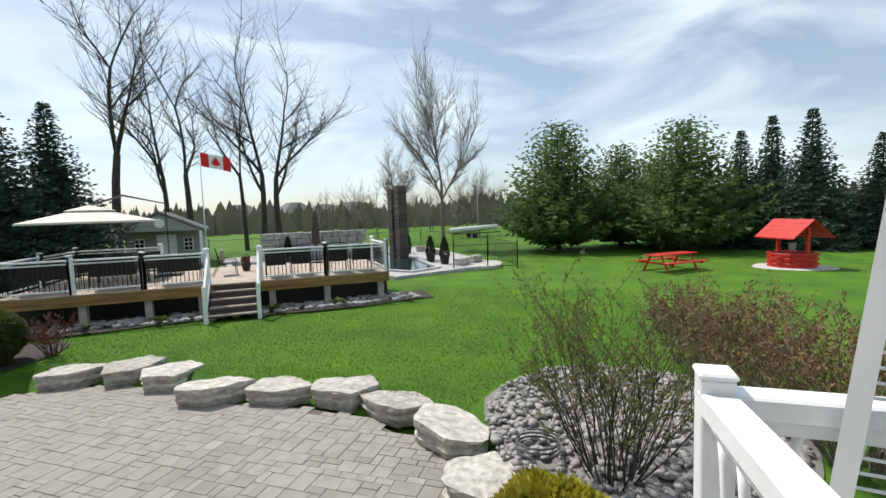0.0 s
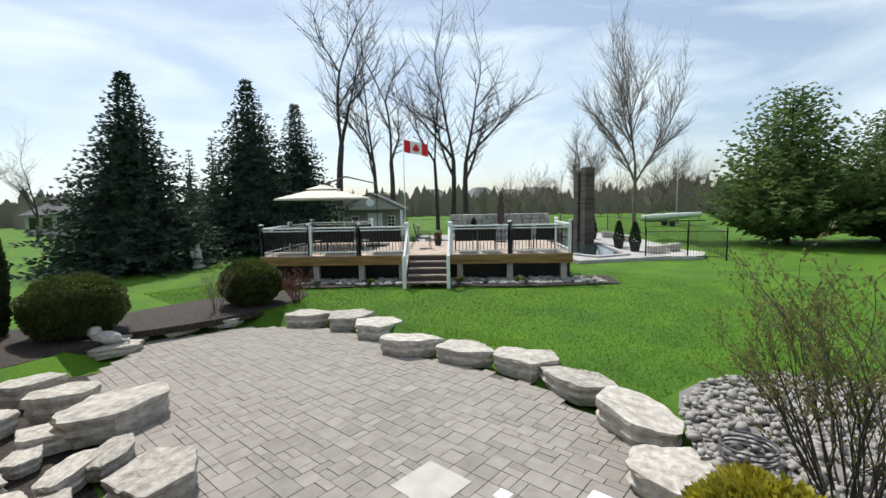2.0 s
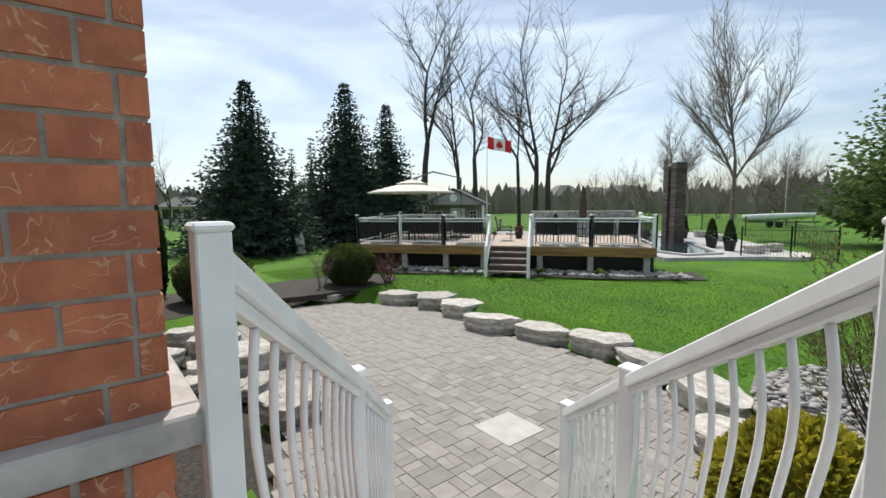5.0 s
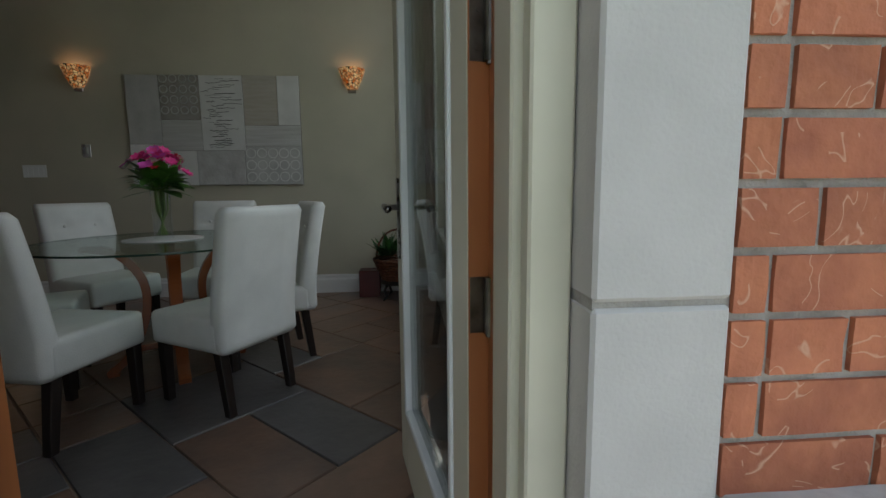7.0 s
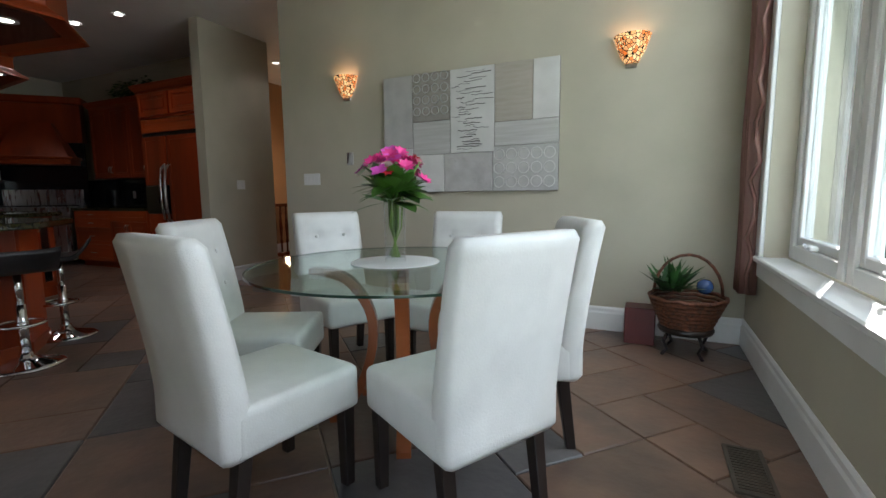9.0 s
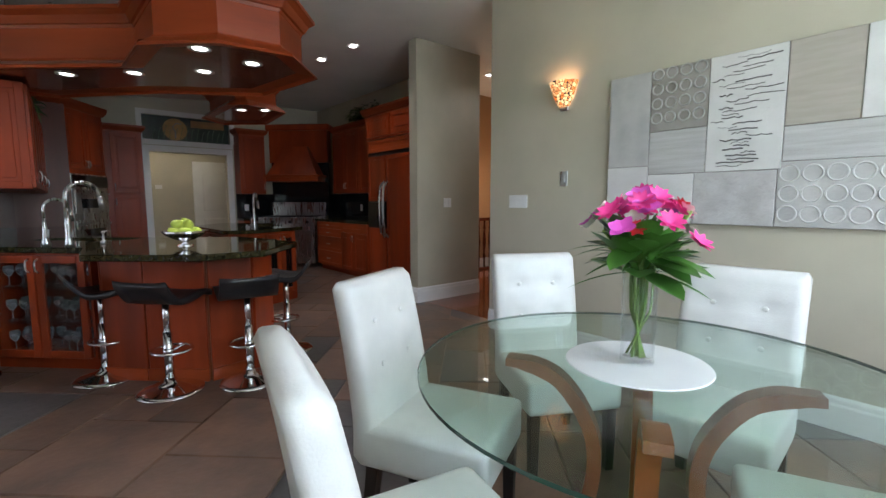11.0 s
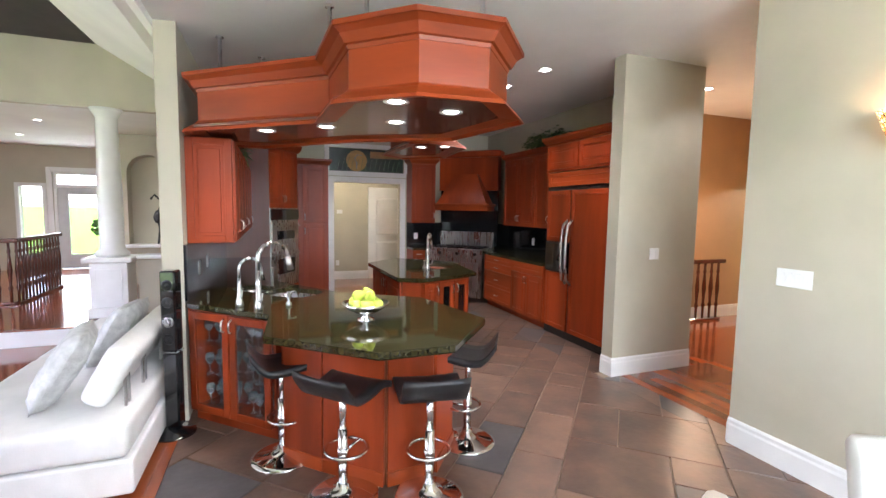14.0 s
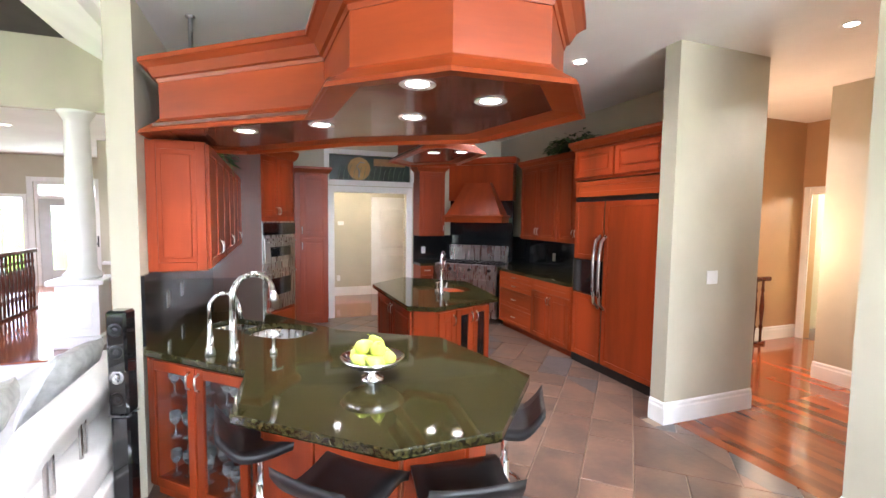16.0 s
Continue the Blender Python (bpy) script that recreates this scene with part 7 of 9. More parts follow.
# ---- landing, stairs, rails ----
LANDING = [(-3.26, -0.002), (0.39, -0.002), (0.42, -0.09), (1.44, -0.92), (2.27, -0.88), (2.27, -3.6), (-3.26, -3.6)]
bm = B()
prism(bm, LANDING, -0.24, -0.05)
structure("landing", bm, mat("landing_boards", (0.46, 0.43, 0.40), 0.8, vary=0.1, stretch=(0.2, 4, 1)), "grey composite landing outside the door", "landing")
bm = B()
prism(bm, [(x * 0.995, y - 0.03) for x, y in LANDING], -1.9, -0.24)
structure("landing_skirt", bm, WHITE, "white skirting under the landing", "skirting")
UP, SIDE = Vector((0.63, 0.777, 0)), Vector((0.777, -0.63, 0))
stair = thing("outdoor_stairs", pose(0.42, -0.09, 0), "grey treaded white riser stairs down to the patio", "stairs")
ang = math.degrees(math.atan2(SIDE.y, SIDE.x))
for k in range(8):
    z = -0.05 - 0.184 * (k + 1)
    bm = B()
    box(bm, 0.03, 1.30, 0.275 * k - (0.08 if k == 0 else 0.0), 0.275 * (k + 1) + 0.03, z - 0.04, z, 0.006, pose(0, 0, 0, 0, 0, ang))
    part("tread", bm, mat("stair_tread", (0.36, 0.34, 0.32), 0.8, vary=0.1), stair)
    bm = B()
    box(bm, 0.03, 1.30, 0.275 * k + 0.004, 0.275 * k + 0.02, z + 0.001, z + 0.143, 0.0, pose(0, 0, 0, 0, 0, ang))
    part("riser", bm, WHITE, stair)


def rail_run(name, p0, p1, z0a, z0b, ht, n, label, wavy=True, pw=0.039, post0=True, post1=True, pz0=None, pz1=None):
    """A white rail from p0 to p1; z0a and z0b are the walking heights at its ends, ht the rail's height over them."""
    t = thing(name, pose(p0[0], p0[1], z0a), label, "railing", "white railings")
    d = Vector((p1[0] - p0[0], p1[1] - p0[1], z0b - z0a))
    flat = Vector((d.x, d.y, 0)).length
    a = math.atan2(d.y, d.x)
    s = Vector((-math.sin(a), math.cos(a), 0))

    def beam(nm, h0, h1, w):
        bm = B()
        vs = []
        for q in (0.0, 1.0):
            c = d * q
            vs += [bm.verts.new(c + s * (w * sx) + Vector((0, 0, h))) for sx, h in ((-1, h0), (1, h0), (1, h1), (-1, h1))]
        for f in ((3, 2, 1, 0), (4, 5, 6, 7), (0, 1, 5, 4), (1, 2, 6, 5), (2, 3, 7, 6), (3, 0, 4, 7)):
            bm.faces.new([vs[i] for i in f])
        bmesh.ops.recalc_face_normals(bm, faces=bm.faces[:])
        bmesh.ops.bevel(bm, geom=bm.edges[:], offset=0.006, segments=1, affect="EDGES")
        part(nm, bm, WHITE, t)
    beam("top_rail", ht - 0.06, ht, 0.042)
    beam("sub_rail", ht - 0.10, ht - 0.06, 0.02)
    beam("bottom_rail", 0.08, 0.12, 0.022)
    me = None
    H = ht - 0.10 - 0.12
    for i in range(n):
        q = (i + 0.5) / n
        if me is None:
            bm = B()
            pts = [(0.0, 0.0, 0.12 + H * k / 14) for k in range(15)]
            if wavy:
                pts = [(0.028 * math.sin(k / 14 * 2 * math.pi) * (1 if 0 < k < 14 else 0), 0, 0.12 + H * k / 14) for k in range(15)]
            tube(bm, pts, 0.0125, 6)
            o = part("baluster", bm, WHITE, t, "", True)
            me = o.data
        else:
            o = new("baluster", me)
            o.parent = t
        o.matrix_basis = Matrix.Translation(d * q) @ pose(0, 0, 0, 0, 0, math.degrees(a))
    for on, q, lo, top in ((post0, 0.0, pz0, None), (post1, 1.0, pz1, None)):
        if on:
            c = d * q
            bm = B()
            box(bm, c.x - pw, c.x + pw, c.y - pw, c.y + pw, (c.z if lo is None else lo - z0a), c.z + ht + 0.035, 0.004, None)
            po = part("post", bm, WHITE, t)
            bm = B()
            box(bm, c.x - pw - 0.005, c.x + pw + 0.005, c.y - pw - 0.005, c.y + pw + 0.005, c.z + ht + 0.034, c.z + ht + 0.052, 0.006)
            part("cap", bm, WHITE, po)
    return t


rail_run("stair_rail", (0.39, -0.06), (1.18, 0.89), -0.05, -0.80, 0.99, 11, "white stair railing with wavy metal balusters", pw=0.032, pz1=-1.71)
rail_run("stair_rail", (1.18, 0.89), (1.81, 1.67), -0.80, -1.43, 0.99, 9, "white stair railing with wavy metal balusters", post0=False, pz1=-1.71)
rail_run("stair_rail", (1.43, -0.90), (2.20, 0.06), -0.05, -0.80, 0.99, 11, "white stair railing with wavy metal balusters", pz1=-1.71)
rail_run("stair_rail", (2.20, 0.06), (2.80, 0.83), -0.80, -1.43, 0.99, 9, "white stair railing with wavy metal balusters", post0=False, pz1=-1.71)
rail_run("landing_rail", (1.43, -0.90), (2.22, -0.83), -0.05, -0.05, 0.99, 7, "white landing railing with wavy balusters", post0=False)
rail_run("landing_rail", (2.22, -0.83), (2.22, -3.5), -0.05, -0.05, 0.99, 22, "white landing railing with wavy balusters", post0=False)
# folding wire rack leaning beside the railing
rk = thing("wire_rack", pose(2.07, -0.93, -0.05), "white folding wire drying rack standing by the railing", "rack")
r_top, r_run = Vector((0.095, -0.28, 1.9)), Vector((-0.02, -0.5, -0.03))
for q in (0.0, 1.0):
    bm = B()
    tube(bm, [r_run * q, r_run * q + r_top * 0.5, r_run * q + r_top], 0.029, 4)
    part("upright", bm, WHITE, rk)
for k in range(30):
    bm = B()
    p = r_top * (0.16 + 0.0175 * k)
    cyl(bm, p, p + r_run, 0.004, n=5)
    part("wire", bm, WHITE, rk)
# neighbouring white deck with lattice skirt
nd = thing("side_deck", pose(0.37, 8.8, 0) @ scl(0.45, 1, 1), "white railed side deck with lattice skirt against the house", "deck")
bm = B()
box(bm, 0, 0.62, 0, 3.4, 0.06, 0.22, 0.01)
part("floor", bm, mat("side_deck_edge", (0.45, 0.38, 0.32), 0.8), nd)
bm = B()
for k in range(26):
    for s in (1, -1):
        z0 = -1.75 + 0.075 * k
        p = (0.6, 0.0, z0) if s > 0 else (0.0, 0.0, z0)
        q = (0.0, 0.0, z0 + 0.6) if s > 0 else (0.6, 0.0, z0 + 0.6)
        if q[2] < 0.1:
            cyl(bm, p, q, 0.010, n=4)
box(bm, 0.0, 0.03, -0.012, 0.012, -1.75, 0.06)
box(bm, 0.59, 0.62, -0.012, 0.012, -1.75, 0.06)
part("lattice", bm, WHITE, nd, "white diagonal lattice")
bm = B()
box(bm, 0.02, 0.60, 0.03, 3.38, -1.75, 0.06)
part("skirt", bm, WHITE, nd)
for x, y in ((0.57, 0.05), (0.57, 3.35), (0.05, 0.05)):
    bm = B()
    box(bm, x - 0.045, x + 0.045, y - 0.045, y + 0.045, 0.22, 1.22, 0.006)
    part("post", bm, WHITE, nd)
for z in (0.34, 1.10):
    bm = B()
    box(bm, 0.095, 0.525, 0.03, 0.07, z, z + 0.06, 0.006)
    box(bm, 0.55, 0.59, 0.095, 3.3, z, z + 0.06, 0.006)
    part("rail", bm, WHITE, nd)
for k in range(26):
    bm = B()
    cyl(bm, (0.57, 0.2 + 0.12 * k, 0.4), (0.57, 0.2 + 0.12 * k, 1.1), 0.010, n=6)
    part("picket", bm, IRON, nd)


# ---- foliage ----
def scatter(n, place, size, seed, jitter=0.5, flat=0.4):
    """Small leaf blades at the points that place(random) gives, as vertices and faces."""
    rn = random.Random(seed)
    V, F = [], []
    for k in range(n):
        p, out = place(rn)
        d = (Vector(out) + Vector((rn.uniform(-1, 1), rn.uniform(-1, 1), rn.uniform(-1, 1))) * jitter).normalized()
        s = Vector((rn.uniform(-1, 1), rn.uniform(-1, 1), rn.uniform(-1, 1)))
        s = (s - d * s.dot(d)).normalized() * size * flat * rn.uniform(0.6, 1.2)
        L = d * size * rn.uniform(0.6, 1.4)
        p = Vector(p)
        i = len(V)
        V += [tuple(p - L * 0.3), tuple(p + L * 0.3 + s), tuple(p + L), tuple(p + L * 0.3 - s)]
        F.append((i, i + 1, i + 2, i + 3))
    return V, F


def leafmesh(name, data, mt, parent, label=""):
    me = bpy.data.meshes.new(name)
    me.from_pydata(data[0], [], data[1])
    me.materials.append(mt)
    ob = new(name, me)
    ob.parent = parent
    if label:
        ob["label"] = label
    return ob


def round_shrub(m, rx, ry, rz, n, size, mt, label, seed, name="round_shrub", sparse=False):
    t = thing(name, m, label, "shrub")
    bm = B()
    for k in range(6):
        a = k * 1.05
        tube(bm, [(0.05 * math.cos(a), 0.05 * math.sin(a), 0), (rx * 0.5 * math.cos(a), ry * 0.5 * math.sin(a), rz * 1.0), (rx * 0.7 * math.cos(a), ry * 0.7 * math.sin(a), rz * 1.5)], 0.02, 5, 0.006)
    part("stems", bm, BARK, t)

    def place(rn):
        a, c = rn.uniform(0, 6.28), rn.uniform(-0.85, 1)
        q = math.sqrt(1 - c * c)
        d = Vector((q * math.cos(a), q * math.sin(a), c))
        k = (1 + 0.12 * noise.noise(d * 2.5 + Vector((seed, 0, 0))) + 0.05 * noise.noise(d * 8)) * (1 - 0.22 * rn.random() ** 2)
        if sparse:
            k *= rn.uniform(0.55, 1.05)
        return (d.x * rx * k, d.y * ry * k, rz + d.z * rz * k), d
    leafmesh("foliage", scatter(2 * n, place, size, seed), mt, t)
    bm = B()
    blob(bm, pose(0, 0, rz) @ scl(rx * 0.8, ry * 0.8, rz * 0.82), 3, 0.18, 2.5, seed)
    part("inner_foliage", bm, mt, t, "dense shaded inner leaves", True)
    return t


def conifer(m, h, R, mt, label, seed, levels=34, per=13, size=0.34, name="spruce_tree", droop=0.35, top=0.04, low=0.03, plump=1.0):
    t = thing(name, m, label, "tree")
    bm = B()
    tube(bm, [(0, 0, 0), (0.02, 0, h * 0.5), (0, 0.01, h)], 0.022 * h, 8, 0.01)
    part("trunk", bm, BARK, t)
    rn = random.Random(seed)
    V, F = [], []
    for lv in range(levels):
        u = (lv + rn.uniform(-0.3, 0.3)) / levels
        u = max(0, min(0.99, u))
        z = h * (low + (1 - low) * u)
        r = R * ((1 - u) ** plump) * (0.80 + 0.32 * ((lv * 7) % 5) / 5) + top * R
        nb = max(4, int(per * 0.8 * (1 - 0.6 * u)))
        for b in range(nb):
            a = 2 * math.pi * (b + rn.random() * 0.8) / nb + lv
            rr = r * rn.uniform(0.62, 1.14)
            lift = rn.uniform(-0.10, 0.10)
            dirv = Vector((math.cos(a), math.sin(a), 0))
            side = Vector((-math.sin(a), math.cos(a), 0))
            steps = max(2, int(rr / (size * 0.62)))
            for s in range(steps):
                q = (s + 0.7) / steps
                if q < 0.25 and steps > 4:
                    continue
                zc = z - (droop + lift) * rr * q + 0.16 * rr * q * q + rn.uniform(-0.15, 0.15) * size
                c = dirv * rr * q + side * rn.uniform(-0.2, 0.2) * size + Vector((0, 0, zc))
                w = size * (1.0 - 0.35 * q) * (0.5 + 0.5 * (1 - u))
                for k in (-1.2, -0.6, 0.0, 0.6, 1.2):
                    dd = (dirv * rn.uniform(0.35, 1.0) + side * 0.8 * k + Vector((0, 0, rn.uniform(-0.45, 0.5)))).normalized()
                    wl_ = w * rn.uniform(0.55, 1.15)
                    ss = dd.cross(Vector((rn.uniform(-1, 1), rn.uniform(-1, 1), rn.uniform(-1, 1)))).normalized() * wl_ * 0.17
                    i = len(V)
                    V += [tuple(c - dd * wl_ * 0.15), tuple(c + dd * wl_ * 0.4 + ss), tuple(c + dd * wl_), tuple(c + dd * wl_ * 0.4 - ss)]
                    F.append((i, i + 1, i + 2, i + 3))
    leafmesh("crown", (V, F), mt, t)
    bm = B()
    ring = []
    for k in range(9):
        u = k / 8
        ring.append((R * (0.42 if droop > 0 else 0.24) * ((1 - u) ** plump) + 0.02, h * (low + 0.03 + (0.72 - low) * u)))
    lathe(bm, ring, 14)
    for v in bm.verts:
        v.co += Vector((noise.noise(v.co * 2.3), noise.noise(v.co * 2.3 + Vector((7, 0, 0))), 0.4 * noise.noise(v.co * 3))) * 0.16 * R
    part("inner_foliage", bm, mt, t, "dense shaded inner branches")
    return t


def bare_tree(m, h, label, seed, spread=0.5, depth=5, trunk=0.016, mt=BARK, name="bare_tree", split=0.35, twist=0.5, fork=(2, 3)):
    t = thing(name, m, label, "tree")
    rn = random.Random(seed)
    bt, bc = B(), B()

    def grow(bm, p, d, length, r, lvl):
        pts = [p]
        n = 4 if lvl < 3 else 3
        dd = d.copy()
        for k in range(n):
            dd = (dd + Vector((rn.uniform(-1, 1), rn.uniform(-1, 1), rn.uniform(-0.3, 0.5))) * 0.15 * twist * (1 + lvl * 0.4)).normalized()
            pts.append(pts[-1] + dd * length / n)
        r2 = r * 0.62
        tube(bm, pts, r, 7 if lvl == 0 else (5 if lvl < 3 else 3), r2, cap=False)
        if lvl >= depth:
            return
        kids = rn.randint(*fork) + (1 if lvl > 1 else 0)
        for k in range(kids):
            a = rn.uniform(0, 6.28)
            ax = Vector((math.cos(a), math.sin(a), rn.uniform(-0.1, 0.4)))
            nd_ = (dd * 1.0 + ax * spread * (0.25 if k == 0 else rn.uniform(0.7, 1.4)) + Vector((0, 0, 0.06))).normalized()
            start = pts[-1] if k < 2 or lvl == 0 else pts[rn.randint(1, n - 1)]
            if lvl == 0 and k > 1:
                start = pts[-2]
            grow(bc, start, nd_, length * (rn.uniform(0.72, 0.86) if k == 0 else rn.uniform(0.45, 0.7)), r2 * rn.uniform(0.7, 0.95), lvl + 1)
        if 0 < lvl < depth - 1:
            for k in range(10):
                a = rn.uniform(0, 6.28)
                grow(bc, pts[rn.randint(1, n)], (dd * 0.6 + Vector((math.cos(a), math.sin(a), 0.1)) * 0.8).normalized(), length * 0.4, r2 * 0.4, max(lvl + 2, depth - 1))
    grow(bt, Vector((0, 0, -0.1)), Vector((rn.uniform(-0.06, 0.06), rn.uniform(-0.06, 0.06), 1)).normalized(), h * split, h * trunk, 0)
    part("trunk", bt, mt, t, "", True)
    part("crown", bc, mt, t, "bare spreading branches and twigs")
    return t


def twiggy(m, r, h, n, label, seed, mt=BARK, buds=0, budmat=BUDS, name="bare_shrub", lean=0.9, rad=0.011):
    t = thing(name, m, label, "shrub")
    rn = random.Random(seed)
    bm = B()
    tips = []

    def shoot(p, d, L, rr, lvl):
        pts = [p]
        dd = d.copy()
        for k in range(4):
            dd = (dd + Vector((rn.uniform(-1, 1), rn.uniform(-1, 1), rn.uniform(-0.2, 0.5))) * 0.2).normalized()
            pts.append(pts[-1] + dd * L / 4)
            tips.append((pts[-1], dd))
        tube(bm, pts, rr, 5 if lvl == 0 else 3, rr * 0.45, cap=False)
        if lvl < 2:
            for k in range(4 if lvl == 0 else 3):
                a = rn.uniform(0, 6.28)
                shoot(pts[rn.randint(2, 4)], (dd + Vector((math.cos(a), math.sin(a), 0.2)) * 0.75).normalized(), L * rn.uniform(0.35, 0.55), rr * 0.5, lvl + 1)
    for k in range(n):
        a = 2 * math.pi * k / n + rn.uniform(-0.3, 0.3)
        q = rn.uniform(0.1, lean)
        shoot(Vector((0.12 * r * math.cos(a), 0.12 * r * math.sin(a), -0.03)), Vector((q * r / h * math.cos(a), q * r / h * math.sin(a), 1)).normalized(), h * rn.uniform(0.55, 0.8), rad * rn.uniform(0.7, 1.2), 0)
    part("branches", bm, mt, t, "bare twiggy branches")
    if buds:
        leafmesh("buds", scatter(buds, lambda q: (lambda w: (w[0] + Vector((q.uniform(-1, 1), q.uniform(-1, 1), q.uniform(-1, 1))) * 0.03, w[1]))(tips[q.randrange(len(tips))]), 0.028, seed), budmat, t, "small opening spring buds")
    return t


twiggy(pose(5.75, -0.75, LAWN_Z), 1.45, 1.85, 44, "large twiggy shrub with opening green buds", 31, BARK, 7000)
twiggy(pose(8.2, -2.6, LAWN_Z), 1.3, 1.55, 60, "dense brown hedge shrub with reddish buds", 32, TWIG, 12000, mat("rust_buds", (0.22, 0.13, 0.05), 0.8), "hedge_shrub")
twiggy(pose(6.6, -3.2, LAWN_Z), 1.3, 1.6, 60, "dense brown hedge shrub with reddish buds", 33, TWIG, 12000, MATS["rust_buds"], "hedge_shrub")
twiggy(pose(9.9, -2.2, LAWN_Z), 1.2, 1.4, 60, "dense brown hedge shrub with reddish buds", 34, TWIG, 9000, MATS["rust_buds"], "hedge_shrub")
twiggy(pose(5.55, 11.25, LAWN_Z), 0.7, 1.25, 14, "slim bare shrub in the mulch bed", 35, TWIG, 300)
twiggy(pose(7.51, 10.78, LAWN_Z), 0.6, 0.85, 18, "small reddish barberry shrub", 36, RUST, 1800, RUST, "barberry_shrub")
round_shrub(pose(6.54, 11.41, LAWN_Z), 0.78, 0.78, 0.62, 6500, 0.05, BOX, "clipped round boxwood shrub", 3)
round_shrub(pose(2.77, 11.60, LAWN_Z), 0.95, 0.95, 0.66, 7500, 0.05, BOX, "wide clipped boxwood shrub by the patio", 4)
round_shrub(pose(3.95, -0.25, PATIO_Z + 0.1), 0.54, 0.54, 0.55, 5200, 0.055, YELLOW, "bright golden dwarf cedar by the stairs", 5, "golden_shrub")
for i, (x, y, hh, rr) in enumerate(((1.46, 12.93, 3.6, 0.50), (0.85, 13.14, 3.7, 0.54), (0.20, 13.37, 3.6, 0.52))):
    t = thing("arborvitae", pose(x, y, LAWN_Z), "tall narrow dark green arborvitae hedge plant", "tree", "arborvitae hedge")
    bm = B()
    tube(bm, [(0, 0, 0), (0, 0, hh * 0.9)], 0.05, 6, 0.01)
    part("trunk", bm, BARK, t)

    def col_place(rn, hh=hh, rr=rr, i=i):
        u = rn.random()
        a = rn.uniform(0, 6.28)
        r = rr * (min(1.0, 0.7 + 1.2 * u) * (1 - u ** 2.2) ** 0.8) * (1 + 0.15 * noise.noise(Vector((math.cos(a) * 2, math.sin(a) * 2, u * 6 + i)))) * (1 - 0.2 * rn.random() ** 2)
        return (r * math.cos(a), r * math.sin(a), 0.05 + hh * u * 0.98), (math.cos(a) * 0.5, math.sin(a) * 0.5, 0.9)
    leafmesh("foliage", scatter(9500, col_place, 0.085, 60 + i), CEDAR, t)

# ---- trees ----
conifer(pose(7.03, 23.16, LAWN_Z), 8.7, 4.3, SPRUCE, "tall dark green spruce tree on the lawn", 1, 66, 36, 0.46)
conifer(pose(14.02, 26.13, LAWN_Z), 10.3, 4.9, SPRUCE, "tall dark green spruce tree behind the deck", 2, 66, 36, 0.50)
conifer(pose(17.54, 26.79, LAWN_Z), 9.5, 4.1, SPRUCE, "dark green spruce tree behind the deck", 3, 58, 32, 0.50)
fs = conifer(pose(18.42, 47.55, LAWN_Z), 8.6, 2.3, SPRUCE_BL, "young blue-green spruce tree far off", 4, 26, 11, 0.6)
copy_thing(fs, pose(20.40, 46.93, LAWN_Z, 0, 0, 80) @ scl(1.15, 1.15, 1.15))
copy_thing(fs, pose(16.02, 38.49, LAWN_Z, 0, 0, 160) @ scl(0.75, 0.75, 0.6))
pn = conifer(pose(32.93, 1.43, LAWN_Z), 8.6, 4.1, PINE, "broad soft green pine tree", 7, 48, 32, 0.60, "pine_tree", -0.22, 0.14, 0.02, 0.62)
pn2 = conifer(pose(32.24, -6.14, LAWN_Z), 8.0, 3.9, PINE, "broad soft green pine tree", 8, 48, 32, 0.58, "pine_tree", -0.2, 0.14, 0.02, 0.6)
copy_thing(pn, pose(36.41, -2.79, LAWN_Z, 0, 0, 120) @ scl(0.8, 0.8, 0.85))
copy_thing(pn2, pose(38.35, -5.51, LAWN_Z, 0, 0, 200) @ scl(0.75, 0.75, 0.8))
bs = conifer(pose(33.50, -13.22, LAWN_Z), 8.3, 3.3, SPRUCE_BL, "blue-green spruce tree on the lawn", 9, 56, 30, 0.50)
copy_thing(bs, pose(37.47, -12.50, LAWN_Z, 0, 0, 70) @ scl(0.95, 0.95, 1.05))
copy_thing(bs, pose(34.49, -9.82, LAWN_Z, 0, 0, 150) @ scl(0.85, 0.85, 0.9))
copy_thing(bs, pose(33.56, -16.64, LAWN_Z, 0, 0, 250) @ scl(0.9, 0.9, 0.8))
copy_thing(bs, pose(37.38, -21.91, LAWN_Z, 0, 0, 30))
ta = bare_tree(pose(25.94, 33.93, LAWN_Z), 27.5, "tall leafless tree with dark spreading branches", 12, 0.78, 5, 0.0140, split=0.30)
tb2 = bare_tree(pose(34.65, 27.73, LAWN_Z), 24.5, "tall slender leafless tree", 15, 0.80, 5, 0.0130, split=0.29)
copy_thing(ta, pose(31.50, 32.47, LAWN_Z, 0, 0, 130) @ scl(0.82, 0.82, 0.86))
copy_thing(tb2, pose(31.51, 35.34, LAWN_Z, 0, 0, 60) @ scl(0.85, 0.85, 1.0))
copy_thing(tb2, pose(34.29, 25.22, LAWN_Z, 0, 0, 200) @ scl(1.0, 1.0, 0.92))
copy_thing(ta, pose(35.27, 29.98, LAWN_Z, 0, 0, 250) @ scl(0.6, 0.6, 0.84))
bt1 = bare_tree(pose(34.63, 10.41, LAWN_Z) @ scl(1.15, 1.15, 1.35), 22.0, "leafless multi-stemmed tree with fine pale twigs", 18, 0.60, 5, 0.0065, TWIG, split=0.18, fork=(4, 5), twist=0.4)
copy_thing(bt1, pose(39.49, 16.90, LAWN_Z, 0, 0, 90) @ scl(0.75, 0.75, 0.62))
copy_thing(bt1, pose(2.77, 47.99, LAWN_Z, 0, 0, 40) @ scl(0.9, 0.9, 0.72))
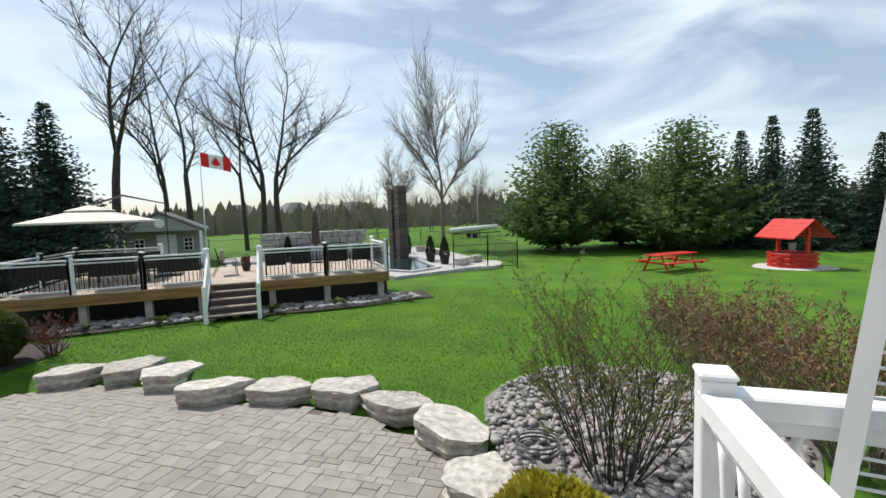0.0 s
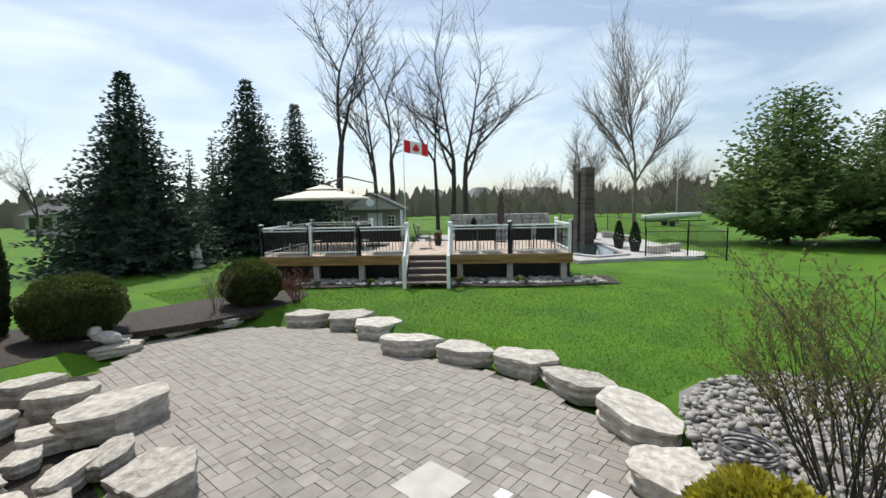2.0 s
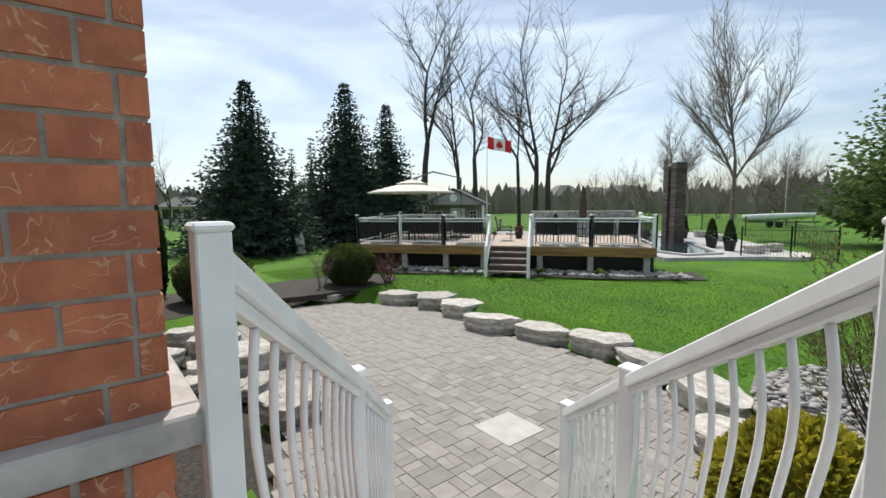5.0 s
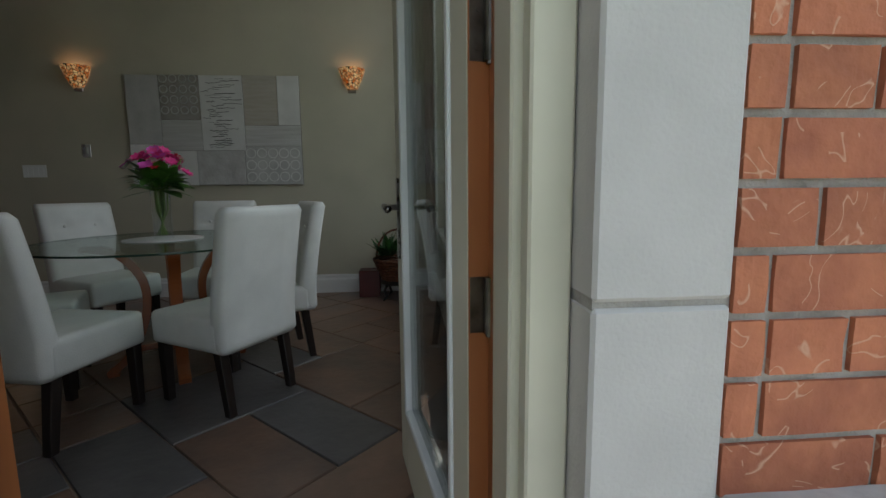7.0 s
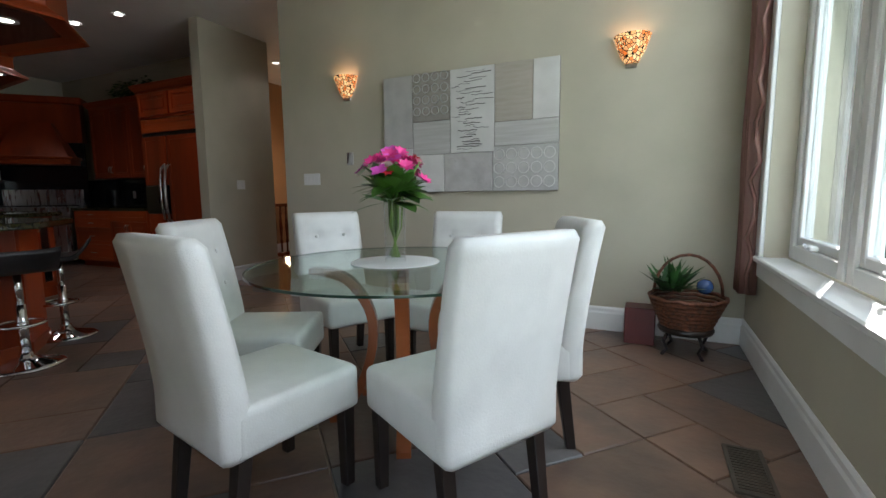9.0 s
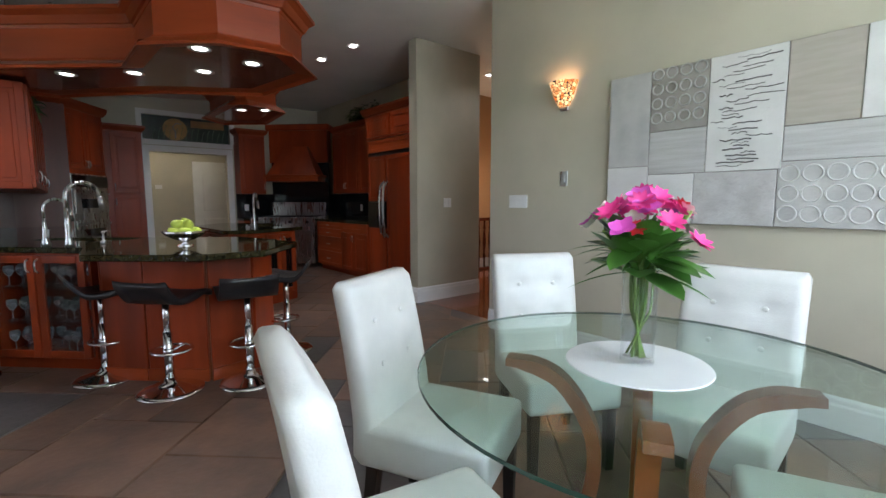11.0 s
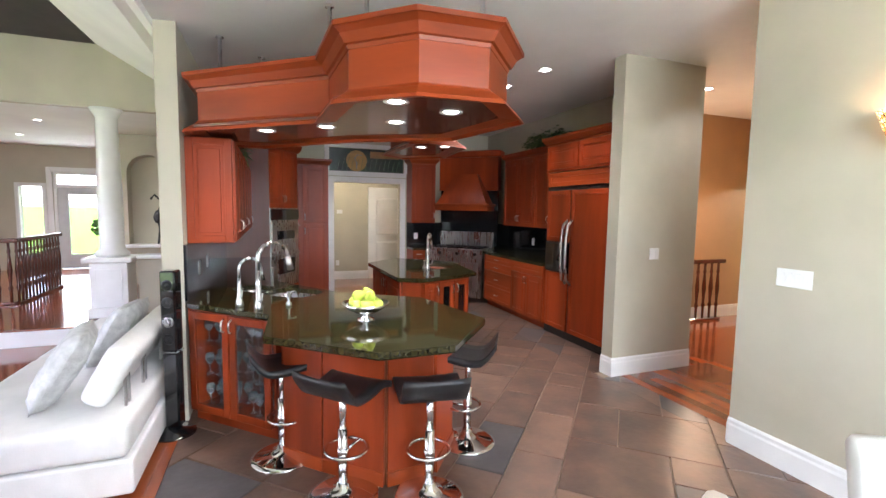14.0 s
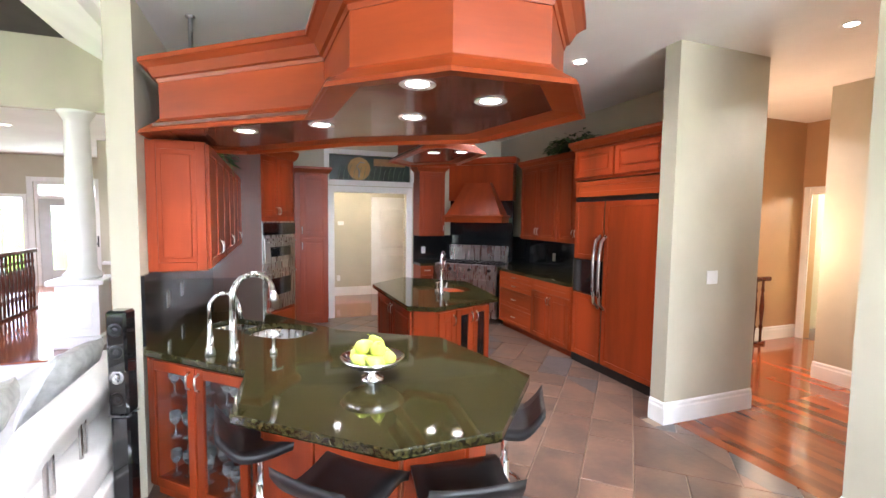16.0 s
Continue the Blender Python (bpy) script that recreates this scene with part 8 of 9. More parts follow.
copy_thing(bt1, pose(54.97, 12.31, LAWN_Z, 0, 0, 200) @ scl(0.8, 0.8, 0.55))
copy_thing(tb2, pose(7.06, 50.74, LAWN_Z, 0, 0, 20) @ scl(0.42, 0.42, 0.42))
far = random.Random(77)
bf = bare_tree(pose(64.79, 12.18, LAWN_Z), 11.0, "small leafless tree at the far edge of the lawn", 23, 0.6, 4, 0.007, TWIG, split=0.24, fork=(3, 4))
for k in range(40):
    px = 780 + far.uniform(150, 700)
    d = far.uniform(52, 80)
    fx, fy = 0.81 + d * (0.722 + (px - 784) / 793.6 * 0.692), -0.56 + d * (0.692 - (px - 784) / 793.6 * 0.722)
    copy_thing(bf, pose(fx, fy, LAWN_Z, 0, 0, far.uniform(0, 360)) @ scl(1.2, 1.2, far.uniform(0.7, 1.15)))
# far woods along the horizon
V, F = [], []
for k in range(5200):
    a = far.uniform(-2.2, 1.9)
    d = far.uniform(95, 190)
    base = Vector((d * math.cos(a), d * math.sin(a), LAWN_Z))
    h = far.uniform(2.0, 7.5) * (0.6 + 0.6 * noise.noise(Vector((a * 6, 0, 0.3))) ** 2 + 0.3)
    w = far.uniform(0.8, 2.6)
    tng = Vector((-math.sin(a), math.cos(a), 0)) * w
    i = len(V)
    V += [tuple(base - tng * 0.5), tuple(base + tng * 0.5), tuple(base + tng * far.uniform(0.3, 0.6) + Vector((0, 0, h * 0.7))), tuple(base + Vector((0, 0, h))), tuple(base - tng * far.uniform(0.3, 0.6) + Vector((0, 0, h * 0.6)))]
    F.append((i, i + 1, i + 2, i + 3, i + 4))
me = bpy.data.meshes.new("far_woods")
me.from_pydata(V, [], F)
me.materials.append(mat("far_brush", (0.24, 0.205, 0.17), 0.95, second=(0.14, 0.135, 0.09), scale=0.06, world_space=True))
tagged(new("far_woods", me), "brown leafless woods and hedges along the horizon", "woods", "", "stuff")

# ---- pool deck across the lawn ----
D0, D1 = Vector((8.34, 14.42, 0)), Vector((14.85, 5.97, 0))
DU = (D1 - D0).normalized()
DV = Vector((-DU.y, DU.x, 0))
DL, DZ = (D1 - D0).length, -0.50
DA = math.degrees(math.atan2(DU.y, DU.x))
DM = pose(D0.x, D0.y, 0, 0, 0, DA)


def on_deck(u, v, z=DZ, turn=0):
    return DM @ pose(u, v, z, 0, 0, turn)


dk = thing("pool_deck", DM, "raised wooden pool deck with timber fascia on short piers", "deck")
bm = B()
box(bm, 0.02, DL - 0.02, 0.06, 5.5, DZ - 0.06, DZ - 0.03)
part("underlay", bm, DECKWOOD, dk)
for k in range(39):
    bm = B()
    box(bm, 0.0, DL, 0.0 + 0.141 * k, 0.135 + 0.141 * k, DZ - 0.03, DZ, 0.0)
    part("board", bm, DECKTOP, dk)
for k in range(2):
    bm = B()
    box(bm, 0.0, DL, 0.01 + 0.02 * k, 0.05 + 0.02 * k, DZ - 0.20 - 0.13 * k, DZ - 0.032 - 0.16 * k, 0.003)
    part("fascia_board", bm, DECKWOOD, dk, "honey brown timber fascia board")
bm = B()
box(bm, 0.0, 0.05, 0.1, 5.5, DZ - 0.33, DZ - 0.032)
box(bm, DL - 0.05, DL, 0.1, 5.5, DZ - 0.33, DZ - 0.032)
part("end_board", bm, DECKWOOD, dk)
for u in (0.3, 1.9, 3.5, 4.9, 6.9, 8.6, 10.4):
    bm = B()
    box(bm, u - 0.1, u + 0.1, 0.15, 0.35, LAWN_Z - 0.1, DZ - 0.33, 0.01)
    part("pier", bm, mat("concrete_pier", (0.42, 0.39, 0.35), 0.9, bump=0.3), dk, "pale concrete pier")
# black sheet put in for the shade below the boards
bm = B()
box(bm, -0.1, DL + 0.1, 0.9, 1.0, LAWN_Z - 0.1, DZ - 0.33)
part("dark_backing", bm, IRON, dk, "black sheet standing in for the shade under the deck")
bed_n = 30
bm = B()
V = []
for i in range(bed_n + 1):
    u = -0.6 + (DL + 2.0) * i / bed_n
    V.append((bm.verts.new(DM @ Vector((u, 0.9, LAWN_Z + 0.05))), bm.verts.new(DM @ Vector((u, -0.75 - 0.18 * math.sin(u * 0.9) - (0.25 if 4.9 < u < 6.8 else 0), LAWN_Z + 0.035)))))
for a, b in zip(V, V[1:]):
    bm.faces.new((a[0], a[1], b[1], b[0]))
structure("ground_bed_deck", bm, MULCH, "dark mulch and stone bed in front of the deck", "planting bed")
rnd = random.Random(41)
pv, pf = [], []
for k in range(420):
    u, v = rnd.uniform(-0.3, DL + 0.9), rnd.uniform(-0.65, 0.5)
    s = rnd.uniform(0.04, 0.13)
    m = DM @ pose(u, v, LAWN_Z + 0.07, 0, 0, rnd.uniform(0, 360)) @ scl(s * 1.3, s, s * 0.7)
    i = len(pv)
    pv += [tuple(m @ q) for q in tv]
    pf += [[i + q for q in f] for f in tf]
me = bpy.data.meshes.new("bed_stones")
me.from_pydata(pv, [], pf)
me.materials.append(mat("dark_bed_stone", (0.16, 0.15, 0.14), 0.85, second=(0.4, 0.38, 0.36), scale=1.7, world_space=True))
tagged(new("bed_stones", me), "mixed dark and pale stones in the deck bed", "stones", "", "stuff")


def deck_rail(a, b, n, label="white deck railing with black metal pickets"):
    pa, pb = DM @ Vector((a[0], a[1], 0)), DM @ Vector((b[0], b[1], 0))
    t = thing("deck_rail", pose(pa.x, pa.y, DZ), label, "railing", "deck railings")
    d = pb - pa
    an = math.degrees(math.atan2(d.y, d.x))
    R = pose(0, 0, 0, 0, 0, an)
    bm = B()
    box(bm, 0, d.length, -0.045, 0.045, 0.93, 0.98, 0.006, R)
    part("top_rail", bm, WHITE, t)
    bm = B()
    box(bm, 0, d.length, -0.02, 0.02, 0.84, 0.88, 0.004, R)
    part("sub_rail", bm, WHITE, t)
    bm = B()
    box(bm, 0, d.length, -0.02, 0.02, 0.10, 0.14, 0.004, R)
    part("bottom_rail", bm, WHITE, t)
    me = None
    for i in range(n):
        p = d * ((i + 0.5) / n)
        if me is None:
            bm = B()
            cyl(bm, (0, 0, 0.12), (0, 0, 0.90), 0.011, n=6)
            o = part("picket", bm, IRON, t)
            me = o.data
        else:
            o = new("picket", me)
            o.parent = t
        o.location = p
    for p in (Vector((0, 0, 0)), d):
        bm = B()
        box(bm, p.x - 0.06, p.x + 0.06, p.y - 0.06, p.y + 0.06, 0.0, 1.06, 0.006)
        po = part("post", bm, WHITE, t)
        bm = B()
        lathe(bm, [(0.1, 0), (0.1, 0.02), (0.06, 0.05), (0.002, 0.06)], 4, pose(p.x, p.y, 1.06, 0, 0, 45))
        part("cap", bm, WHITE, po)


us = [0.06, 1.75, 3.45, 5.12]
for a, b in zip(us, us[1:]):
    deck_rail((a, 0.08), (b, 0.08), 15)
us = [6.60, 8.6, 10.6]
for a, b in zip(us, us[1:]):
    deck_rail((a, 0.08), (b, 0.08), 17)
deck_rail((10.6, 0.08), (10.6, 2.6), 18)
deck_rail((0.06, 0.08), (0.06, 2.6), 18)
deck_rail((0.06, 2.6), (0.06, 5.2), 18)
deck_rail((0.06, 5.2), (2.8, 5.2), 18)
ds = thing("deck_steps", DM, "dark open wooden steps with white sloping handrails", "steps")
for k in range(4):
    bm = B()
    z = DZ - 0.19 * (k + 1)
    box(bm, 5.22, 6.50, -0.26 * (k + 1), -0.26 * k + 0.02, z - 0.045, z, 0.006)
    part("tread", bm, mat("grey_tread", (0.30, 0.24, 0.20), 0.8), ds)
    # near-black board stands in for the shade between the open treads
    bm = B()
    box(bm, 5.22, 6.50, -0.26 * k - 0.005, -0.26 * k + 0.012, z + 0.001, z + 0.14)
    part("riser", bm, mat("tread_gap_shade", (0.06, 0.045, 0.04), 0.8), ds)
for u in (5.16, 6.56):
    bm = B()
    for q in ((0.0, 0.0), ):
        vs = []
        for v, z in ((0.05, DZ), (-1.06, LAWN_Z + 0.05)):
            vs += [bm.verts.new((u + sx, v, z + h)) for sx, h in ((-0.03, 0.84), (0.03, 0.84), (0.03, 0.95), (-0.03, 0.95))]
        for f in ((3, 2, 1, 0), (4, 5, 6, 7), (0, 1, 5, 4), (1, 2, 6, 5), (2, 3, 7, 6), (3, 0, 4, 7)):
            bm.faces.new([vs[i] for i in f])
    bmesh.ops.recalc_face_normals(bm, faces=bm.faces[:])
    part("handrail", bm, WHITE, ds)
    bm = B()
    vs = []
    for v, z in ((0.05, DZ), (-1.06, LAWN_Z + 0.05)):
        vs += [bm.verts.new((u + sx, v, z + h)) for sx, h in ((-0.025, 0.06), (0.025, 0.06), (0.025, 0.2), (-0.025, 0.2))]
    for f in ((3, 2, 1, 0), (4, 5, 6, 7), (0, 1, 5, 4), (1, 2, 6, 5), (2, 3, 7, 6), (3, 0, 4, 7)):
        bm.faces.new([vs[i] for i in f])
    bmesh.ops.recalc_face_normals(bm, faces=bm.faces[:])
    part("stringer", bm, WHITE, ds)
    bm = B()
    box(bm, u - 0.055, u + 0.055, -1.10, -0.99, LAWN_Z - 0.05, LAWN_Z + 1.05, 0.006)
    part("newel_post", bm, WHITE, ds)
    for k in range(6):
        bm = B()
        v = -0.1 - 0.15 * k
        zb = DZ + (LAWN_Z + 0.05 - DZ) * (0.05 - v) / 1.11
        cyl(bm, (u, v, zb + 0.18), (u, v, zb + 0.86), 0.011, n=6)
        part("baluster", bm, WHITE, ds)


def sling_chair(m, w, label, name="lounge_chair"):
    t = thing(name, m, label, "chair", "deck chairs")
    bm = B()
    for sx in (-w / 2, w / 2):
        tube(bm, [(sx, -0.12, 0.95), (sx, 0.0, 0.42), (sx, 0.5, 0.40)], 0.014, 6)
        tube(bm, [(sx, -0.25, 0.0), (sx, 0.05, 0.55), (sx, 0.5, 0.58), (sx, 0.52, 0.0)], 0.014, 6)
    tube(bm, [(-w / 2, -0.12, 0.95), (w / 2, -0.12, 0.95)], 0.014, 6)
    part("frame", bm, IRON, t)
    bm = B()
    box(bm, -w / 2 + 0.015, w / 2 - 0.015, -0.012, 0.012, 0.0, 0.55, 0.004, pose(0, -0.005, 0.41, 12.5, 0, 0))
    part("backrest", bm, DARKMESH, t, "black woven sling back")
    bm = B()
    box(bm, -w / 2 + 0.015, w / 2 - 0.015, 0.0, 0.5, 0.395, 0.42, 0.004)
    part("seat", bm, DARKMESH, t)
    return t


lc = sling_chair(on_deck(7.05, 0.62), 0.62, "black sling lounge chair facing the pool")
for u in (7.85, 9.05, 9.85):
    copy_thing(lc, on_deck(u, 0.62))
wc2 = sling_chair(on_deck(0.85, 0.72), 1.15, "wide black patio seat facing the pool", "patio_bench")
for u in (2.55, 4.25):
    copy_thing(wc2, on_deck(u, 0.72))
copy_thing(lc, on_deck(1.7, 2.6, DZ, 90))
copy_thing(lc, on_deck(3.1, 2.4, DZ, 60))
gchair = sling_chair(on_deck(5.2, 2.3, DZ, -80), 0.62, "black patio chair with striped green cushion", "cushioned_chair")
bm = B()
box(bm, -0.27, 0.27, 0.02, 0.12, 0.45, 0.9, 0.03, None, 2)
part("cushion", bm, mat("green_stripe_cushion", (0.36, 0.38, 0.24), 0.9, second=(0.12, 0.16, 0.08), scale=9, stretch=(0.1, 0.1, 3)), gchair, "striped green cushion")
pt_ = thing("patio_table", on_deck(2.3, 2.4), "dark rectangular patio table set for dining", "table")
bm = B()
box(bm, -0.9, 0.9, -0.5, 0.5, 0.70, 0.73, 0.01)
part("tabletop", bm, IRON, pt_)
for sx in (-0.8, 0.8):
    for sy in (-0.42, 0.42):
        bm = B()
        cyl(bm, (sx, sy, 0), (sx, sy, 0.70), 0.025, n=8)
        part("leg", bm, IRON, pt_)
fp = thing("flower_pot", on_deck(5.95, 3.4), "small dark pot of red flowers", "flower pot")
bm = B()
lathe(bm, [(0.12, 0), (0.18, 0.28), (0.001, 0.27)], 14)
part("pot", bm, IRON, fp)
leafmesh("plant", scatter(160, lambda q: ((q.uniform(-.15, .15), q.uniform(-.15, .15), q.uniform(.28, .5)), (0, 0, 1)), 0.08, 3), RUST, fp)


def umbrella(m, r, z0, z1, label, tiers=True):
    t = thing("cantilever_umbrella", m, label, "umbrella")
    bm = B()
    n = 8
    ring = lambda rr, zz: [bm.verts.new((rr * math.cos(2 * math.pi * i / n + 0.39), rr * math.sin(2 * math.pi * i / n + 0.39), zz)) for i in range(n)]
    a, b, c = ring(r, z0), ring(r, z0 - 0.06), ring(r * 0.3, z1 - 0.12)
    for p, q in ((b, a), (a, c)):
        for i in range(n):
            bm.faces.new((p[i], p[(i + 1) % n], q[(i + 1) % n], q[i]))
    bm.faces.new(c)
    part("canopy", bm, FABRIC, t, "cream canvas canopy")
    bm = B()
    d, e = ring(r * 0.36, z1 - 0.08), bm.verts.new((0, 0, z1 + 0.12))
    f = ring(r * 0.36, z1 - 0.11)
    for i in range(n):
        bm.faces.new((d[i], d[(i + 1) % n], e))
        bm.faces.new((f[i], f[(i + 1) % n], d[(i + 1) % n], d[i]))
    part("vent", bm, FABRIC, t, "raised vent cap")
    for k in range(8):
        bm = B()
        an = 2 * math.pi * k / 8 + 0.39
        cyl(bm, (0.05 * math.cos(an), 0.05 * math.sin(an), z1 - 0.16), (r * math.cos(an), r * math.sin(an), z0 - 0.02), 0.012, n=5)
        part("rib", bm, IRON, t)
    bm = B()
    tube(bm, [(-r - 0.3, 0.3, 0), (-r - 0.3, 0.3, z1 + 0.1), (-r * 0.5, 0.1, z1 + 0.42), (0, 0, z1 + 0.1)], 0.035, 8)
    part("mast", bm, mat("bronze_mast", (0.05, 0.04, 0.03), 0.4), t)
    bm = B()
    box(bm, -r - 0.7, -r + 0.1, -0.1, 0.7, 0.0, 0.08, 0.01)
    part("base_plate", bm, IRON, t)


um = Vector((12.05, 15.90))
umbrella(pose(um.x, um.y, DZ, 0, 0, 130), 2.0, 2.03, 2.5, "cream two tier cantilever umbrella over the deck seats")
cu = Vector((17.29, 10.43))
cl = thing("closed_umbrella", pose(cu.x, cu.y, DZ), "closed dark brown patio umbrella on a pole", "umbrella")
bm = B()
lathe(bm, [(0.05, 0.75), (0.17, 0.85), (0.16, 1.3), (0.13, 1.75), (0.10, 1.85), (0.13, 1.92), (0.05, 2.15), (0.01, 2.22)], 10)
part("folded_canopy", bm, mat("brown_canvas", (0.06, 0.045, 0.035), 0.9), cl)
bm = B()
cyl(bm, (0, 0, 0), (0, 0, 0.8), 0.022, n=8)
lathe(bm, [(0.25, 0), (0.25, 0.05), (0.05, 0.09)], 16)
part("pole", bm, IRON, cl)

# ---- pool ----
PC = mat("pool_concrete", (0.40, 0.39, 0.385), 0.85, vary=0.1, scale=3, bump=0.2)
bm = B()
prism(bm, [(21.29, 10.59), (18.81, 7.54), (23.78, 3.80), (35.77, 12.11), (35.41, 18.27), (26.36, 24.81), (19.21, 16.38)], LAWN_Z - 0.1, LAWN_Z + 0.16)
structure("pool_terrace", bm, PC, "pale grey concrete pool surround", "terrace")
WATER = mat("pool_water", (0.02, 0.035, 0.04), 0.04, vary=0.1, bump=0.06, bump_scale=5)
POOL = [(21.04, 9.41), (20.36, 7.37), (21.84, 6.69), (27.56, 10.56), (31.25, 14.66), (26.54, 20.30), (21.08, 15.87)]
bm = B()
prism(bm, POOL, LAWN_Z + 0.10, LAWN_Z + 0.172)
structure("water_pool", bm, WATER, "dark reflective pool water", "water")
bm = B()
sweep(bm, POOL, [(0.0, LAWN_Z + 0.16), (0.0, LAWN_Z + 0.24), (0.25, LAWN_Z + 0.24), (0.25, LAWN_Z + 0.16)], True)
structure("trim_pool_coping", bm, PC, "pale stone pool coping", "coping")
sw_ = thing("stone_wall", pose(26.87, 21.39, LAWN_Z), "dry stacked grey stone feature wall behind the pool", "wall")
wd = Vector((31.66, 15.68)) - Vector((26.87, 21.39))
wa = math.degrees(math.atan2(wd.y, wd.x))
rnd = random.Random(9)
for c in range(4):
    u = 0.0
    while u < wd.length - 0.3:
        w = rnd.uniform(0.5, 1.2)
        bm = B()
        box(bm, u + 0.015, min(wd.length, u + w) - 0.015, -0.3 + rnd.uniform(-0.08, 0.08), 0.35, 0.1 + 0.44 * c, 0.10 + 0.44 * (c + 1) - 0.03, 0.03, pose(0, 0, 0, 0, 0, wa))
        part("stone", bm, ROCK, sw_)
        u += w
for k, (x, y) in enumerate(((21.15, 17.24), (22.15, 19.09), (24.84, 19.17), (30.64, 14.57), (23.23, 5.68), (24.32, 5.26), (31.26, 11.03), (28.92, 9.14))):
    boulder(x, y, LAWN_Z + 0.12, 0.55, 0.4, 0.42, 37 * k, 120 + k, "pale grey boulder beside the pool", "pool boulders")
PILLAR = mat("dark_stone_pillar", (0.11, 0.085, 0.07), 0.9, second=(0.06, 0.05, 0.045), scale=2.5, bump=1.0, bump_scale=12, spread=0.3)
for px_, (x, y), w, top in ((0, (26.95, 11.20), 0.42, 3.0), (1, (26.34, 10.39), 0.60, 3.15)):
    t = thing("stone_pillar", pose(x, y, LAWN_Z, 0, 0, -40), "tall dark stacked stone fountain pillar", "pillar", "fountain pillars")
    z = 0.0
    k = 0
    while z < top - LAWN_Z:
        h = 0.22 + 0.1 * ((k * 7) % 3) / 2
        ww = w * (1 - 0.06 * ((k * 5) % 4) / 3)
        bm = B()
        box(bm, -ww / 2, ww / 2, -0.3, 0.3, z, min(z + h - 0.012, top - LAWN_Z), 0.015)
        part("stone", bm, PILLAR, t)
        z += h
        k += 1
pot = thing("cedar_planter", pose(24.56, 7.91, LAWN_Z + 0.16), "small pointed cedar in a black pot", "planter", "poolside planters")
bm = B()
lathe(bm, [(0.2, 0), (0.28, 0.5), (0.001, 0.48)], 14)
part("pot", bm, IRON, pot)


def spire(rn):
    u, a = rn.random(), rn.uniform(0, 6.28)
    r = 0.24 * (1 - u) ** 0.7 + 0.02
    return (r * math.cos(a), r * math.sin(a), 0.45 + 0.95 * u), (math.cos(a) * 0.4, math.sin(a) * 0.4, 0.9)


leafmesh("cedar", scatter(700, spire, 0.09, 6), CEDAR, pot)
for q in ((23.57, 6.77), (29.82, 12.53), (29.56, 11.36), (27.34, 19.46)):
    copy_thing(pot, pose(q[0], q[1], LAWN_Z + 0.16))
# fence
def iron_fence(pts, label):
    for (x0, y0), (x1, y1) in zip(pts, pts[1:]):
        t = thing("iron_fence", pose(x0, y0, LAWN_Z), label, "fence", "pool fence")
        d = Vector((x1 - x0, y1 - y0, 0))
        for z in (0.15, 1.25):
            bm = B()
            cyl(bm, Vector((0, 0, z)), d + Vector((0, 0, z)), 0.016, n=6)
            part("rail", bm, IRON, t)
        for q in (0.0, 1.0):
            bm = B()
            cyl(bm, d * q, d * q + Vector((0, 0, 1.42)), 0.035, n=8)
            part("post", bm, IRON, t)
        bm = B()
        n = int(d.length / 0.11)
        for i in range(1, n):
            cyl(bm, d * (i / n) + Vector((0, 0, 0.15)), d * (i / n) + Vector((0, 0, 1.25)), 0.0045, n=4)
        tagged(part("mesh_wires", bm, IRON, t, "fine dark fence mesh"), kind="stuff")


iron_fence([(23.29, 2.87), (22.78, 4.27), (21.90, 5.77), (18.81, 7.54)][:3], "low black metal pool fence")
iron_fence([(23.29, 2.87), (29.46, 5.69), (36.32, 10.09), (41.41, 14.89), (30.26, 29.42), (25.52, 37.26)], "low black metal pool fence")
bed("ground_bed_poolstones", 23.81, 4.79, 1.5, 1.0, LAWN_Z + 0.17, mat("white_gravel", (0.5, 0.48, 0.45), 0.9, bump=1.5, bump_scale=30), "bed of pale gravel beside the pool", 6.0)

# ---- flag ----
fl = thing("flagpole", pose(21.77, 20.94, LAWN_Z), "white flagpole flying a red and white flag", "flagpole")
bm = B()
cyl(bm, (0, 0, 0), (0, 0, 7.0), 0.04, 0.025, 10)
blob(bm, pose(0, 0, 7.05) @ scl(0.06, 0.06, 0.06), 2, 0)
part("pole", bm, WHITE, fl, "", True)
FR = mat("flag_red", (0.62, 0.015, 0.02), 0.8, vary=0.05)
FW = mat("flag_white", (0.8, 0.8, 0.8), 0.8, vary=0.03)


def cloth(x, z):
    return Vector((x * 0.69, -x * 0.72, 0)) + Vector((0.72, 0.69, 0)) * (0.12 * math.sin(x * 4.2) * min(1, x * 2)) + Vector((0, 0, 6.9 - z - 0.22 * x))


for nm, x0, x1, mt in (("red_band", 0.04, 0.46, FR), ("white_field", 0.46, 1.20, FW), ("red_band", 1.20, 1.62, FR)):
    bm = B()
    g = [[bm.verts.new(cloth(x0 + (x1 - x0) * i / 8, 0.8 * j / 4)) for i in range(9)] for j in range(5)]
    for j in range(4):
        for i in range(8):
            bm.faces.new((g[j][i], g[j][i + 1], g[j + 1][i + 1], g[j + 1][i]))
    part(nm, bm, mt, fl, "", True)
bm = B()
star = [(0, -0.3), (0.07, -0.16), (0.16, -0.2), (0.13, -0.02), (0.26, -0.08), (0.22, 0.06), (0.3, 0.1), (0.1, 0.22), (0.02, 0.2), (0.02, 0.3)]
pts = star + [(-x, z) for x, z in star[::-1]]
for off in (-0.012, 0.012):
    bm.faces.new([bm.verts.new(cloth(0.83 + x * 0.9, 0.4 + z) + Vector((0.72, 0.69, 0)) * off) for x, z in (pts if off < 0 else pts[::-1])])
part("leaf_emblem", bm, FR, fl, "red leaf shape")

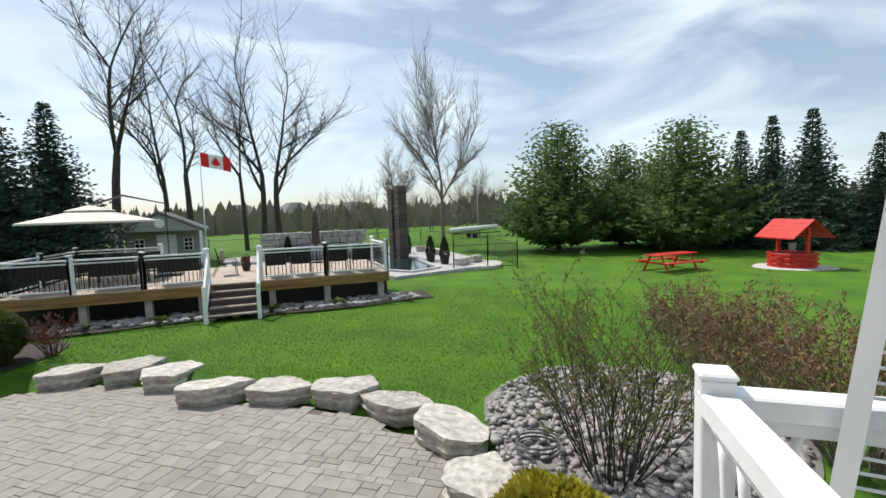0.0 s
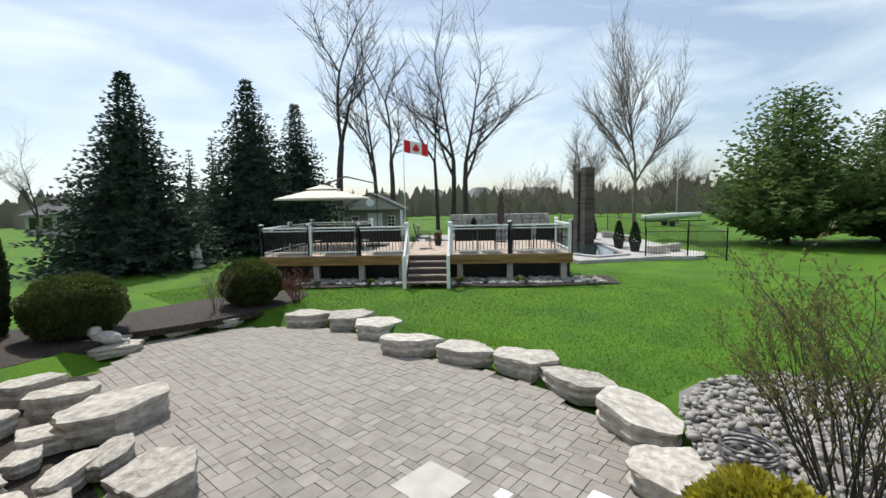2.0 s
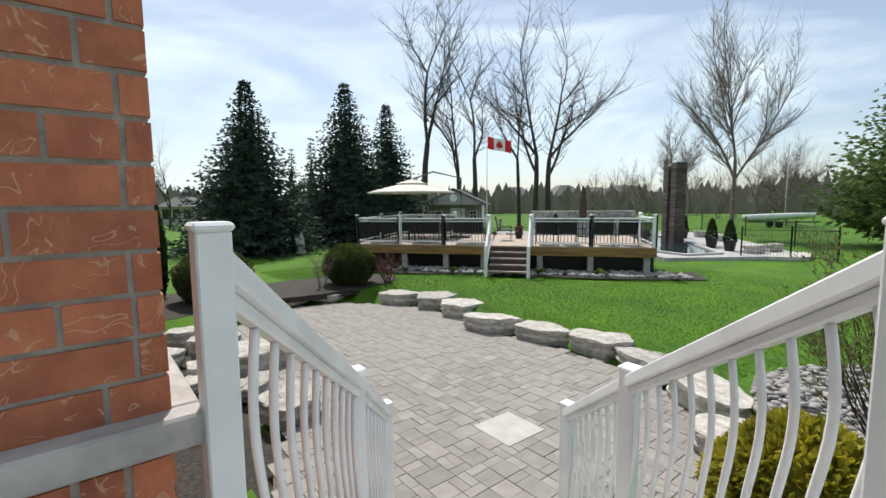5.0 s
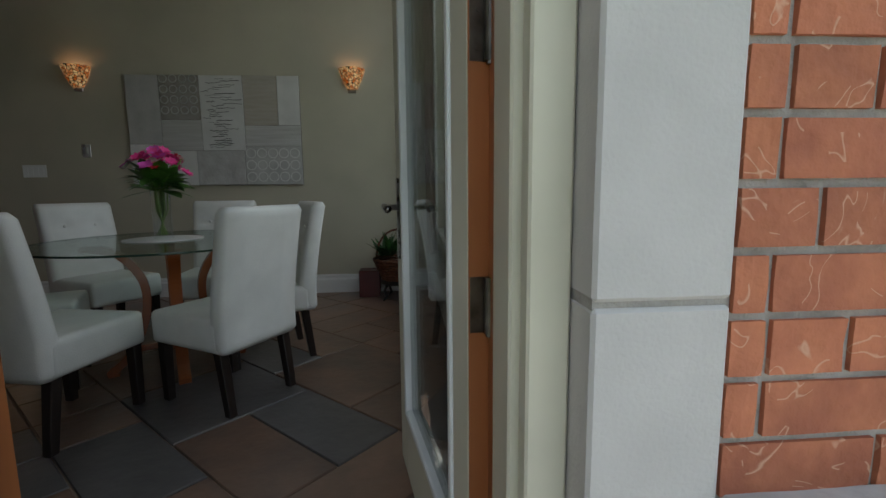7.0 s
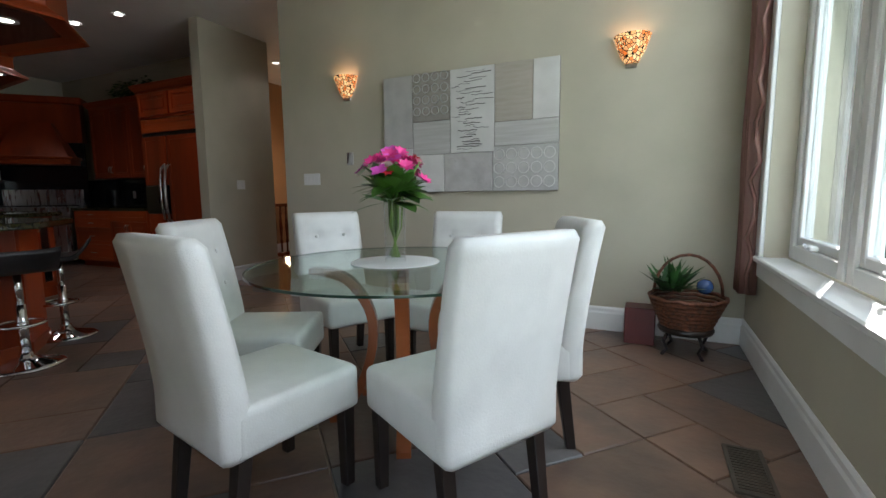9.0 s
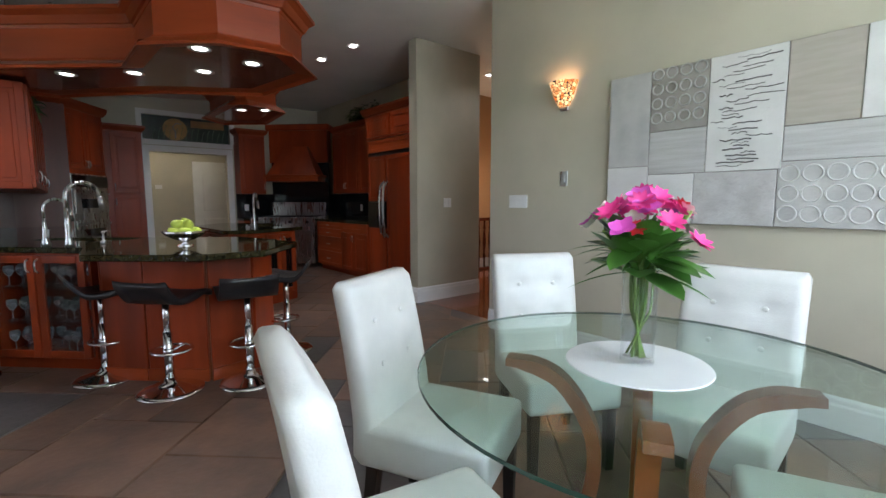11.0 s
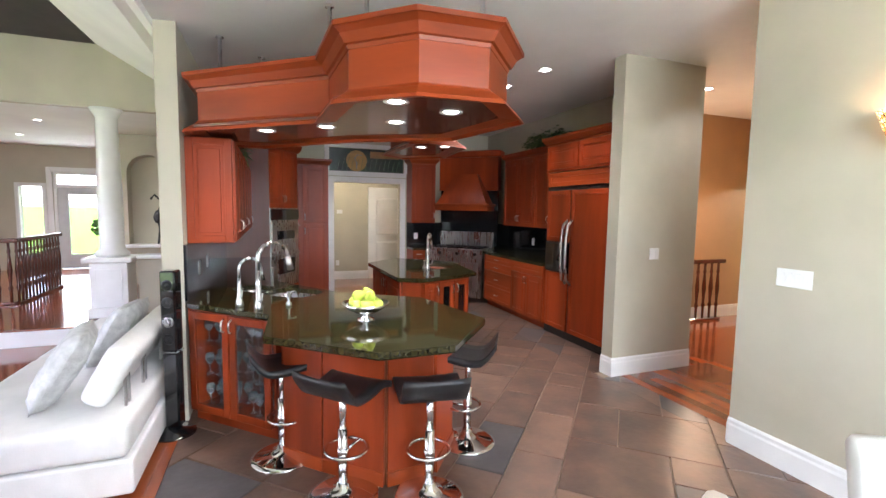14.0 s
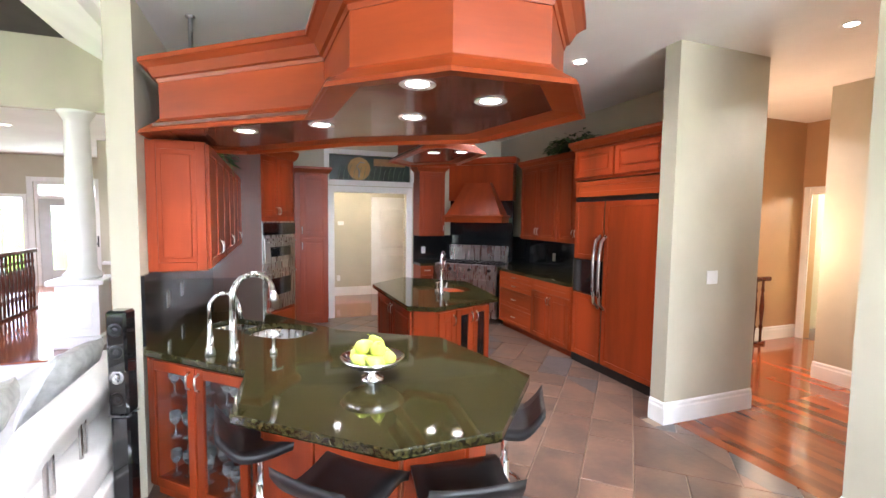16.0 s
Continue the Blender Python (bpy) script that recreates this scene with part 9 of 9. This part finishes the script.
# ---- shed and far houses ----
SID = mat("grey_siding", (0.34, 0.33, 0.30), 0.8, vary=0.06, stretch=(0.2, 0.2, 8), scale=2)
SHG = mat("grey_shingle", (0.16, 0.155, 0.155), 0.95, vary=0.15, scale=5, bump=0.5)
sh = thing("garden_shed", pose(21.45, 27.05, LAWN_Z, 0, 0, -47), "grey sided garden shed with shingled roof and porch", "shed")
bm = B()
prism(bm, [(0, 0), (4.2, 0), (4.2, 4.5), (0, 4.5)], 0, 2.35)
part("wall", bm, SID, sh)
bm = B()
a = [bm.verts.new(c) for c in ((-0.4, -1.6, 2.25), (2.1, -1.6, 3.45), (4.6, -1.6, 2.25))]
b = [bm.verts.new(c) for c in ((-0.4, 4.8, 2.25), (2.1, 4.8, 3.45), (4.6, 4.8, 2.25))]
for i in range(2):
    bm.faces.new((a[i], a[i + 1], b[i + 1], b[i]))
ret = bmesh.ops.extrude_face_region(bm, geom=bm.faces[:])
bmesh.ops.translate(bm, vec=(0, 0, 0.14), verts=[v for v in ret["geom"] if isinstance(v, bmesh.types.BMVert)])
part("roof", bm, SHG, sh)
bm = B()
bm.faces.new([bm.verts.new(c) for c in ((-0.1, -1.5, 2.35), (4.3, -1.5, 2.35), (2.1, -1.5, 3.4))])
ret = bmesh.ops.extrude_face_region(bm, geom=bm.faces[:])
bmesh.ops.translate(bm, vec=(0, 0.1, 0), verts=[v for v in ret["geom"] if isinstance(v, bmesh.types.BMVert)])
part("gable", bm, SID, sh)
bm = B()
lathe(bm, [(0.28, 0), (0.28, 0.05)], 20, pose(2.1, -1.5, 2.85, 90, 0, 0))
part("round_vent", bm, WHITE, sh, "round white gable vent")
for x in (-0.15, 4.3):
    bm = B()
    box(bm, x - 0.08, x + 0.08, -1.55, -1.39, 0, 2.3)
    part("porch_post", bm, WHITE, sh)
bm = B()
box(bm, 1.7, 2.8, -0.06, 0.0, 0.1, 2.1, 0.01)
part("door", bm, WHITE, sh, "white double door")
for x in (0.5, 3.2):
    bm = B()
    box(bm, x, x + 0.55, -0.05, 0.0, 1.0, 1.9, 0.01)
    w = part("window", bm, WHITE, sh)
    for i in range(2):
        for j in range(3):
            bm = B()
            box(bm, x + 0.05 + 0.24 * i, x + 0.25 + 0.24 * i, -0.06, -0.05, 1.06 + 0.27 * j, 1.28 + 0.27 * j)
            part("pane", bm, BLACK_G, w)
gz = thing("pavilion", pose(8.16, 66.93, LAWN_Z, 0, 0, -40), "small pale pavilion with cupola beyond the lawn", "pavilion")
bm = B()
box(bm, 0, 4.6, 0, 4.0, 0, 2.3)
part("wall", bm, mat("pale_siding", (0.40, 0.38, 0.34), 0.8), gz)
bm = B()
lathe(bm, [(3.6, 2.3), (1.0, 3.6), (0.001, 3.62)], 4, pose(2.3, 2.0, 0, 0, 0, 45))
lathe(bm, [(0.6, 3.4), (0.6, 4.0), (0.8, 4.02), (0.001, 4.6)], 8, pose(2.3, 2.0, 0))
part("roof", bm, SHG, gz)
for k in range(3):
    bm = B()
    box(bm, 0.4 + 1.4 * k, 1.3 + 1.4 * k, -0.03, 0.0, 0.7, 2.0)
    part("window", bm, BLACK_G, gz)
for k, (x, y, w) in enumerate(((93.65, 90.47, 12), (96.66, 72.87, 10), (111.88, 64.22, 13), (120.94, 76.45, 11))):
    hs = thing("far_house", pose(x, y, LAWN_Z, 0, 0, -40 + 10 * k), "distant house with dark hipped roof", "house", "far houses")
    bm = B()
    box(bm, 0, w, 0, 9, 0, 3.5)
    part("wall", bm, SID, hs)
    bm = B()
    lathe(bm, [(w * 0.75, 3.5), (w * 0.2, 7.0), (0.001, 7.05)], 4, pose(w / 2, 4.5, 0, 0, 0, 45))
    part("roof", bm, SHG, hs)
    for q in range(3):
        bm = B()
        box(bm, 1 + q * w / 3, 2.2 + q * w / 3, -0.05, 0, 1.2, 2.6)
        part("window", bm, BLACK_G, hs)
# boat on a trailer
bo = thing("sailboat", pose(50.00, 11.72, LAWN_Z, 0, 0, -50), "small white sailboat hull on a trailer", "boat")
bm = B()
rings = []
for i in range(11):
    u = i / 10
    x = -3 + 6 * u
    w = 0.85 * math.sin(math.pi * (0.12 + 0.88 * (1 - u))) ** 0.6 if u < 0.98 else 0.03
    z0 = 0.55 + 0.35 * u * u
    rings.append([bm.verts.new((x, sy * w, z)) for sy, z in ((-1, 1.15 + 0.2 * u), (-0.8, z0 + 0.2), (0, z0), (0.8, z0 + 0.2), (1, 1.15 + 0.2 * u))])
for a, b in zip(rings, rings[1:]):
    for k in range(4):
        bm.faces.new((a[k], a[k + 1], b[k + 1], b[k]))
    bm.faces.new((a[4], a[0], b[0], b[4]))
bm.faces.new(rings[0])
bmesh.ops.recalc_face_normals(bm, faces=bm.faces[:])
part("hull", bm, WHITE, bo, "", True)
bm = B()
cyl(bm, (0.5, 0, 1.2), (0.5, 0, 7.5), 0.04, n=6)
part("mast", bm, STEEL, bo)
bm = B()
box(bm, -2.5, 3.4, -0.05, 0.05, 0.45, 0.55)
cyl(bm, (-0.3, -0.9, 0.3), (-0.3, -0.7, 0.3), 0.3, n=14)
cyl(bm, (-0.3, 0.7, 0.3), (-0.3, 0.9, 0.3), 0.3, n=14)
part("trailer", bm, IRON, bo)

# ---- red picnic table and wishing well ----
pk = thing("picnic_table", pose(22.69, -3.94, LAWN_Z, 0, 0, 40), "bright red wooden picnic table with benches", "table")
for k in range(5):
    bm = B()
    box(bm, -0.37 + 0.15 * k, -0.23 + 0.15 * k, -1.2, 1.2, 0.72, 0.76, 0.006)
    part("top_plank", bm, REDPAINT, pk)
for s in (-1, 1):
    for o in (0.0, 0.15):
        bm = B()
        box(bm, s * 0.72 - 0.07 + o * s, s * 0.72 + 0.07 + o * s, -1.2, 1.2, 0.42, 0.46, 0.006)
        part("bench_plank", bm, REDPAINT, pk)
for y in (-0.85, 0.85):
    for s in (-1, 1):
        bm = B()
        tube(bm, [(s * 0.28, y, 0.72), (s * 0.66, y, 0.0)], 0.055, 4)
        part("leg", bm, REDPAINT, pk)
    bm = B()
    box(bm, -0.92, 0.92, y - 0.03, y + 0.03, 0.34, 0.42)
    part("cross_beam", bm, REDPAINT, pk)
wl_ = thing("wishing_well", pose(24.11, -8.95, LAWN_Z, 0, 0, 20), "bright red wooden wishing well with plank roof", "well")
for c in range(6):
    for k in range(8):
        a0 = 2 * math.pi * (k + 0.5 * (c % 2)) / 8
        bm = B()
        box(bm, -0.37, 0.37, -0.05, 0.05, 0.03 + 0.105 * c, 0.12 + 0.105 * c, 0.008, pose(0.80 * math.cos(a0), 0.80 * math.sin(a0), 0, 0, 0, math.degrees(a0) + 90))
        part("log", bm, REDPAINT, wl_)
# filler behind the logs, its red darkened for the shade in the gaps
bm = B()
lathe(bm, [(0.80, 0.0), (0.80, 0.60), (0.001, 0.58)], 8)
part("inner_wall", bm, mat("red_paint_in_shade", (0.25, 0.015, 0.01), 0.7), wl_)
for s in (-1, 1):
    bm = B()
    box(bm, s * 0.78 - 0.07, s * 0.78 + 0.07, -0.07, 0.07, 0.6, 1.75, 0.01)
    part("post", bm, REDPAINT, wl_)
for side in (-1, 1):
    for k in range(5):
        bm = B()
        t0, t1 = k / 5, (k + 1) / 5
        z0, z1 = 2.05 - 0.75 * t0, 2.05 - 0.75 * t1 - 0.03
        y0, y1 = side * 0.85 * t0, side * 0.85 * t1 + side * 0.03
        vs = [bm.verts.new(c) for c in ((-1.1, y0, z0), (1.1, y0, z0), (1.1, y1, z1), (-1.1, y1, z1), (-1.1, y0, z0 + 0.04), (1.1, y0, z0 + 0.04), (1.1, y1, z1 + 0.05), (-1.1, y1, z1 + 0.05))]
        for f in ((3, 2, 1, 0), (4, 5, 6, 7), (0, 1, 5, 4), (1, 2, 6, 5), (2, 3, 7, 6), (3, 0, 4, 7)):
            bm.faces.new([vs[i] for i in f])
        bmesh.ops.recalc_face_normals(bm, faces=bm.faces[:])
        part("roof_plank", bm, REDPAINT, wl_)
bm = B()
cyl(bm, (-0.9, 0, 1.45), (0.95, 0, 1.45), 0.05, n=8)
tube(bm, [(0.95, 0, 1.45), (1.0, 0, 1.3), (1.12, 0, 1.3)], 0.02, 6)
part("crank", bm, REDPAINT, wl_)
bm = B()
lathe(bm, [(0.12, 0.75), (0.15, 1.05), (0.001, 1.03)], 12)
part("bucket", bm, mat("grey_bucket", (0.4, 0.4, 0.4), 0.5), wl_, "grey hanging bucket")
bed("ground_bed_well", 24.11, -8.95, 1.5, 1.5, LAWN_Z + 0.02, MATS["white_gravel"], "ring of pale gravel round the well", 8.0)

# ---- statues, bed plants, patio slab ----
STAT = mat("white_cast_stone", (0.55, 0.54, 0.52), 0.85, vary=0.15, scale=9, bump=0.3)
bm = B()
blob(bm, pose(0, 0, 0.13) @ scl(0.30, 0.14, 0.13), 3, 0.1)
blob(bm, pose(-0.26, 0.02, 0.24) @ scl(0.13, 0.12, 0.13), 3, 0.2, 4)
blob(bm, pose(-0.36, 0.02, 0.21) @ scl(0.06, 0.06, 0.05), 2, 0.1)
for s in (-0.09, 0.09):
    blob(bm, pose(-0.34, s, 0.05) @ scl(0.16, 0.05, 0.05), 2, 0.1)
tube(bm, [(0.28, 0, 0.08), (0.38, 0.1, 0.04), (0.3, 0.2, 0.04)], 0.025, 6)
o = tagged(link("lion_statue", bm, STAT, None, "", True), "white lying lion garden statue on a boulder", "statue")
o.matrix_world = pose(3.1, 10.68, PATIO_Z + 0.19, 0, 0, -50)
bm = B()
lathe(bm, [(0.26, 0), (0.28, 0.1), (0.2, 0.14), (0.19, 0.4), (0.15, 0.62), (0.17, 0.8), (0.08, 0.92), (0.06, 0.95)], 14)
blob(bm, pose(0, 0, 1.03) @ scl(0.1, 0.1, 0.12), 2, 0.1)
for s in (-1, 1):
    blob(bm, pose(s * 0.24, 0.1, 0.75) @ scl(0.16, 0.05, 0.26), 2, 0.2, 3, s)
o = tagged(link("angel_statue", bm, STAT, None, "", True), "white winged garden statue on the lawn", "statue")
o.matrix_world = pose(8.71, 20.83, LAWN_Z, 0, 0, 40)
hosta = thing("bed_plant", on_deck(6.9, -0.25, LAWN_Z + 0.03), "clump of broad yellow-green leaves in the deck bed", "plant", "deck bed plants")
bm = B()
rnd = random.Random(14)
for k in range(40):
    a, e = rnd.uniform(0, 6.28), rnd.uniform(0.5, 1.3)
    leaf(bm, (0, 0, 0), (math.cos(a) * math.cos(e), math.sin(a) * math.cos(e), math.sin(e)), rnd.uniform(0.3, 0.5), 0.035, 0.35)
part("leaves", bm, mat("yellow_green_leaf", (0.22, 0.26, 0.05), 0.6, spread=0.2), hosta)
for u, s in ((3.9, 0.9), (8.9, 1.0), (2.1, 0.7)):
    copy_thing(hosta, on_deck(u, -0.3, LAWN_Z + 0.03, 50 * u) @ scl(s, s, s))
bm = B()
box(bm, -0.305, 0.305, -0.305, 0.305, 0, 0.022, 0.006)
o = tagged(link("stone_slab", bm, mat("pale_slab", (0.46, 0.44, 0.41), 0.85, vary=0.08, scale=4, bump=0.2)), "square pale stone slab set in the pavers", "paving slab")
o.matrix_world = pose(4.075, 2.565, PATIO_Z - 0.012, 0, 0, -1.5)
hose = B()
tube(hose, [(6.0 + 0.25 * math.cos(k * 0.5) * (1 - k * 0.004), 0.05 + 0.25 * math.sin(k * 0.5), LAWN_Z + 0.10 + 0.004 * k) for k in range(40)], 0.012, 6)
tagged(link("garden_hose", hose, mat("grey_hose", (0.10, 0.10, 0.11), 0.5)), "coiled dark garden hose on the pebbles", "hose")
# ---- pieces: bricks, pavers, tiles, planks ----
def clip(poly, a, b):
    """The part of a convex polygon to the left of the line from a to b."""
    out = []
    n = len(poly)
    for i in range(n):
        p, q = poly[i], poly[(i + 1) % n]
        sp = (b[0] - a[0]) * (p[1] - a[1]) - (b[1] - a[1]) * (p[0] - a[0])
        sq = (b[0] - a[0]) * (q[1] - a[1]) - (b[1] - a[1]) * (q[0] - a[0])
        if sp >= 0:
            out.append(p)
        if (sp > 0 > sq) or (sp < 0 < sq):
            t = sp / (sp - sq)
            out.append((p[0] + t * (q[0] - p[0]), p[1] + t * (q[1] - p[1])))
    return out


def clip_rect(poly, x0, x1, y0, y1):
    for a, b in (((x0, y0), (x1, y0)), ((x1, y0), (x1, y1)), ((x1, y1), (x0, y1)), ((x0, y1), (x0, y0))):
        if len(poly) < 3:
            return []
        poly = clip(poly, a, b)
    return poly


def ashlar(nx, ny, seed, sizes):
    """Cells of a grid filled at random with blocks of the given sizes."""
    rn = random.Random(seed)
    used = set()
    out = []
    for j in range(ny):
        for i in range(nx):
            if (i, j) in used:
                continue
            for w, h in rn.sample(sizes, len(sizes)) + [(1, 1)]:
                cells = [(i + a, j + b) for a in range(w) for b in range(h)]
                if all(c not in used and c[0] < nx and c[1] < ny for c in cells):
                    used.update(cells)
                    out.append((i, j, w, h))
                    break
    return out


def slabs(parent, name, polys, z0, z1, mats, label_of=None):
    for k, pl in enumerate(polys):
        bm = B()
        n = len(pl)
        c = (sum(p[0] for p in pl) / n, sum(p[1] for p in pl) / n)
        top = [bm.verts.new((c[0] + (x - c[0]) * 0.985 , c[1] + (y - c[1]) * 0.985, z1)) for x, y in pl]
        mid = [bm.verts.new((x, y, z1 - 0.004)) for x, y in pl]
        low = [bm.verts.new((x, y, z0)) for x, y in pl]
        bm.faces.new(top)
        for i in range(n):
            bm.faces.new((mid[i], mid[(i + 1) % n], top[(i + 1) % n], top[i]))
            bm.faces.new((low[i], low[(i + 1) % n], mid[(i + 1) % n], mid[i]))
        bmesh.ops.recalc_face_normals(bm, faces=bm.faces[:])
        part(name, bm, mats(k), parent)


def area_of(p):
    return 0.5 * abs(sum(p[i - 1][0] * p[i][1] - p[i][0] * p[i - 1][1] for i in range(len(p))))


floor_ob = bpy.data.objects["floor"]
ca, sa = math.cos(radians(47)), math.sin(radians(47))
polys = []
U = 0.325
for (i, j, w, h) in ashlar(44, 44, 3, [(2, 2), (2, 2), (2, 1), (1, 2), (1, 1), (2, 2)]):
    u0, v0, u1, v1 = i * U + 0.004, j * U + 0.004, (i + w) * U - 0.004, (j + h) * U - 0.004
    q = [(-5.3 + (u - 7.15) * ca - (v - 7.15) * sa, 2.3 + (u - 7.15) * sa + (v - 7.15) * ca) for u, v in ((u0, v0), (u1, v0), (u1, v1), (u0, v1))]
    for r in ((-10.34, -0.11, FLOOR_EDGE, 4.05), (-5.50, -4.22, 4.05, 4.26), (-10.34, -5.67, 4.05, 4.6), (-3.38, -0.11, 0.305, FLOOR_EDGE)):
        c = clip_rect(q, *r)
        if len(c) > 2 and area_of(c) > 0.004:
            polys.append(c)
rnd = random.Random(12)
picks = [rnd.random() for _ in polys]
slabs(floor_ob, "tile", polys, -0.012, 0.0, lambda k: TILE_B if picks[k] < 0.20 else TILE)

wood_ob = bpy.data.objects["floor_wood_base"]


def planks(x0, x1, y0, y1, w, seed, along="x"):
    rn = random.Random(seed)
    made = {}
    u = y0 if along == "x" else x0
    end = y1 if along == "x" else x1
    a0, a1 = (x0, x1) if along == "x" else (y0, y1)
    while u < end - 0.005:
        a = a0 - rn.uniform(0, 0.8)
        ww = min(w, end - u)
        while a < a1:
            L = rn.choice((0.6, 0.9, 1.2, 1.5))
            b0, b1 = max(a, a0), min(a + L, a1)
            a += L
            if b1 - b0 < 0.03:
                continue
            bm = B()
            if along == "x":
                box(bm, b0 + 0.0006, b1 - 0.0006, u + 0.0006, u + ww - 0.0006, -0.012, 0.0)
            else:
                box(bm, u + 0.0006, u + ww - 0.0006, b0 + 0.0006, b1 - 0.0006, -0.012, 0.0)
            part("plank", bm, FLOORWOOD, wood_ob)
        u += w


planks(-8.37, -3.4, -0.62, FLOOR_EDGE - 0.002, 0.085, 4)
planks(-8.37, -3.4, -3.6, -0.62, 0.25, 5)
planks(-8.37, -3.4, -6.0, -3.6, 0.5, 6)
planks(-5.50, -3.34, 4.262, 6.64, 0.10, 7)
planks(-7.08, -5.50, 5.27, 8.35, 0.12, 8)
bm = B()
box(bm, -10.49, -10.35, 2.06, 3.29, -0.2, 0.0)
box(bm, -12.46, -10.49, 0.4, 5.12, -0.2, 0.0)
structure("floor_back_hall", bm, FLOORWOOD, "glossy red wood floor of the back hall", "floor")

# bricks on the pier beside the door and round its corner
pier = bpy.data.objects["wall_south_outer"]
pier["label"] = "rough red clay brick pier with grey mortar"


def rough_brick(w, h, d, seed):
    bm = B()
    n = 4
    g = [[bm.verts.new((w * i / n, -d - 0.003 + 0.004 * noise.noise(Vector((i * 0.9, j * 1.3, seed))), h * j / 2)) for i in range(n + 1)] for j in range(3)]
    for j in range(2):
        for i in range(n):
            bm.faces.new((g[j][i], g[j][i + 1], g[j + 1][i + 1], g[j + 1][i]))
    ring = [g[0][i] for i in range(n + 1)] + [g[1][n], g[2][n]] + [g[2][i] for i in range(n - 1, -1, -1)] + [g[1][0]]
    back = [bm.verts.new((v.co.x, 0.0, v.co.z)) for v in ring]
    for i in range(len(ring)):
        bm.faces.new((ring[i], back[i], back[(i + 1) % len(ring)], ring[(i + 1) % len(ring)]))
    bmesh.ops.recalc_face_normals(bm, faces=bm.faces[:])
    return bm


cache = {}


def lay(parent, m, w, h, key):
    k = (round(w, 3), round(h, 3), key)
    if k not in cache:
        cache[k] = part("brick", rough_brick(w, h, 0.004, key * 3.3), BRICK, parent)
        o = cache[k]
    else:
        o = new("brick", cache[k].data)
        o.parent = parent
    o.matrix_basis = m


CH, CL = 0.080, 0.215
rnd = random.Random(2)
for c in range(40):
    z = -1.70 + c * CH
    if z > 1.95 or 0.28 < z < 0.60:
        continue
    x = -rnd.choice((0.0, 0.055, 0.108, 0.16)) if c % 2 else -0.165
    while x < 0.31:
        wide = CL if (c % 2 == 0 or rnd.random() < 0.35) else CL / 2
        a, b = max(0.004, x + 0.005), min(0.314, x + wide - 0.005)
        if b - a > 0.02:
            lay(pier, pose(a, 0.0, z + 0.005), b - a, CH - 0.011, rnd.randint(0, 5))
        x += wide
side = bpy.data.objects["wall_east_outer"]
side["label"] = "rough red clay brick side wall"
for c in range(40):
    z = -1.70 + c * CH
    if z > 1.95:
        continue
    off = CL / 2 if c % 2 else 0.0
    for k in range(5):
        y = 0.005 + off - CL / 2 + k * CL
        a, b = max(0.005, y), min(1.2, y + CL - 0.01)
        if b - a > 0.02:
            lay(side, pose(0.308, a, z + 0.005, 0, 0, 90), b - a, CH - 0.011, rnd.randint(0, 5))
for k in range(4):
    lay(pier, pose(0.004 + 0.0775 * (k + 1) - 0.006, 0.0, 0.30, 0, -90, 0) @ pose(0, 0, 0), 0.235, 0.064, k)
bm = B()
box(bm, 0.006, 0.365, -0.062, 0.0, 0.562, 0.628, 0.006)
box(bm, 0.31, 0.365, 0.0, 1.09, 0.562, 0.628, 0.006)
structure("trim_stone_sill", bm, SILLSTONE, "grey cut stone band on the brick pier", "trim")
for z0, z1 in ((-0.05, 0.876), (0.884, 1.81), (1.818, 2.3)):
    bm = B()
    box(bm, -0.172, -0.001, -0.012, 0.11, z0, z1, 0.005)
    structure("trim_stone_jamb", bm, STONETRIM, "smooth grey stone door surround block", "trim")
bm = B()
box(bm, -0.17, -0.005, -0.006, 0.1, 0.87, 0.89)
structure("trim_stone_joint", bm, MORTAR, "mortar joint of the door surround", "trim")

# pavers
patio = bpy.data.objects["patio_bed"]
PU = 0.118
near, rest = [], []
for (i, j, w, h) in ashlar(60, 104, 9, [(2, 2), (2, 1), (3, 2), (1, 2), (2, 2), (2, 3)]):
    x0, y0, x1, y1 = 0.6 + i * PU + 0.003, -0.7 + j * PU + 0.003, 0.6 + (i + w) * PU - 0.003, -0.7 + (j + h) * PU - 0.003
    cx, cy = (x0 + x1) / 2, (y0 + y1) / 2
    if not inside(cx, cy, PATIO):
        continue
    q = [(x0, y0), (x1, y0), (x1, y1), (x0, y1)]
    (near if 2.2 < cx < 5.9 and 1.0 < cy < 4.6 and len(near) < 300 else rest).append(q)
rnd = random.Random(6)
for pl in near:
    slabs(patio, "paver", [pl], PATIO_Z - 0.012, PATIO_Z + rnd.uniform(-0.002, 0.003), lambda k: PAVER)
V, F = [], []
for pl in rest:
    zt = PATIO_Z + rnd.uniform(-0.002, 0.003)
    c = (sum(p[0] for p in pl) / 4, sum(p[1] for p in pl) / 4)
    i = len(V)
    V += [(c[0] + (x - c[0]) * 0.97, c[1] + (y - c[1]) * 0.97, zt) for x, y in pl] + [(x, y, zt - 0.005) for x, y in pl] + [(x, y, PATIO_Z - 0.012) for x, y in pl]
    F += [(i, i + 1, i + 2, i + 3)]
    for a, b in ((4, 0), (8, 4)):
        F += [(i + a + k, i + a + (k + 1) % 4, i + b + (k + 1) % 4, i + b + k) for k in range(4)]
me = bpy.data.meshes.new("far_pavers")
me.from_pydata(V, [], F)
me.materials.append(PAVER)
nt = PAVER.node_tree
ob = new("far_pavers", me)
ob.parent = patio
tagged(ob, "grey-brown concrete pavers further across the patio", kind="stuff")
